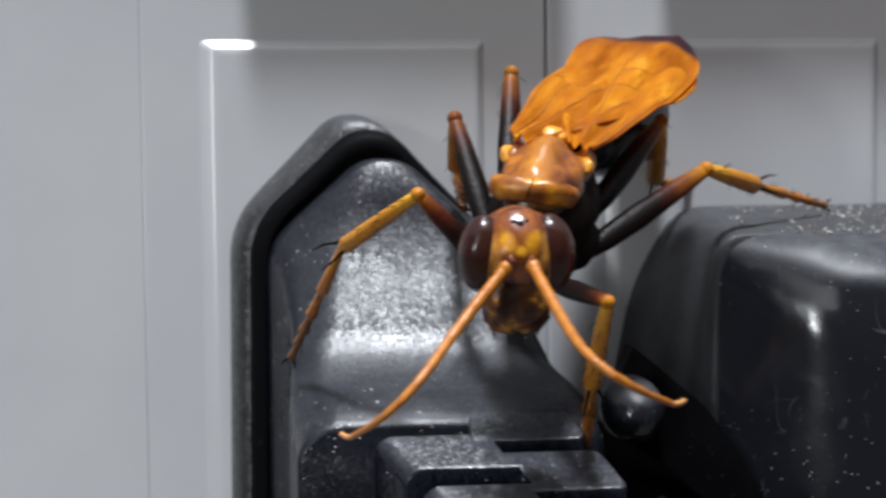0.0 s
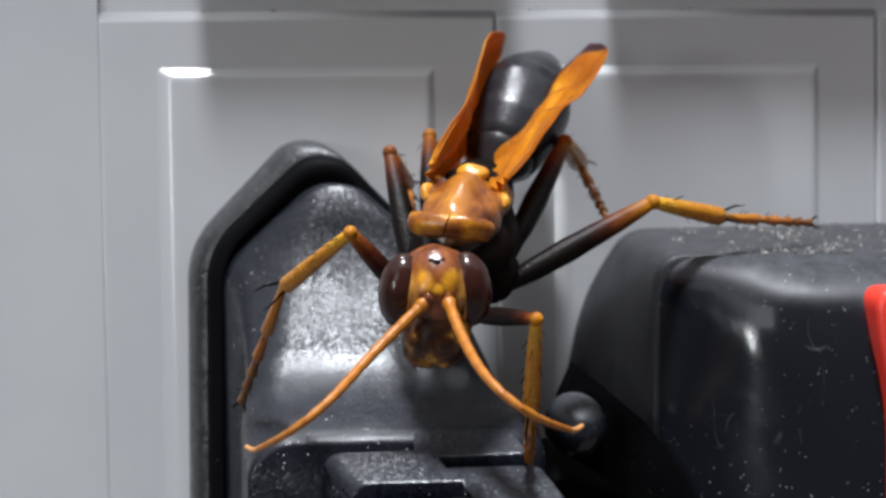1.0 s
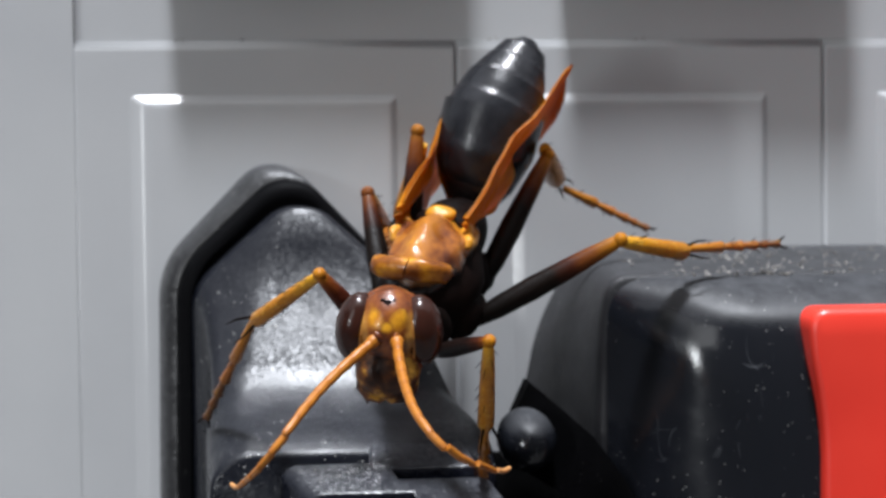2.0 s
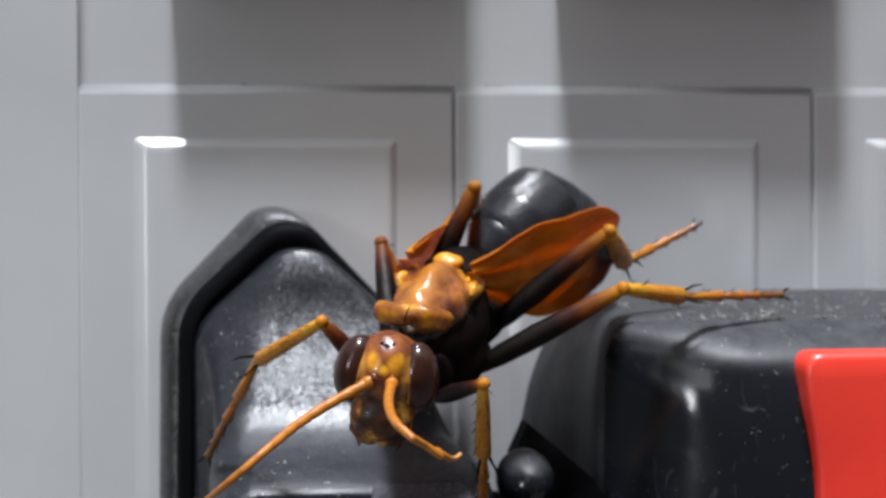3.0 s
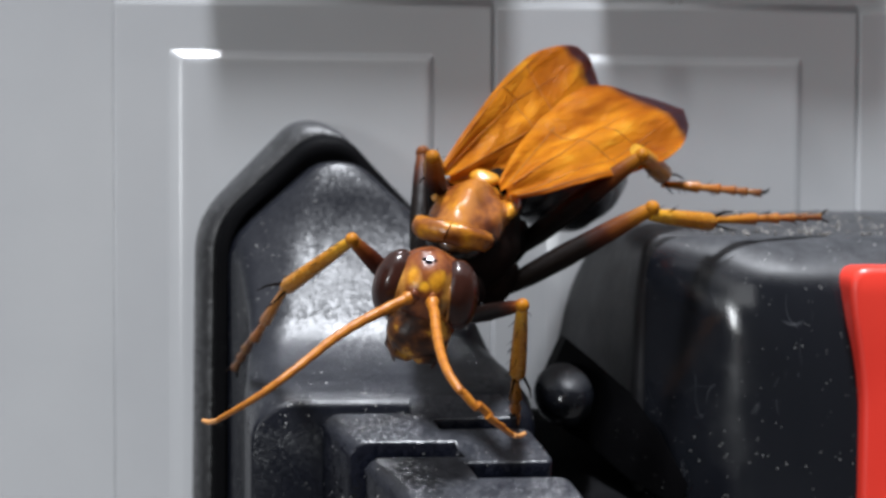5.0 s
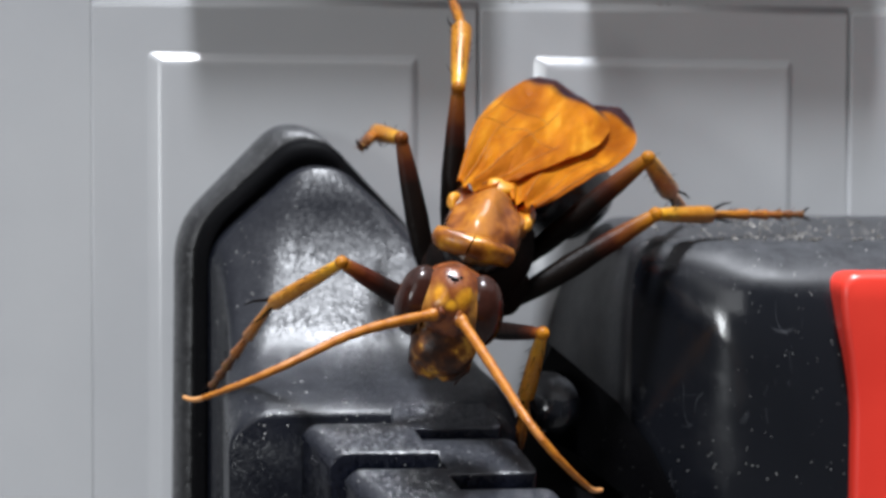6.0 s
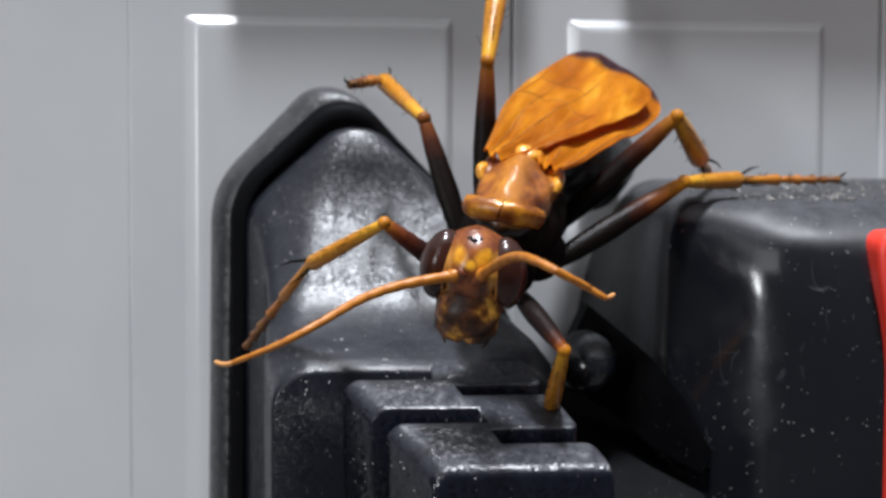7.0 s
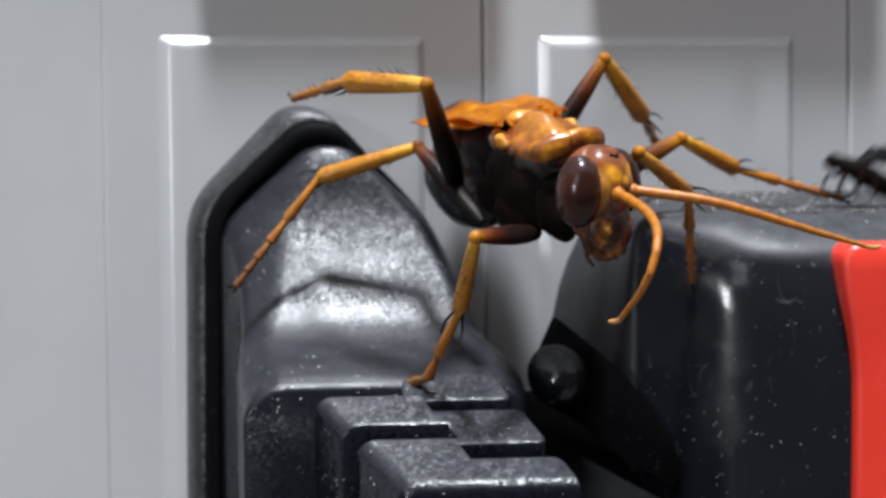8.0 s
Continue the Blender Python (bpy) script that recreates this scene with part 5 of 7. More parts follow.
    walk(P['antenna_l3'], [
        (0, at(-0.240, 1.349, -0.164, 93.7, 1.0, -151.0)),
        (0.5, at(-0.208, 1.371, -0.160, 93.8, 1.4, -156.5)),
        (1, at(-0.216, 1.364, -0.167, 92.1, 1.2, -154.1)),
        (2.5, at(-0.180, 1.383, -0.105, 87.4, 1.2, -157.4)),
        (3, at(-0.172, 1.374, -0.043, 75.2, 1.0, -158.7)),
        (3.5, at(-0.159, 1.384, -0.066, 79.6, 0.5, -160.9)),
        (4, at(-0.076, 1.390, -0.135, 98.3, 0.3, -171.5)),
        (4.5, at(-0.118, 1.394, -0.090, 85.8, 0.2, -167.1)),
        (6, at(-0.264, 1.327, -0.112, 90.5, 1.0, -141.4)),
        (6.5, at(-0.229, 1.340, -0.083, 79.6, 0.4, -149.0)),
        (7, at(-0.143, 1.252, 0.110, 49.3, 2.9, -143.7)),
        (7.133, at(-0.223, 1.229, 0.075, 56.9, 10.1, -134.1)),
        (7.25, at(-0.286, 1.204, 0.037, 64.7, 15.2, -124.7)),
        (7.367, at(-0.340, 1.176, -0.005, 72.0, 19.0, -114.6)),
        (7.5, at(-0.391, 1.141, -0.058, 81.1, 21.8, -102.4)),
        (7.6, at(-0.391, 1.054, 0.058, 57.5, 22.0, -102.0)),
        (7.7, at(-0.349, 0.974, 0.148, 33.8, 22.3, -101.7)),
        (7.733, at(-0.369, 1.039, 0.123, 48.0, 17.5, -106.1)),
        (7.79, at(-0.362, 1.156, 0.049, 72.8, 12.0, -116.0)),
        (7.833, at(-0.343, 1.193, -0.058, 90.5, 12.1, -115.6)),
        (7.88, at(-0.313, 1.207, -0.248, 105.4, 12.7, -117.4)),
        (8, at(-0.313, 1.207, -0.248, 105.4, 12.7, -117.4))])
    walk(P['antenna_l4'], [
        (0, at(-0.286, 1.432, -0.170, 89.2, 0.2, -153.1)),
        (0.5, at(-0.246, 1.458, -0.167, 92.6, 0.2, -154.6)),
        (1, at(-0.257, 1.449, -0.171, 90.2, 0.2, -153.1)),
        (2.5, at(-0.217, 1.470, -0.101, 86.5, 0.1, -154.7)),
        (3, at(-0.206, 1.459, -0.019, 74.7, 0.1, -155.1)),
        (3.5, at(-0.190, 1.472, -0.049, 77.2, -0.4, -157.1)),
        (4, at(-0.090, 1.483, -0.149, 99.2, -0.7, -166.5)),
        (4.5, at(-0.139, 1.486, -0.083, 83.9, -0.8, -163.2)),
        (6, at(-0.323, 1.402, -0.113, 88.5, 0.5, -143.6)),
        (6.5, at(-0.277, 1.420, -0.066, 80.6, -0.0, -149.1)),
        (7, at(-0.188, 1.308, 0.171, 55.6, 1.3, -145.8)),
        (7.133, at(-0.286, 1.278, 0.126, 63.2, 7.8, -134.9)),
        (7.25, at(-0.363, 1.244, 0.076, 71.0, 12.1, -124.5)),
        (7.367, at(-0.426, 1.205, 0.023, 77.7, 15.1, -113.4)),
        (7.5, at(-0.483, 1.156, -0.044, 86.0, 16.9, -100.3)),
        (7.6, at(-0.473, 1.052, 0.106, 61.1, 16.0, -103.5)),
        (7.7, at(-0.407, 0.955, 0.221, 36.4, 13.9, -106.0)),
        (7.733, at(-0.442, 1.040, 0.184, 52.5, 8.9, -111.0)),
        (7.79, at(-0.446, 1.191, 0.077, 80.7, 4.1, -122.0)),
        (7.833, at(-0.429, 1.234, -0.059, 96.1, 4.2, -118.6)),
        (7.88, at(-0.391, 1.254, -0.272, 109.4, 3.8, -116.1)),
        (8, at(-0.391, 1.254, -0.272, 109.4, 3.8, -116.1))])
    walk(P['antenna_l5'], [
        (0, at(-0.329, 1.517, -0.168, 85.4, -0.0, -154.4)),
        (0.5, at(-0.287, 1.544, -0.171, 91.6, 0.1, -152.3)),
        (1, at(-0.300, 1.534, -0.171, 88.8, 0.1, -151.5)),
        (2.5, at(-0.257, 1.556, -0.095, 86.3, 0.0, -151.8)),
        (3, at(-0.244, 1.542, 0.006, 75.0, 0.1, -151.3)),
        (3.5, at(-0.226, 1.557, -0.028, 75.5, -0.3, -152.8)),
        (4, at(-0.112, 1.574, -0.164, 100.5, -0.6, -161.1)),
        (4.5, at(-0.166, 1.576, -0.073, 82.9, -0.6, -158.9)),
        (6, at(-0.380, 1.478, -0.110, 87.0, 0.6, -145.1)),
        (6.5, at(-0.325, 1.501, -0.050, 82.0, 0.3, -148.7)),
        (7, at(-0.233, 1.372, 0.225, 61.8, 0.9, -146.8)),
        (7.133, at(-0.350, 1.334, 0.168, 69.5, 6.5, -134.4)),
        (7.25, at(-0.441, 1.290, 0.107, 77.3, 9.9, -122.9)),
        (7.367, at(-0.513, 1.237, 0.042, 83.2, 11.8, -111.9)),
        (7.5, at(-0.577, 1.171, -0.038, 90.3, 12.5, -99.2)),
        (7.6, at(-0.557, 1.059, 0.150, 64.5, 11.2, -105.3)),
        (7.7, at(-0.466, 0.953, 0.295, 39.1, 7.4, -110.1)),
        (7.733, at(-0.515, 1.059, 0.241, 54.6, 5.9, -111.7)),
        (7.79, at(-0.526, 1.240, 0.092, 81.4, 4.5, -115.1)),
        (7.833, at(-0.512, 1.280, -0.069, 98.0, 4.5, -113.0)),
        (7.88, at(-0.471, 1.295, -0.304, 113.1, 4.3, -111.7)),
        (8, at(-0.471, 1.295, -0.304, 113.1, 4.3, -111.7))])
    walk(P['antenna_l6'], [
        (0, at(-0.370, 1.602, -0.161, 85.1, 0.4, -151.2)),
        (0.5, at(-0.331, 1.628, -0.174, 93.1, 0.5, -147.1)),
        (1, at(-0.346, 1.617, -0.169, 90.4, 0.5, -146.7)),
        (2.5, at(-0.302, 1.640, -0.089, 89.9, 0.5, -146.5)),
        (3, at(-0.288, 1.623, 0.031, 79.6, 0.7, -143.7)),
        (3.5, at(-0.268, 1.639, -0.004, 78.3, 0.5, -144.5)),
        (4, at(-0.142, 1.663, -0.181, 104.5, 0.8, -155.1)),
        (4.5, at(-0.200, 1.664, -0.061, 86.6, 0.5, -151.9)),
        (6, at(-0.434, 1.556, -0.105, 88.2, 0.9, -143.6)),
        (6.5, at(-0.374, 1.581, -0.037, 85.4, 0.8, -145.6)),
        (7, at(-0.279, 1.442, 0.270, 69.7, 1.8, -141.0)),
        (7.133, at(-0.417, 1.393, 0.201, 77.9, 5.7, -127.8)),
        (7.25, at(-0.520, 1.337, 0.127, 85.7, 7.4, -115.7)),
        (7.367, at(-0.602, 1.270, 0.053, 89.3, 7.7, -108.0)),
        (7.5, at(-0.671, 1.186, -0.038, 93.4, 7.5, -99.3)),
        (7.6, at(-0.642, 1.074, 0.190, 67.4, 6.6, -104.9)),
        (7.7, at(-0.526, 0.965, 0.368, 41.6, 3.3, -109.5)),
        (7.733, at(-0.590, 1.082, 0.296, 15.4, 24.8, -97.5)),
        (7.79, at(-0.612, 1.278, 0.106, -49.0, 64.7, -114.0)),
        (7.833, at(-0.598, 1.318, -0.082, -129.3, 66.4, 111.4)),
        (7.88, at(-0.551, 1.330, -0.341, -120.9, 33.3, 50.4)),
        (8, at(-0.551, 1.330, -0.341, -120.9, 33.3, 50.4))])
    walk(P['antenna_l7'], [
        (0, at(-0.416, 1.685, -0.153, 92.1, 1.8, -138.6)),
        (0.5, at(-0.382, 1.708, -0.179, 99.5, 1.4, -135.1)),
        (1, at(-0.398, 1.697, -0.169, 98.4, 1.3, -134.0)),
        (2.5, at(-0.355, 1.719, -0.088, 102.0, 1.4, -134.8)),
        (3, at(-0.344, 1.698, 0.048, 99.8, -1.3, -120.8)),
        (3.5, at(-0.322, 1.715, 0.015, 95.7, -1.2, -121.1)),
        (4, at(-0.181, 1.746, -0.205, 114.1, 5.2, -144.9)),
        (4.5, at(-0.245, 1.748, -0.055, 102.4, 1.8, -134.8)),
        (6, at(-0.491, 1.632, -0.102, 94.5, 2.1, -136.7)),
        (6.5, at(-0.427, 1.659, -0.029, 93.5, 2.1, -136.6)),
        (7, at(-0.336, 1.510, 0.303, 86.9, 2.0, -119.5)),
        (7.133, at(-0.491, 1.449, 0.221, 92.3, 2.1, -110.3)),
        (7.25, at(-0.606, 1.377, 0.134, 97.0, 1.4, -102.3)),
        (7.367, at(-0.692, 1.299, 0.054, 96.1, 1.3, -101.5)),
        (7.5, at(-0.764, 1.202, -0.044, 95.0, 1.2, -100.5)),
        (7.6, at(-0.728, 1.093, 0.227, 69.4, 1.1, -101.1)),
        (7.7, at(-0.586, 0.982, 0.439, 43.9, 0.8, -101.7)),
        (7.733, at(-0.620, 1.047, 0.379, 60.6, -5.1, -109.2)),
        (7.79, at(-0.569, 1.198, 0.133, 91.1, -9.1, -125.2)),
        (7.833, at(-0.646, 1.240, -0.107, 105.0, -9.8, -119.7)),
        (7.88, at(-0.631, 1.362, -0.382, 117.5, -12.4, -113.4)),
        (8, at(-0.631, 1.362, -0.382, 117.5, -12.4, -113.4))])
    walk(P['antenna_l8'], [
        (0, at(-0.478, 1.757, -0.156, 108.9, 12.6, -107.8)),
        (0.5, at(-0.448, 1.775, -0.194, 112.5, 12.4, -107.4)),
        (1, at(-0.465, 1.762, -0.183, 114.5, 10.8, -103.6)),
        (2.5, at(-0.420, 1.785, -0.108, 125.5, 10.3, -102.6)),
        (3, at(-0.424, 1.746, 0.032, 141.6, -27.6, -64.5)),
        (3.5, at(-0.403, 1.763, 0.006, 137.4, -26.1, -66.0)),
        (4, at(-0.228, 1.819, -0.244, 135.6, 24.3, -110.0)),
        (4.5, at(-0.310, 1.814, -0.076, 134.2, 0.2, -85.8)),
        (6, at(-0.556, 1.701, -0.110, 108.2, 19.3, -116.8)),
        (6.5, at(-0.492, 1.728, -0.035, 108.8, 18.2, -113.6)),
        (7, at(-0.419, 1.557, 0.308, 117.8, 0.1, -72.9)),
        (7.133, at(-0.580, 1.482, 0.217, 113.2, 2.9, -78.8)),
        (7.25, at(-0.698, 1.398, 0.122, 108.9, 5.0, -84.2)),
        (7.367, at(-0.785, 1.318, 0.044, 102.9, 7.2, -91.9)),
        (7.5, at(-0.857, 1.220, -0.052, 95.8, 8.6, -100.9)),
        (7.6, at(-0.815, 1.109, 0.260, 71.5, 8.8, -99.3)),
        (7.7, at(-0.651, 0.995, 0.507, 47.1, 9.6, -97.9)),
        (7.733, at(-0.696, 1.078, 0.425, 60.1, 7.9, -100.2)),
        (7.79, at(-0.647, 1.252, 0.131, 82.6, 6.4, -104.8)),
        (7.833, at(-0.728, 1.281, -0.131, 100.6, 6.3, -102.9)),
        (7.88, at(-0.712, 1.386, -0.425, 116.7, 5.9, -101.5)),
        (8, at(-0.712, 1.386, -0.425, 116.7, 5.9, -101.5))])
    walk(P['antenna_l9'], [
        (0, at(-0.562, 1.790, -0.186, 123.3, -2.6, -74.1)),
        (0.5, at(-0.529, 1.808, -0.230, 123.7, -1.3, -76.0)),
        (1, at(-0.548, 1.790, -0.222, 126.9, -4.7, -71.3)),
        (2.5, at(-0.493, 1.811, -0.163, 142.0, -7.1, -68.8)),
        (3, at(-0.463, 1.689, -0.034, 134.0, -5.7, -70.1)),
        (3.5, at(-0.449, 1.709, -0.057, 134.3, -10.7, -64.9)),
        (4, at(-0.281, 1.868, -0.305, 150.9, 9.5, -80.2)),
        (4.5, at(-0.378, 1.809, -0.142, 142.9, -21.7, -60.1)),
        (6, at(-0.632, 1.751, -0.138, 123.8, 10.2, -92.8)),
        (6.5, at(-0.571, 1.773, -0.064, 124.9, 6.2, -86.9)),
        (7, at(-0.499, 1.532, 0.264, 125.5, -10.4, -63.8)),
        (7.133, at(-0.666, 1.467, 0.180, 121.6, -5.8, -70.7)),
        (7.25, at(-0.788, 1.392, 0.092, 117.7, -2.2, -77.0)),
        (7.367, at(-0.877, 1.324, 0.023, 108.1, 2.7, -88.6)),
        (7.5, at(-0.950, 1.239, -0.061, 96.3, 5.7, -102.6)),
        (7.6, at(-0.905, 1.119, 0.290, 74.6, 6.5, -92.9)),
        (7.7, at(-0.722, 0.993, 0.571, 53.2, 10.7, -84.2)),
        (7.733, at(-0.779, 1.086, 0.472, 64.2, 8.6, -87.7)),
        (7.79, at(-0.739, 1.275, 0.143, 83.2, 6.7, -94.4)),
        (7.833, at(-0.818, 1.304, -0.148, 101.0, 6.8, -95.8)),
        (7.88, at(-0.794, 1.408, -0.467, 118.6, 7.3, -97.3)),
        (8, at(-0.794, 1.408, -0.467, 118.6, 7.3, -97.3))])
    walk(P['antenna_l10'], [
        (0, at(-0.638, 1.766, -0.238, 126.8, 12.9, -37.5)),
        (0.5, at(-0.606, 1.788, -0.283, 125.1, 11.0, -34.8)),
        (1, at(-0.618, 1.761, -0.279, 127.8, 8.9, -31.9)),
        (2.5, at(-0.545, 1.781, -0.237, 139.0, 2.1, -24.7)),
        (3, at(-0.525, 1.660, -0.100, 107.6, -30.8, 23.3)),
        (3.5, at(-0.505, 1.669, -0.122, 109.3, -30.1, 20.8)),
        (4, at(-0.329, 1.874, -0.387, 150.5, 9.1, -23.7)),
        (4.5, at(-0.414, 1.756, -0.212, 136.0, 5.5, -21.0)),
        (6, at(-0.710, 1.764, -0.190, 140.5, 27.7, -41.3)),
        (6.5, at(-0.649, 1.775, -0.118, 137.1, 23.1, -36.9)),
        (7, at(-0.564, 1.489, 0.210, 121.4, -13.2, 5.1)),
        (7.133, at(-0.741, 1.435, 0.131, 128.2, 11.1, -28.6)),
        (7.25, at(-0.869, 1.371, 0.048, 121.2, 32.4, -60.7)),
        (7.367, at(-0.967, 1.323, -0.006, 112.6, 39.1, -76.8)),
        (7.5, at(-1.042, 1.261, -0.072, 99.3, 43.7, -98.2)),
        (7.6, at(-0.997, 1.121, 0.315, 72.9, 43.7, -99.2)),
        (7.7, at(-0.796, 0.975, 0.627, 46.6, 43.3, -100.1)),
        (7.733, at(-0.864, 1.077, 0.513, 60.3, 45.1, -96.7)),
        (7.79, at(-0.833, 1.281, 0.154, 85.1, 46.7, -89.4)),
        (7.833, at(-0.911, 1.316, -0.166, 108.4, 45.8, -78.2)),
        (7.88, at(-0.876, 1.424, -0.512, 128.3, 43.2, -70.8)),
        (8, at(-0.876, 1.424, -0.512, 128.3, 43.2, -70.8))])
    walk(P['antenna_l11'], [
        (0, at(-0.694, 1.714, -0.294, 125.6, 8.6, -30.8)),
        (0.5, at(-0.659, 1.730, -0.336, 123.0, 6.7, -27.9)),
        (1, at(-0.665, 1.702, -0.337, 125.8, 4.9, -25.3)),
        (2.5, at(-0.573, 1.726, -0.308, 135.3, -1.8, -17.6)),
        (3, at(-0.475, 1.582, -0.124, 138.0, 10.8, -29.4)),
        (3.5, at(-0.459, 1.591, -0.149, 137.7, 17.5, -35.6)),
        (4, at(-0.359, 1.836, -0.469, 141.9, -0.3, -20.5)),
        (4.5, at(-0.443, 1.697, -0.281, 127.2, -10.9, -9.9)),
        (6, at(-0.775, 1.741, -0.255, 137.1, 15.4, -38.0)),
        (6.5, at(-0.710, 1.739, -0.182, 134.1, 12.2, -34.9)),
        (7, at(-0.546, 1.410, 0.161, 118.9, 36.9, -70.0)),
        (7.133, at(-0.787, 1.375, 0.073, 132.5, 1.3, -21.6)),
        (7.25, at(-0.953, 1.354, 0.006, 118.1, -29.2, 20.2)),
        (7.367, at(-1.058, 1.325, -0.034, 130.7, 7.8, -30.2)),
        (7.5, at(-1.133, 1.285, -0.083, 99.5, 41.9, -99.4)),
        (7.6, at(-1.089, 1.117, 0.335, 75.8, 42.1, -95.0)),
        (7.7, at(-0.872, 0.943, 0.675, 51.9, 43.5, -91.1)),
        (7.733, at(-0.950, 1.053, 0.547, 66.0, 45.6, -86.2)),
        (7.79, at(-0.927, 1.274, 0.160, 91.5, 46.9, -76.4)),
        (7.833, at(-1.004, 1.318, -0.187, 112.0, 46.0, -70.0)),
        (7.88, at(-0.960, 1.437, -0.555, 131.3, 44.2, -65.4)),
        (8, at(-0.960, 1.437, -0.555, 131.3, 44.2, -65.4))])
    walk(P['antenna_l12'], [
        (0, at(-0.741, 1.652, -0.348, 125.3, 7.4, -30.6)),
        (0.5, at(-0.701, 1.663, -0.388, 122.0, 4.7, -26.5)),
        (1, at(-0.703, 1.634, -0.392, 125.0, 3.3, -24.4)),
        (2.5, at(-0.591, 1.662, -0.376, 134.9, -2.4, -17.6)),
        (3, at(-0.518, 1.534, -0.194, 125.3, -15.3, -2.2)),
        (3.5, at(-0.513, 1.551, -0.216, 122.8, -17.4, 1.0)),
        (4, at(-0.380, 1.781, -0.544, 139.8, -0.8, -17.9)),
        (4.5, at(-0.446, 1.621, -0.337, 136.7, 7.4, -25.2)),
        (6, at(-0.830, 1.701, -0.322, 137.1, 15.6, -33.0)),
        (6.5, at(-0.760, 1.691, -0.247, 133.9, 13.1, -30.5)),
        (7, at(-0.633, 1.407, 0.125, 123.2, -12.2, 0.2)),
        (7.133, at(-0.814, 1.310, 0.009, 122.6, 21.7, -48.5)),
        (7.25, at(-0.904, 1.283, -0.033, 94.4, 39.7, -105.7)),
        (7.367, at(-1.102, 1.268, -0.096, 96.6, 39.5, -103.3)),
        (7.5, at(-1.224, 1.310, -0.095, 99.1, 39.2, -100.5)),
        (7.6, at(-1.182, 1.109, 0.352, 77.1, 39.4, -93.2)),
        (7.7, at(-0.947, 0.904, 0.717, 54.8, 41.7, -86.4)),
        (7.733, at(-1.034, 1.020, 0.574, 69.5, 44.4, -79.5)),
        (7.79, at(-1.020, 1.253, 0.158, 96.7, 45.6, -65.6)),
        (7.833, at(-1.095, 1.312, -0.212, 114.5, 45.2, -63.7)),
        (7.88, at(-1.043, 1.447, -0.600, 131.2, 46.2, -64.8)),
        (8, at(-1.043, 1.447, -0.600, 131.2, 46.2, -64.8))])
    walk(P['antenna_l13'], [
        (0, at(-0.786, 1.589, -0.403, 125.2, 7.6, -30.7)),
        (0.5, at(-0.741, 1.592, -0.438, 122.1, 5.0, -26.8)),
        (1, at(-0.738, 1.565, -0.446, 125.0, 3.6, -24.7)),
        (2.5, at(-0.609, 1.597, -0.443, 134.8, -2.3, -17.7)),
        (3, at(-0.506, 1.456, -0.247, 129.6, -9.2, -10.0)),
        (3.5, at(-0.496, 1.472, -0.265, 129.1, -8.4, -11.0)),
        (4, at(-0.397, 1.722, -0.616, 139.7, -1.2, -18.3)),
        (4.5, at(-0.482, 1.565, -0.406, 131.0, -3.9, -15.7)),
        (6, at(-0.881, 1.657, -0.389, 136.6, 14.1, -34.2)),
        (6.5, at(-0.808, 1.640, -0.311, 133.6, 11.8, -32.0)),
        (7, at(-0.622, 1.328, 0.074, 128.4, 2.6, -21.3)),
        (7.133, at(-0.886, 1.272, -0.039, 127.2, 16.2, -38.9)),
        (7.25, at(-0.994, 1.313, -0.039, 122.3, 27.4, -56.1)),
        (7.367, at(-1.192, 1.296, -0.104, 113.8, 36.0, -74.8)),
        (7.5, at(-1.314, 1.337, -0.106, 99.3, 42.0, -100.2)),
        (7.6, at(-1.276, 1.101, 0.369, 76.4, 42.2, -94.0)),
        (7.7, at(-1.023, 0.863, 0.758, 53.3, 44.1, -88.3)),
        (7.733, at(-1.118, 0.981, 0.597, 69.0, 47.5, -79.6)),
        (7.79, at(-1.109, 1.222, 0.150, 98.6, 48.8, -61.7)),
        (7.833, at(-1.185, 1.299, -0.240, 116.9, 48.3, -59.5)),
        (7.88, at(-1.127, 1.458, -0.644, 135.1, 48.3, -59.0)),
        (8, at(-1.127, 1.458, -0.644, 135.1, 48.3, -59.0))])
    walk(P['leg_fr0'], [
        (0, at(0.140, 0.600, -0.500, 36.1, 27.9, 66.6)),
        (0.5, at(0.140, 0.600, -0.500, 27.3, 28.0, 66.7)),
        (1, at(0.140, 0.600, -0.500, 24.9, 28.9, 67.2)),
        (2.5, at(0.140, 0.600, -0.500, 20.7, 27.6, 66.6)),
        (3, at(0.140, 0.600, -0.500, 20.8, 29.6, 67.4)),
        (3.5, at(0.140, 0.600, -0.500, 20.1, 27.9, 66.7)),
        (4, at(0.140, 0.600, -0.500, 22.7, 28.0, 66.8)),
        (4.5, at(0.140, 0.600, -0.500, 19.0, 29.4, 67.4)),
        (6, at(0.140, 0.600, -0.500, 48.7, 43.7, 79.2)),
        (6.5, at(0.140, 0.600, -0.500, 42.9, 35.3, 68.1)),
        (7, at(0.140, 0.600, -0.500, 42.3, 36.7, 69.7)),
        (7.5, at(0.140, 0.600, -0.500, 74.4, 41.3, 79.2)),
        (7.7, at(0.140, 0.600, -0.500, 103.6, 41.7, 112.7)),
        (7.88, at(0.234, 0.567, -0.474, 62.5, 46.6, 105.5)),
        (8, at(0.234, 0.567, -0.474, 62.5, 46.6, 105.5))])
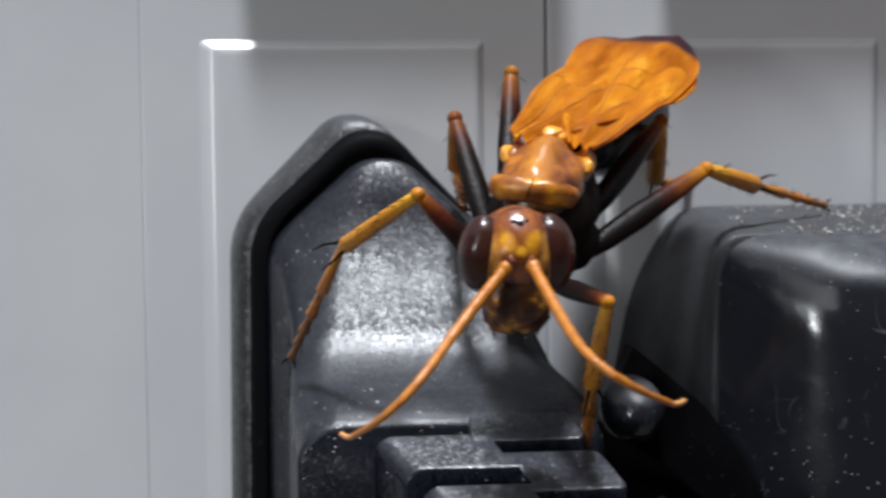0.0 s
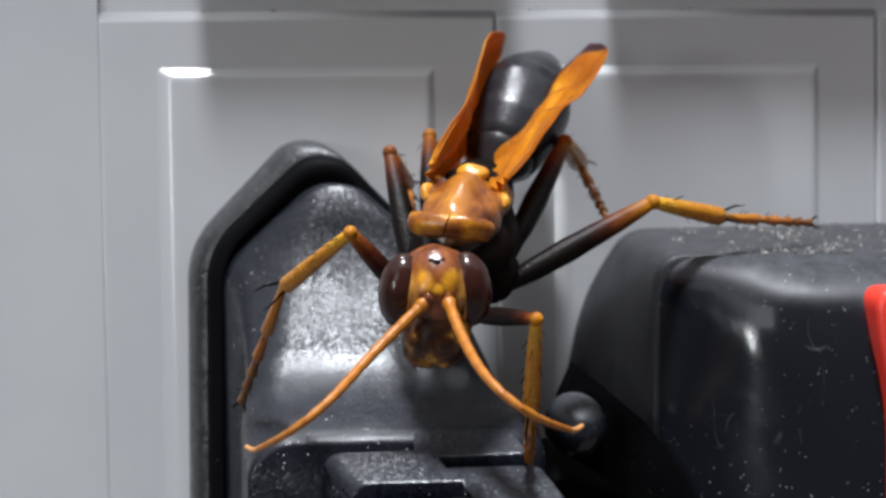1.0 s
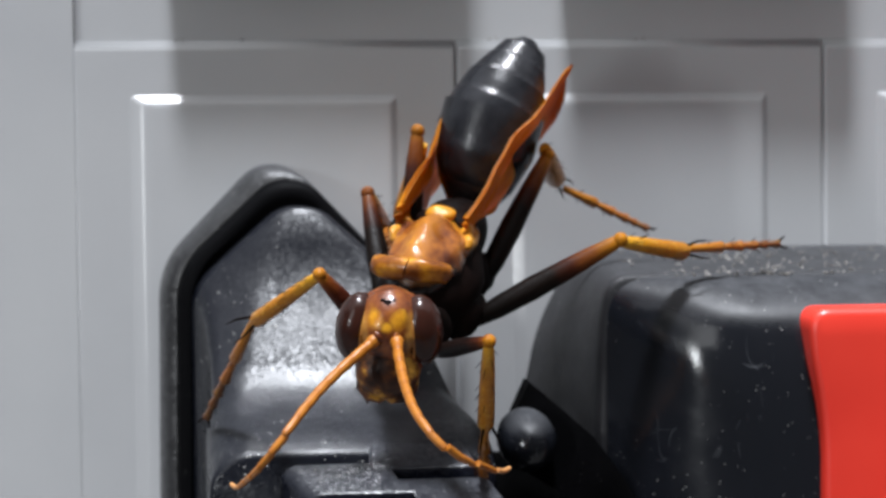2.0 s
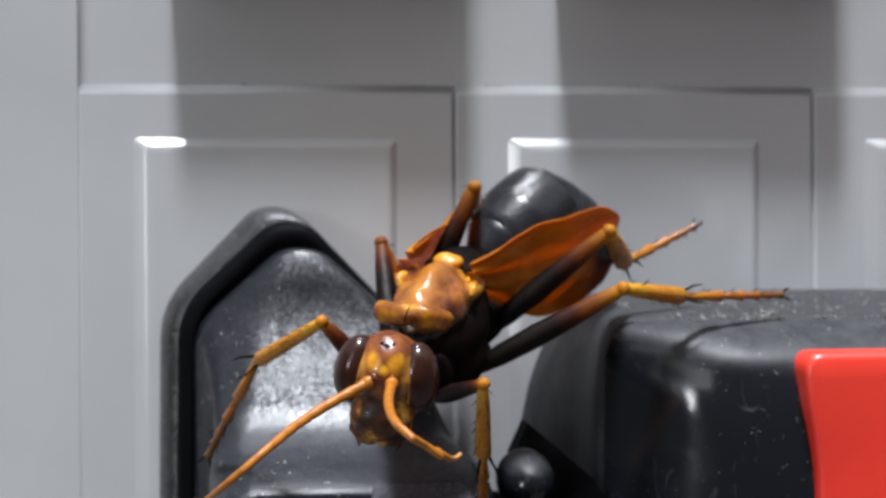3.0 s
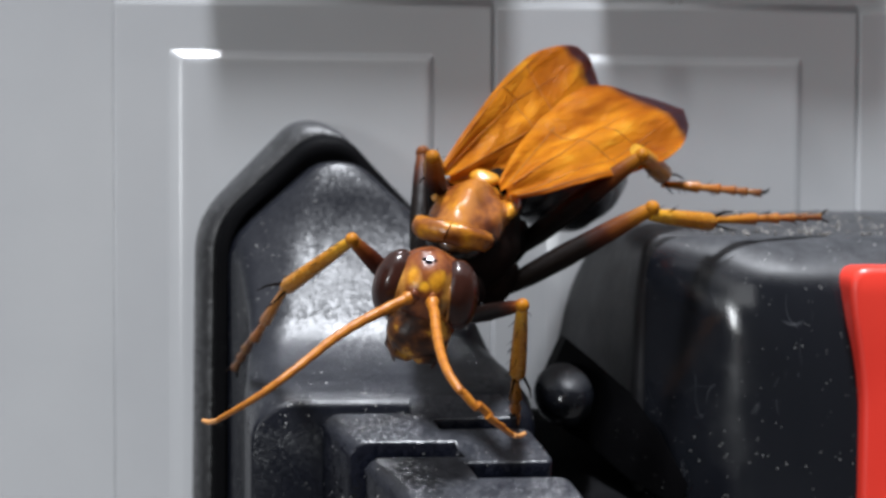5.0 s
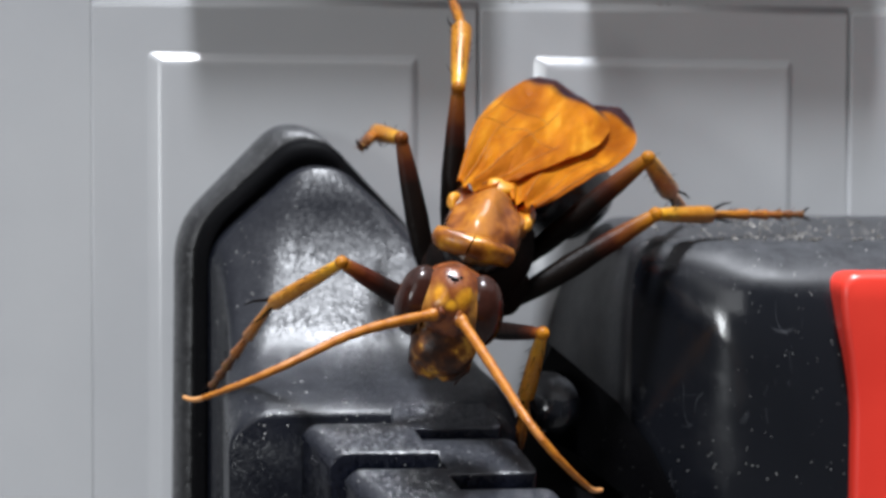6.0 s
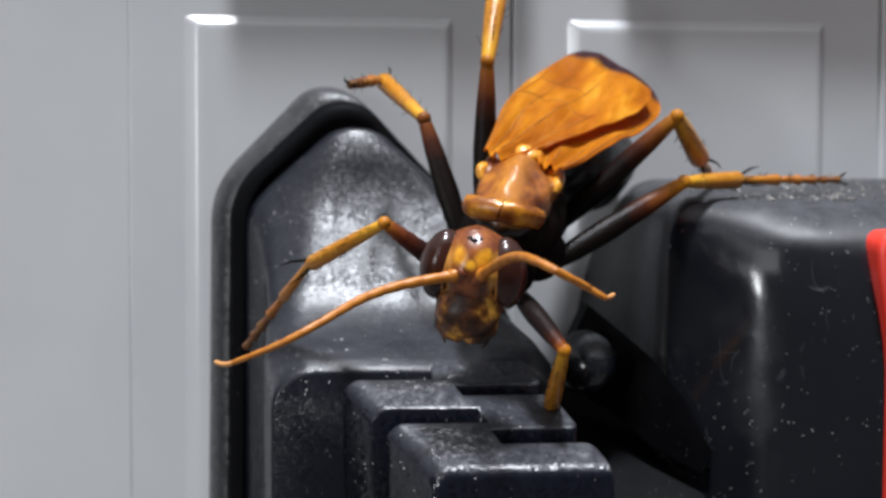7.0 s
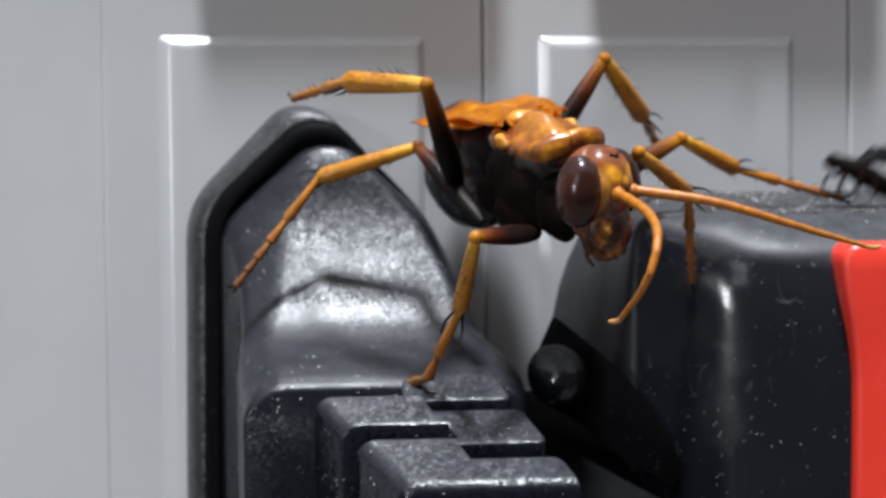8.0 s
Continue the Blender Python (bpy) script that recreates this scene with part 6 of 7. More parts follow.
    walk(P['leg_fr1'], [
        (0, at(0.520, 0.662, -0.107, 161.6, 41.7, 138.2)),
        (0.5, at(0.463, 0.711, -0.069, 159.8, 40.9, 138.6)),
        (1, at(0.446, 0.733, -0.063, 164.0, 41.3, 138.4)),
        (2.5, at(0.413, 0.742, -0.044, 155.1, 44.9, 136.6)),
        (3, at(0.418, 0.759, -0.053, 156.3, 46.1, 135.8)),
        (3.5, at(0.409, 0.748, -0.043, 157.5, 45.6, 136.1)),
        (4, at(0.429, 0.735, -0.052, 154.6, 46.3, 135.7)),
        (4.5, at(0.403, 0.767, -0.047, 156.0, 40.4, 139.4)),
        (6, at(0.593, 0.770, -0.238, 165.4, 36.4, 141.2)),
        (6.5, at(0.574, 0.677, -0.171, 156.9, 44.6, 137.5)),
        (7, at(0.571, 0.700, -0.174, 157.8, 42.1, 139.0)),
        (7.5, at(0.679, 0.597, -0.389, 164.5, 49.8, 135.2)),
        (7.7, at(0.666, 0.726, -0.597, 168.2, 37.7, 139.2)),
        (7.88, at(0.654, 0.875, -0.300, -158.2, 25.0, 142.6)),
        (8, at(0.654, 0.875, -0.300, -158.2, 25.0, 142.6))])
    walk(P['leg_fr2'], [
        (0, at(0.915, 0.555, -0.518, -171.6, 20.0, -171.2)),
        (0.5, at(0.862, 0.625, -0.480, -173.1, 18.6, -171.4)),
        (1, at(0.828, 0.608, -0.482, -172.9, 18.2, -171.4)),
        (2.5, at(0.850, 0.664, -0.417, -171.0, 27.6, -170.0)),
        (3, at(0.855, 0.660, -0.421, -173.6, 26.9, -170.1)),
        (3.5, at(0.838, 0.642, -0.418, -169.8, 25.6, -170.3)),
        (4, at(0.874, 0.648, -0.414, -161.5, 28.7, -169.4)),
        (4.5, at(0.817, 0.724, -0.451, -163.3, 25.9, -170.4)),
        (6, at(0.944, 0.675, -0.689, -169.9, 20.5, -171.8)),
        (6.5, at(1.004, 0.592, -0.551, -175.4, 30.1, -170.5)),
        (7, at(0.987, 0.630, -0.572, -168.8, 27.0, -170.9)),
        (7.5, at(1.091, 0.405, -0.750, -171.1, 40.7, -168.0)),
        (7.7, at(1.006, 0.589, -1.046, -174.5, 41.0, -168.0)),
        (7.88, at(0.706, 0.566, -0.787, -152.8, 19.0, -172.8)),
        (8, at(0.706, 0.566, -0.787, -152.8, 19.0, -172.8))])
    walk(P['leg_fr3'], [
        (0, at(1.086, 0.511, -0.964, -171.6, 20.0, -171.2)),
        (0.5, at(1.021, 0.591, -0.932, -173.1, 18.6, -171.4)),
        (1, at(0.984, 0.572, -0.934, -172.9, 18.2, -171.4)),
        (2.5, at(1.079, 0.628, -0.837, -171.0, 27.6, -170.0)),
        (3, at(1.077, 0.644, -0.846, -173.6, 26.9, -170.1)),
        (3.5, at(1.054, 0.593, -0.844, -169.8, 25.6, -170.3)),
        (4, at(1.117, 0.539, -0.813, -161.5, 28.7, -169.4)),
        (4.5, at(1.038, 0.621, -0.865, -163.3, 25.9, -170.4)),
        (6, at(1.120, 0.615, -1.132, -169.9, 20.5, -171.8)),
        (6.5, at(1.247, 0.594, -0.965, -175.4, 30.1, -170.5)),
        (7, at(1.213, 0.572, -0.992, -168.8, 27.0, -170.9)),
        (7.5, at(1.409, 0.397, -1.110, -171.1, 40.7, -168.0)),
        (7.7, at(1.322, 0.609, -1.407, -174.5, 41.0, -168.0)),
        (7.88, at(0.871, 0.365, -1.191, -113.1, 26.4, -164.1)),
        (8, at(0.871, 0.365, -1.191, -113.1, 26.4, -164.1))])
    walk(P['leg_fl0'], [
        (0, at(-0.140, 0.600, -0.500, 69.7, -5.0, -142.7)),
        (0.5, at(-0.140, 0.600, -0.500, 69.0, -2.5, -136.1)),
        (1, at(-0.140, 0.600, -0.500, 65.9, -2.0, -134.9)),
        (2.5, at(-0.140, 0.600, -0.500, 55.4, 0.8, -130.0)),
        (3, at(-0.140, 0.600, -0.500, 54.9, 0.4, -130.6)),
        (3.5, at(-0.140, 0.600, -0.500, 52.6, 0.6, -130.3)),
        (4, at(-0.140, 0.600, -0.500, 54.5, -1.5, -133.1)),
        (4.5, at(-0.140, 0.600, -0.500, 52.3, 0.5, -130.4)),
        (6, at(-0.140, 0.600, -0.500, 55.5, -1.3, -132.9)),
        (6.5, at(-0.140, 0.600, -0.500, 77.1, -5.1, -141.5)),
        (7, at(-0.140, 0.600, -0.500, 86.0, -5.6, -144.6)),
        (7.5, at(-0.140, 0.600, -0.500, 60.2, -6.7, -148.2)),
        (7.7, at(-0.140, 0.600, -0.500, 40.2, 12.1, -126.0)),
        (7.88, at(-0.041, 0.530, -0.515, 41.9, -4.2, -135.0)),
        (8, at(-0.041, 0.530, -0.515, 41.9, -4.2, -135.0))])
    walk(P['leg_fl1'], [
        (0, at(-0.439, 1.021, -0.310, -168.1, -3.3, -144.5)),
        (0.5, at(-0.490, 0.976, -0.303, -174.7, -2.2, -144.3)),
        (1, at(-0.490, 0.960, -0.275, -175.5, -2.7, -144.4)),
        (2.5, at(-0.489, 0.888, -0.188, -169.3, -1.8, -144.2)),
        (3, at(-0.483, 0.891, -0.184, -164.8, -4.8, -144.9)),
        (3.5, at(-0.476, 0.879, -0.166, -166.5, -3.4, -144.6)),
        (4, at(-0.462, 0.912, -0.181, -167.4, -2.4, -144.3)),
        (4.5, at(-0.474, 0.880, -0.164, -167.6, -7.6, -145.5)),
        (6, at(-0.467, 0.914, -0.188, -165.0, -9.7, -146.0)),
        (6.5, at(-0.465, 1.027, -0.378, -164.4, -3.4, -144.3)),
        (7, at(-0.455, 1.049, -0.462, -159.2, -8.8, -146.1)),
        (7.5, at(-0.365, 1.022, -0.229, -172.3, 0.9, -143.6)),
        (7.7, at(-0.479, 0.737, -0.089, -173.3, -43.4, -149.4)),
        (7.88, at(-0.280, 0.810, -0.107, -178.3, -49.4, -150.2)),
        (8, at(-0.280, 0.810, -0.107, -178.3, -49.4, -150.2))])
    walk(P['leg_fl2'], [
        (0, at(-0.398, 0.908, -0.857, -166.5, -27.0, -114.8)),
        (0.5, at(-0.477, 0.922, -0.861, -160.4, -29.7, -115.7)),
        (1, at(-0.486, 0.909, -0.833, -164.8, -27.7, -115.0)),
        (2.5, at(-0.443, 0.793, -0.738, -163.0, -19.2, -112.4)),
        (3, at(-0.436, 0.744, -0.722, -161.9, -22.1, -113.3)),
        (3.5, at(-0.426, 0.754, -0.709, -165.4, -18.8, -112.3)),
        (4, at(-0.409, 0.800, -0.727, -157.9, -28.8, -115.9)),
        (4.5, at(-0.465, 0.740, -0.706, -162.3, -26.4, -114.9)),
        (6, at(-0.461, 0.743, -0.722, -171.0, -26.1, -114.9)),
        (6.5, at(-0.403, 0.886, -0.916, -162.8, -29.9, -115.9)),
        (7, at(-0.411, 0.840, -0.979, -167.9, -25.6, -114.6)),
        (7.5, at(-0.314, 0.967, -0.784, -160.9, -31.9, -116.6)),
        (7.7, at(-0.775, 0.487, -0.493, 140.8, -42.4, -114.3)),
        (7.88, at(-0.641, 0.585, -0.471, -176.2, -16.0, -120.6)),
        (8, at(-0.641, 0.585, -0.471, -176.2, -16.0, -120.6))])
    walk(P['leg_ml0'], [
        (0, at(-0.250, 0.200, -0.520, 72.7, -37.9, -24.9)),
        (0.5, at(-0.250, 0.200, -0.520, 66.7, -38.4, -26.9)),
        (1, at(-0.250, 0.200, -0.520, 61.2, -41.2, -34.2)),
        (2.5, at(-0.250, 0.200, -0.520, 52.0, -42.3, -36.5)),
        (3, at(-0.250, 0.200, -0.520, 52.1, -41.8, -35.7)),
        (3.5, at(-0.250, 0.200, -0.520, 52.5, -42.5, -36.9)),
        (4, at(-0.250, 0.200, -0.520, 54.0, -44.6, -40.6)),
        (4.5, at(-0.250, 0.200, -0.520, 49.1, -41.7, -35.7)),
        (6, at(-0.250, 0.200, -0.520, 52.0, -34.6, -24.8)),
        (6.5, at(-0.250, 0.200, -0.520, 68.0, -36.2, -28.2)),
        (7, at(-0.250, 0.200, -0.520, 64.7, -36.4, -28.6)),
        (7.5, at(-0.250, 0.200, -0.520, 73.3, -38.0, -33.9)),
        (7.7, at(-0.250, 0.200, -0.520, 78.0, -36.5, -26.8)),
        (7.88, at(-0.095, 0.118, -0.528, 73.6, -53.1, -65.4)),
        (8, at(-0.095, 0.118, -0.528, 73.6, -53.1, -65.4))])
    walk(P['leg_ml1'], [
        (0, at(-0.750, -0.494, -0.313, 127.3, -42.7, -65.4)),
        (0.5, at(-0.808, -0.423, -0.247, 129.3, -41.0, -68.2)),
        (1, at(-0.915, -0.280, -0.201, 117.2, -39.7, -70.8)),
        (2.5, at(-0.956, -0.141, -0.120, 123.1, -43.2, -62.8)),
        (3, at(-0.948, -0.154, -0.117, 123.7, -44.2, -60.7)),
        (3.5, at(-0.959, -0.140, -0.125, 125.1, -40.9, -67.2)),
        (4, at(-0.989, -0.104, -0.152, 124.1, -42.6, -63.9)),
        (4.5, at(-0.949, -0.117, -0.090, 119.8, -42.7, -63.8)),
        (6, at(-0.820, -0.301, -0.075, 109.2, -46.4, -52.4)),
        (6.5, at(-0.807, -0.427, -0.254, 109.9, -45.9, -54.5)),
        (7, at(-0.827, -0.392, -0.218, 111.2, -46.1, -53.8)),
        (7.5, at(-0.849, -0.413, -0.321, 119.3, -40.0, -71.4)),
        (7.7, at(-0.736, -0.519, -0.372, 120.6, -35.4, -81.2)),
        (7.88, at(-0.945, -0.052, -0.379, 132.2, -25.6, -98.3)),
        (8, at(-0.945, -0.052, -0.379, 132.2, -25.6, -98.3))])
    walk(P['leg_ml2'], [
        (0, at(-1.026, -0.846, -0.536, 124.9, -42.6, -66.0)),
        (0.5, at(-1.091, -0.760, -0.486, 119.6, -43.6, -63.8)),
        (1, at(-1.287, -0.564, -0.377, 111.5, -43.7, -63.5)),
        (2.5, at(-1.243, -0.499, -0.319, 106.3, -45.1, -58.0)),
        (3, at(-1.216, -0.526, -0.316, 106.7, -44.6, -60.5)),
        (3.5, at(-1.263, -0.472, -0.342, 107.7, -43.4, -65.7)),
        (4, at(-1.277, -0.457, -0.358, 102.9, -43.7, -64.0)),
        (4.5, at(-1.264, -0.460, -0.273, 94.7, -44.1, -60.5)),
        (6, at(-1.122, -0.683, -0.188, 98.8, -44.6, -55.6)),
        (6.5, at(-1.119, -0.800, -0.373, 93.9, -43.8, -65.1)),
        (7, at(-1.126, -0.772, -0.343, 99.3, -44.0, -62.8)),
        (7.5, at(-1.212, -0.701, -0.509, 102.5, -42.1, -76.4)),
        (7.7, at(-1.138, -0.730, -0.580, 90.2, -40.8, -91.9)),
        (7.88, at(-1.333, -0.142, -0.682, 119.9, -33.1, -124.9)),
        (8, at(-1.333, -0.142, -0.682, 119.9, -33.1, -124.9))])
    walk(P['leg_hl0'], [
        (0, at(-0.220, -0.100, -0.450, 74.1, -31.2, -8.8)),
        (0.5, at(-0.220, -0.100, -0.450, 33.5, -38.9, -21.6)),
        (1, at(-0.220, -0.100, -0.450, 68.7, -24.9, -1.5)),
        (2.5, at(-0.220, -0.100, -0.450, 38.4, -24.4, -0.7)),
        (3, at(-0.220, -0.100, -0.450, 37.4, -41.4, -16.3)),
        (3.5, at(-0.220, -0.100, -0.450, 36.7, -41.4, -16.2)),
        (3.7, at(-0.220, -0.100, -0.450, 36.7, -41.4, -16.2)),
        (4, at(-0.220, -0.100, -0.450, 88.3, -41.6, -16.9)),
        (4.5, at(-0.220, -0.100, -0.450, 59.7, -41.9, -18.0)),
        (6, at(-0.220, -0.100, -0.450, 27.5, -34.0, -8.5)),
        (6.5, at(-0.220, -0.100, -0.450, 28.3, -36.8, -10.4)),
        (7, at(-0.220, -0.100, -0.450, 28.1, -36.2, -10.0)),
        (7.5, at(-0.220, -0.100, -0.450, 50.0, -36.3, -10.0)),
        (7.7, at(-0.220, -0.100, -0.450, 58.7, -28.1, 3.4)),
        (7.88, at(-0.038, -0.172, -0.437, 13.0, -50.4, 0.7)),
        (8, at(-0.038, -0.172, -0.437, 13.0, -50.4, 0.7))])
    walk(P['leg_hl1'], [
        (0, at(-0.464, -0.890, -0.251, -155.2, -13.2, -150.6)),
        (0.25, at(-0.635, -0.631, -0.075, 142.8, -0.4, -134.1)),
        (0.5, at(-0.807, -0.372, 0.102, -177.4, -38.6, -121.7)),
        (1, at(-0.371, -0.888, -0.170, -156.6, -50.1, -125.4)),
        (2.5, at(-0.502, -0.624, 0.157, -159.5, -38.3, -118.8)),
        (3, at(-0.793, -0.471, 0.057, -160.0, -41.6, -120.4)),
        (3.5, at(-0.795, -0.462, 0.061, -167.4, -38.4, -119.2)),
        (3.7, at(-0.795, -0.462, 0.061, -167.4, -38.4, -119.2)),
        (4, at(-0.482, -0.908, -0.432, -147.4, -33.7, -116.8)),
        (4.5, at(-0.720, -0.709, -0.130, -158.5, -53.1, -130.3)),
        (6, at(-0.695, -0.425, 0.176, -169.7, -47.5, -127.8)),
        (6.5, at(-0.734, -0.415, 0.149, -171.8, -41.0, -126.3)),
        (7, at(-0.726, -0.418, 0.155, -173.5, -41.0, -126.3)),
        (7.5, at(-0.651, -0.685, -0.010, 168.8, -31.1, -126.8)),
        (7.7, at(-0.384, -0.838, -0.061, 164.0, -37.0, -125.1)),
        (7.88, at(-0.674, -0.370, 0.090, 164.9, -32.1, -124.3)),
        (8, at(-0.674, -0.370, 0.090, 164.9, -32.1, -124.3))])
    walk(P['leg_hl2'], [
        (0, at(-0.450, -1.147, -0.737, 120.9, -31.8, -41.4)),
        (0.5, at(-0.966, -0.676, -0.328, 133.7, -31.1, -39.5)),
        (0.67, at(-0.783, -0.894, -0.383, 145.1, 0.8, -66.9)),
        (0.83, at(-0.600, -1.112, -0.438, 140.7, 34.1, -92.6)),
        (1, at(-0.417, -1.330, -0.494, 105.9, 58.7, -143.0)),
        (1.5, at(-0.440, -1.219, -0.412, 124.1, 43.0, -93.1)),
        (2, at(-0.464, -1.108, -0.329, 121.8, 23.8, -58.8)),
        (2.5, at(-0.488, -0.997, -0.247, 109.2, 8.7, -26.8)),
        (3, at(-0.805, -0.862, -0.330, 85.3, 9.5, -33.2)),
        (3.5, at(-0.853, -0.812, -0.359, 102.1, 8.7, -20.1)),
        (3.7, at(-0.853, -0.812, -0.359, 102.1, 8.7, -20.1)),
        (3.85, at(-0.593, -1.042, -0.588, 77.8, 8.6, -93.6)),
        (4, at(-0.333, -1.271, -0.817, 70.3, -14.3, -163.0)),
        (4.5, at(-0.830, -1.151, -0.438, 56.2, -3.3, -141.2)),
        (5, at(-0.841, -1.034, -0.355, 77.3, 14.6, -101.4)),
        (5.5, at(-0.851, -0.917, -0.273, 105.6, 13.5, -56.7)),
        (6, at(-0.861, -0.800, -0.190, 125.2, -5.9, -17.7)),
        (6.5, at(-0.883, -0.749, -0.262, 127.1, -7.4, -15.6)),
        (7, at(-0.888, -0.744, -0.258, 128.0, -7.6, -15.4)),
        (7.5, at(-0.904, -0.844, -0.472, 119.1, -7.1, -16.1)),
        (7.7, at(-0.691, -1.011, -0.483, 146.3, -0.9, -22.8)),
        (7.88, at(-0.951, -0.524, -0.360, 127.9, 6.2, -30.1)),
        (8, at(-0.951, -0.524, -0.360, 127.9, 6.2, -30.1))])
    walk(P['leg_mr0'], [
        (0, at(0.250, 0.200, -0.520, 58.8, -0.5, 31.4)),
        (0.5, at(0.250, 0.200, -0.520, 51.1, -1.9, 29.3)),
        (1, at(0.250, 0.200, -0.520, 54.6, -3.0, 28.0)),
        (2.5, at(0.250, 0.200, -0.520, 55.8, -2.9, 28.0)),
        (3, at(0.250, 0.200, -0.520, 58.8, -3.3, 27.5)),
        (3.5, at(0.250, 0.200, -0.520, 60.7, -4.5, 25.4)),
        (4, at(0.250, 0.200, -0.520, 58.7, -6.1, 22.5)),
        (4.5, at(0.250, 0.200, -0.520, 59.2, -5.9, 22.9)),
        (5.6, at(0.250, 0.200, -0.520, 59.2, -5.9, 22.9)),
        (6, at(0.250, 0.200, -0.520, 35.0, 8.8, 38.6)),
        (6.5, at(0.250, 0.200, -0.520, 33.1, 12.0, 40.8)),
        (7, at(0.250, 0.200, -0.520, 44.1, 7.6, 37.2)),
        (7.5, at(0.250, 0.200, -0.520, 77.0, 1.0, 25.7)),
        (7.7, at(0.250, 0.200, -0.520, 92.9, 1.6, 31.5)),
        (7.88, at(0.395, 0.185, -0.455, 67.6, -10.6, 11.2)),
        (8, at(0.395, 0.185, -0.455, 67.6, -10.6, 11.2))])
    walk(P['leg_mr1'], [
        (0, at(0.568, -0.328, -0.147, -173.8, -37.5, -92.4)),
        (0.5, at(0.511, -0.296, -0.068, -176.7, -40.0, -92.7)),
        (1, at(0.506, -0.329, -0.104, -177.5, -48.0, -93.2)),
        (2.5, at(0.511, -0.335, -0.116, -171.2, -43.2, -92.5)),
        (3, at(0.516, -0.356, -0.148, -168.1, -45.5, -93.1)),
        (3.5, at(0.494, -0.379, -0.169, -169.1, -46.0, -93.3)),
        (4, at(0.449, -0.383, -0.148, -168.0, -44.9, -93.0)),
        (4.5, at(0.455, -0.384, -0.153, -171.7, -45.8, -93.2)),
        (5.6, at(0.455, -0.384, -0.153, -171.7, -45.8, -93.2)),
        (6, at(0.578, -0.066, 0.063, -147.8, -56.9, -99.7)),
        (6.5, at(0.602, -0.016, 0.070, -121.8, -64.8, -116.0)),
        (7, at(0.607, -0.158, -0.007, -102.2, -67.1, -129.9)),
        (7.5, at(0.556, -0.431, -0.358, -96.6, -64.7, -95.7)),
        (7.7, at(0.625, -0.414, -0.556, -116.7, -55.6, -39.3)),
        (7.88, at(0.476, -0.478, -0.185, -127.0, -72.6, -77.3)),
        (8, at(0.476, -0.478, -0.185, -127.0, -72.6, -77.3))])
    walk(P['leg_mr2'], [
        (0, at(0.617, -0.693, -0.621, 78.3, 18.2, -168.9)),
        (0.5, at(0.528, -0.682, -0.527, 79.8, 18.6, -166.7)),
        (1, at(0.508, -0.775, -0.505, 77.6, 18.2, -169.0)),
        (2.5, at(0.585, -0.745, -0.548, 70.9, 19.5, -164.3)),
        (3, at(0.616, -0.782, -0.559, 70.8, 19.7, -163.5)),
        (3.5, at(0.583, -0.809, -0.578, 69.7, 19.0, -165.7)),
        (4, at(0.552, -0.804, -0.563, 72.2, 19.0, -165.6)),
        (4.5, at(0.518, -0.814, -0.567, 70.5, 18.6, -166.9)),
        (5.6, at(0.518, -0.814, -0.567, 70.5, 18.6, -166.9)),
        (6, at(0.822, -0.539, -0.214, 66.6, 14.2, -178.7)),
        (6.5, at(0.936, -0.496, -0.064, 70.3, 15.0, -176.4)),
        (7, at(0.981, -0.624, -0.056, 66.7, 12.3, 176.5)),
        (7.25, at(1.062, -0.588, -0.222, 91.7, 3.0, 130.3)),
        (7.5, at(1.143, -0.553, -0.388, 115.8, 14.8, 84.5)),
        (7.7, at(1.136, -0.139, -0.708, 139.5, -18.4, 125.2)),
        (7.88, at(1.017, -0.710, -0.293, 128.9, 12.4, 108.4)),
        (8, at(1.017, -0.710, -0.293, 128.9, 12.4, 108.4))])
    walk(P['leg_hr0'], [
        (0, at(0.220, -0.100, -0.450, 58.3, -11.7, 19.0)),
        (0.5, at(0.220, -0.100, -0.450, 63.6, -21.9, 0.1)),
        (1, at(0.220, -0.100, -0.450, 71.4, -14.7, 18.3)),
        (2.5, at(0.220, -0.100, -0.450, 22.7, -12.2, 21.0)),
        (3, at(0.220, -0.100, -0.450, 23.0, -25.8, 15.0)),
        (3.5, at(0.220, -0.100, -0.450, 23.1, -22.7, 16.4)),
        (4, at(0.220, -0.100, -0.450, -27.6, -2.7, 15.6)),
        (4.5, at(0.220, -0.100, -0.450, -32.4, 5.3, 11.0)),
        (5.6, at(0.220, -0.100, -0.450, -32.4, 5.3, 11.0)),
        (6, at(0.220, -0.100, -0.450, 26.3, 8.7, 10.8)),
        (6.5, at(0.220, -0.100, -0.450, 23.8, 11.7, 12.2)),
        (7, at(0.220, -0.100, -0.450, 24.7, 5.2, 9.3)),
        (7.5, at(0.220, -0.100, -0.450, -6.9, 20.7, 11.7)),
        (7.7, at(0.220, -0.100, -0.450, -24.6, 32.8, 7.9)),
        (7.88, at(0.394, -0.113, -0.373, -19.9, 20.9, 15.1)),
        (8, at(0.394, -0.113, -0.373, -19.9, 20.9, 15.1))])
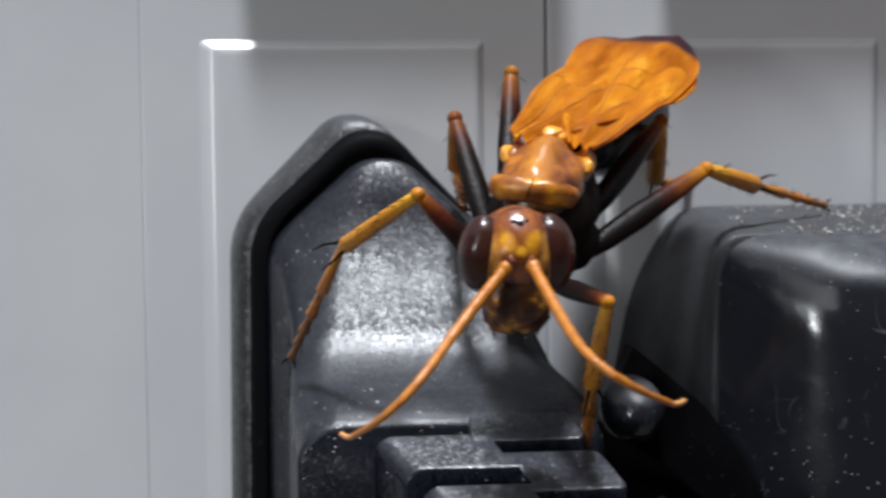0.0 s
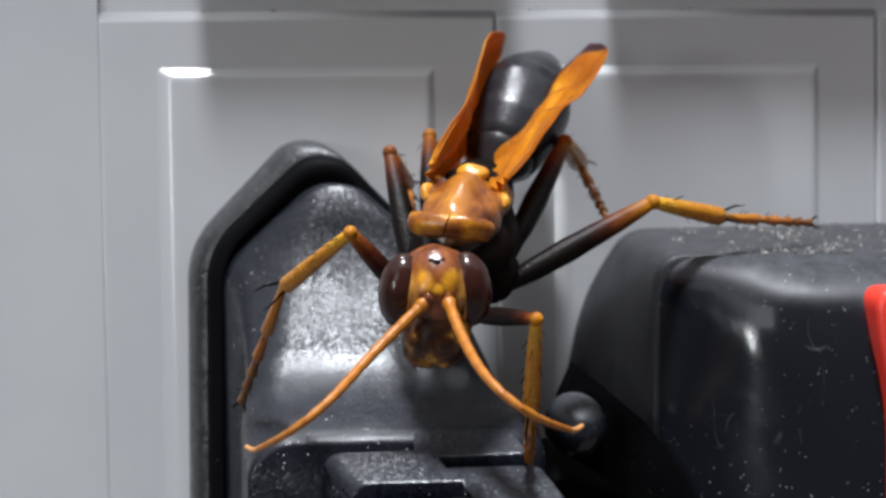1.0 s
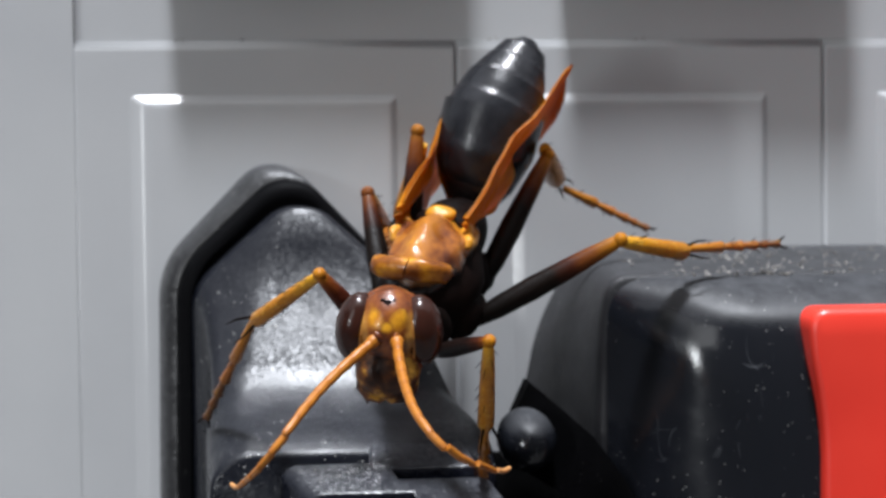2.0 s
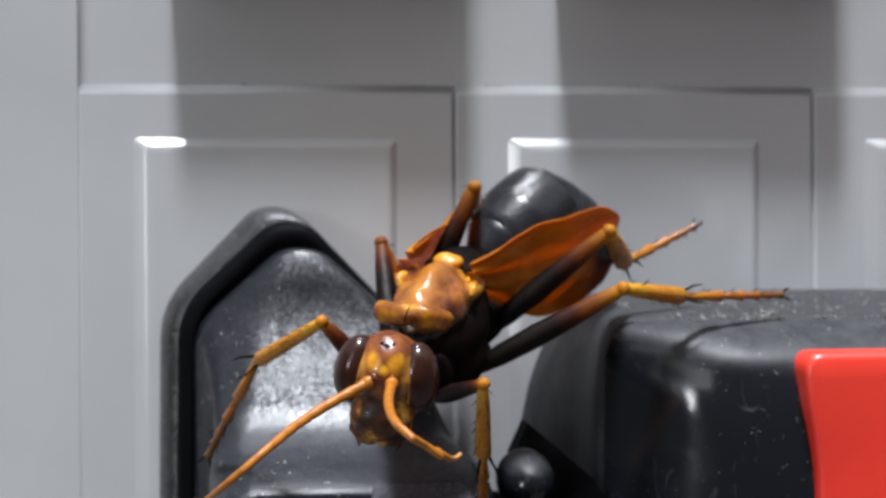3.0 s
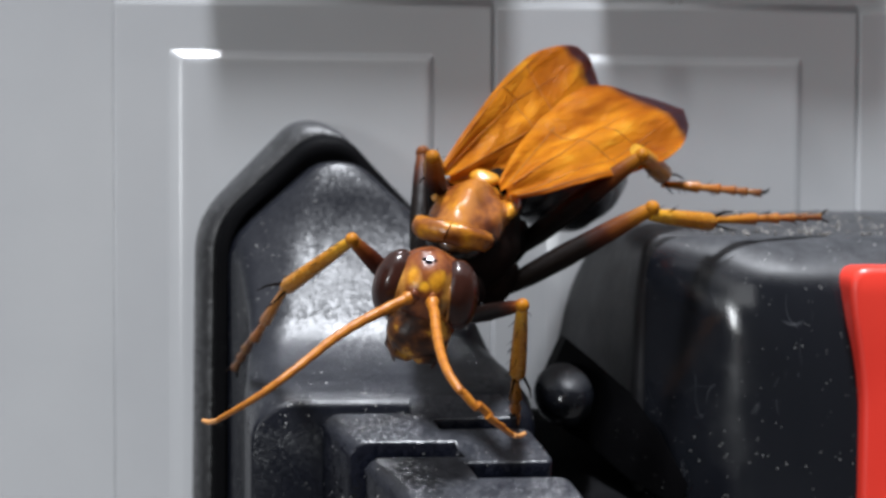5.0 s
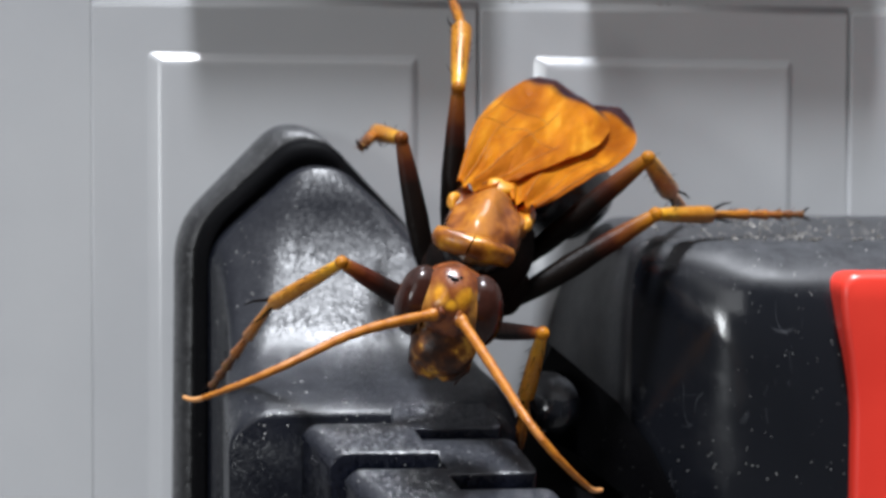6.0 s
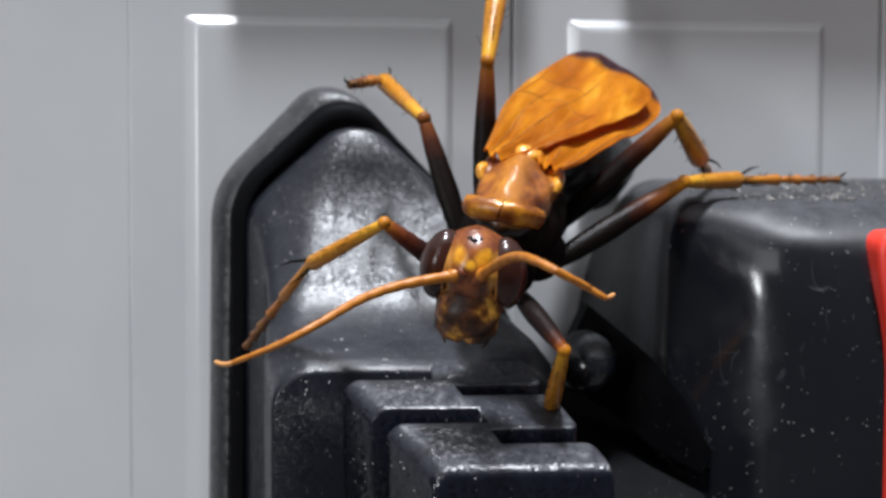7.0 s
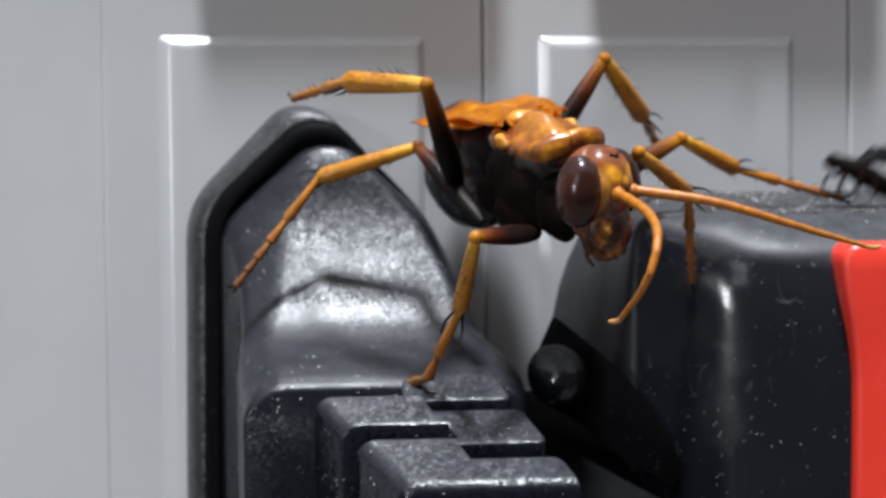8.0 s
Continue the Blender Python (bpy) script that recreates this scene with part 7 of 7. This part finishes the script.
    walk(P['leg_hr1'], [
        (0, at(0.361, -0.771, -0.038, -147.9, -19.3, -145.8)),
        (0.5, at(0.089, -0.817, -0.120, -144.7, -15.3, -149.2)),
        (1, at(0.396, -0.840, -0.203, -143.7, -11.1, -158.5)),
        (2, at(0.256, -0.576, 0.114, 177.7, 14.7, -176.9)),
        (2.5, at(0.186, -0.443, 0.272, -133.0, 18.1, -175.4)),
        (3, at(-0.008, -0.485, 0.213, -127.8, 20.2, -172.8)),
        (3.5, at(0.036, -0.481, 0.229, -123.2, 18.4, -175.5)),
        (4, at(0.088, 0.248, 0.258, -127.5, 16.6, -178.1)),
        (4.5, at(0.199, 0.333, 0.222, -128.9, 15.6, -179.5)),
        (5.6, at(0.199, 0.333, 0.222, -128.9, 15.6, -179.5)),
        (6, at(0.393, -0.428, 0.259, -71.2, 19.3, -158.0)),
        (6.5, at(0.433, -0.385, 0.267, -75.4, 17.5, -151.7)),
        (7, at(0.338, -0.420, 0.274, -58.5, 20.5, -159.3)),
        (7.5, at(0.475, 0.051, 0.293, -77.3, 11.1, -135.5)),
        (7.7, at(0.564, 0.285, 0.162, -79.5, 13.4, -146.9)),
        (7.88, at(0.581, 0.220, 0.330, -87.5, 18.6, -138.1)),
        (8, at(0.581, 0.220, 0.330, -87.5, 18.6, -138.1))])
    walk(P['leg_hr2'], [
        (0, at(0.395, -1.070, -0.438, 167.1, -1.8, -40.0)),
        (0.5, at(0.144, -1.120, -0.514, 168.5, -4.2, -38.0)),
        (1, at(0.433, -1.144, -0.598, 167.2, -2.4, -38.0)),
        (2.5, at(0.321, -0.799, -0.052, 136.4, -36.2, -17.7)),
        (3, at(0.146, -0.863, -0.074, 136.6, -35.7, -18.3)),
        (3.5, at(0.154, -0.892, -0.031, 140.9, -32.5, -21.7)),
        (4, at(0.188, -0.146, -0.033, 136.6, -36.1, -17.8)),
        (4.5, at(0.286, -0.055, -0.080, 134.2, -36.5, -17.3)),
        (5.6, at(0.286, -0.055, -0.080, 134.2, -36.5, -17.3)),
        (6, at(0.521, -0.887, 0.411, 104.8, -47.2, 7.7)),
        (6.5, at(0.629, -0.829, 0.387, 139.0, -45.3, 3.2)),
        (7, at(0.404, -0.851, 0.519, 93.0, -48.8, 13.7)),
        (7.5, at(0.802, -0.312, 0.401, 117.6, -50.7, 24.0)),
        (7.7, at(0.814, -0.139, 0.251, 88.9, -51.0, 26.5)),
        (7.88, at(0.910, -0.156, 0.351, 116.6, -53.3, -2.0)),
        (8, at(0.910, -0.156, 0.351, 116.6, -53.3, -2.0))])
    walk(P['abdomen0'], [
        (0, at(0.000, -0.600, -0.300, 101.2, -0.0, -17.3)),
        (0.5, at(0.000, -0.600, -0.300, 110.7, -0.0, -34.9)),
        (1, at(0.000, -0.600, -0.300, 69.3, -2.7, -6.3)),
        (2.5, at(0.000, -0.600, -0.300, 28.3, -7.9, -8.4)),
        (3, at(0.000, -0.600, -0.300, 79.0, -0.5, -22.5)),
        (3.5, at(0.000, -0.600, -0.300, 71.3, 0.3, -35.7)),
        (3.7, at(0.000, -0.600, -0.300, 71.3, 0.3, -35.7)),
        (4, at(-0.000, -0.600, -0.300, 110.1, 0.0, -17.5)),
        (4.5, at(0.000, -0.600, -0.300, 113.2, 0.0, -29.4)),
        (6, at(0.000, -0.600, -0.300, 115.4, -0.0, -27.9)),
        (6.5, at(-0.000, -0.600, -0.300, 119.0, -0.0, -20.2)),
        (7, at(0.000, -0.600, -0.300, 121.2, -0.0, -22.7)),
        (7.5, at(0.000, -0.600, -0.300, 124.4, -0.0, -14.0)),
        (7.7, at(-0.000, -0.600, -0.300, 141.8, 0.0, 43.0)),
        (7.79, at(-0.000, -0.600, -0.300, 133.8, 2.9, 3.0)),
        (7.88, at(-0.077, -0.609, -0.289, 130.9, -27.7, -13.0)),
        (8, at(-0.077, -0.609, -0.289, 130.9, -27.7, -13.0))])
    walk(P['abdomen1'], [
        (0, at(-0.155, -1.096, -0.403, 94.2, 0.0, -18.8)),
        (0.5, at(-0.283, -1.007, -0.488, 103.6, 0.0, -23.9)),
        (1, at(-0.063, -1.092, -0.113, 81.9, -0.0, -5.7)),
        (1.75, at(-0.011, -0.952, 0.050, 55.9, 3.8, -20.7)),
        (2.5, at(-0.100, -0.839, 0.162, 29.5, 9.8, -41.5)),
        (2.75, at(-0.080, -0.963, -0.020, 72.9, -0.7, -38.7)),
        (3, at(-0.200, -1.080, -0.198, 122.0, 13.0, -50.5)),
        (3.5, at(-0.293, -1.008, -0.130, 122.8, 15.6, -58.7)),
        (3.7, at(-0.293, -1.008, -0.130, 122.8, 15.6, -58.7)),
        (4, at(-0.149, -1.075, -0.482, 103.6, -0.0, -16.2)),
        (4.5, at(-0.239, -1.024, -0.509, 100.5, 0.0, -25.7)),
        (6, at(-0.224, -1.023, -0.527, 108.3, -0.0, -19.9)),
        (6.5, at(-0.160, -1.035, -0.557, 106.6, -0.0, -17.5)),
        (7, at(-0.175, -1.018, -0.575, 105.2, -0.0, -17.7)),
        (7.5, at(-0.106, -1.024, -0.600, 114.4, -0.0, -5.7)),
        (7.7, at(0.223, -0.840, -0.717, 130.0, 0.0, 13.0)),
        (7.76, at(0.063, -0.874, -0.681, 121.6, -9.2, 60.0)),
        (7.82, at(-0.098, -0.909, -0.645, 109.1, -9.2, 108.3)),
        (7.88, at(-0.010, -1.036, -0.596, 96.7, 8.0, 166.0)),
        (8, at(-0.010, -1.036, -0.596, 96.7, 8.0, 166.0))])
    walk(P['wing_r'], [
        (0, at(0.165, 0.100, 0.030, 91.4, 2.8, -13.6)),
        (0.5, at(0.165, 0.100, 0.030, 92.1, 2.9, -18.5)),
        (0.75, at(0.165, 0.100, 0.030, 93.6, -40.8, -10.7)),
        (1, at(0.165, 0.100, 0.030, -24.5, -79.3, 112.1)),
        (2.5, at(0.165, 0.100, 0.030, -108.0, -79.6, -155.5)),
        (3, at(0.165, 0.100, 0.030, -115.1, -60.6, -153.7)),
        (3.5, at(0.165, 0.100, 0.030, -116.4, -56.4, -157.0)),
        (3.7, at(0.165, 0.100, 0.030, -116.4, -56.4, -157.0)),
        (3.8, at(0.165, 0.100, 0.030, 102.7, -51.6, -33.3)),
        (3.93, at(0.165, 0.100, 0.030, 73.6, 10.8, -30.2)),
        (4, at(0.165, 0.100, 0.030, 73.6, 10.8, -30.2)),
        (4.5, at(0.165, 0.100, 0.030, 83.1, -2.4, -17.7)),
        (5.25, at(0.165, 0.100, 0.030, 75.3, -45.3, -1.6)),
        (6, at(0.165, 0.100, 0.030, 92.3, 5.0, -2.7)),
        (6.5, at(0.165, 0.100, 0.030, 92.4, 5.0, -3.8)),
        (7, at(0.165, 0.100, 0.030, 92.2, 4.9, -8.3)),
        (7.5, at(0.165, 0.100, 0.030, 100.1, 1.6, -2.6)),
        (7.7, at(0.165, 0.100, 0.030, 113.3, 4.9, 13.6)),
        (7.88, at(0.165, 0.100, 0.030, 102.2, 5.0, -6.4)),
        (8, at(0.165, 0.100, 0.030, 102.2, 5.0, -6.4))])
    walk(P['wing_l'], [
        (0, at(-0.165, 0.100, -0.005, 89.1, -8.6, -16.2)),
        (0.5, at(-0.165, 0.100, -0.005, 103.1, -35.1, -34.2)),
        (1, at(-0.165, 0.100, -0.005, 76.6, 33.0, -21.9)),
        (2.5, at(-0.165, 0.100, -0.005, 58.5, 67.9, -44.7)),
        (3, at(-0.165, 0.100, -0.005, 123.1, 74.2, 10.1)),
        (3.5, at(-0.165, 0.100, -0.005, 118.2, 74.5, 2.3)),
        (3.7, at(-0.165, 0.100, -0.005, 118.2, 74.5, 2.3)),
        (3.8, at(-0.165, 0.100, -0.005, 75.0, 37.5, -38.6)),
        (3.93, at(-0.165, 0.100, -0.005, 64.2, -17.4, -44.6)),
        (4, at(-0.165, 0.100, -0.005, 64.2, -17.4, -44.6)),
        (4.5, at(-0.165, 0.100, -0.005, 82.1, -24.6, -39.5)),
        (6, at(-0.165, 0.100, -0.005, 93.4, -4.8, -15.2)),
        (6.5, at(-0.165, 0.100, -0.005, 97.6, -4.8, -14.5)),
        (7, at(-0.165, 0.100, -0.005, 96.5, -4.8, -15.6)),
        (7.5, at(-0.165, 0.100, -0.005, 102.9, -4.9, -10.8)),
        (7.7, at(-0.165, 0.100, -0.005, 108.9, -4.8, 15.5)),
        (7.88, at(-0.165, 0.100, -0.005, 100.1, -5.0, -3.1)),
        (8, at(-0.165, 0.100, -0.005, 100.1, -5.0, -3.1))])
    walk(FLY[0], [(0, at(9.0, -0.9, -0.3)), (7.8, at(8.0, -0.9, -0.3)), (7.9, at(5.3, -0.95, -0.55)), (8, at(4.17, -1.0, -0.90))])


motions()
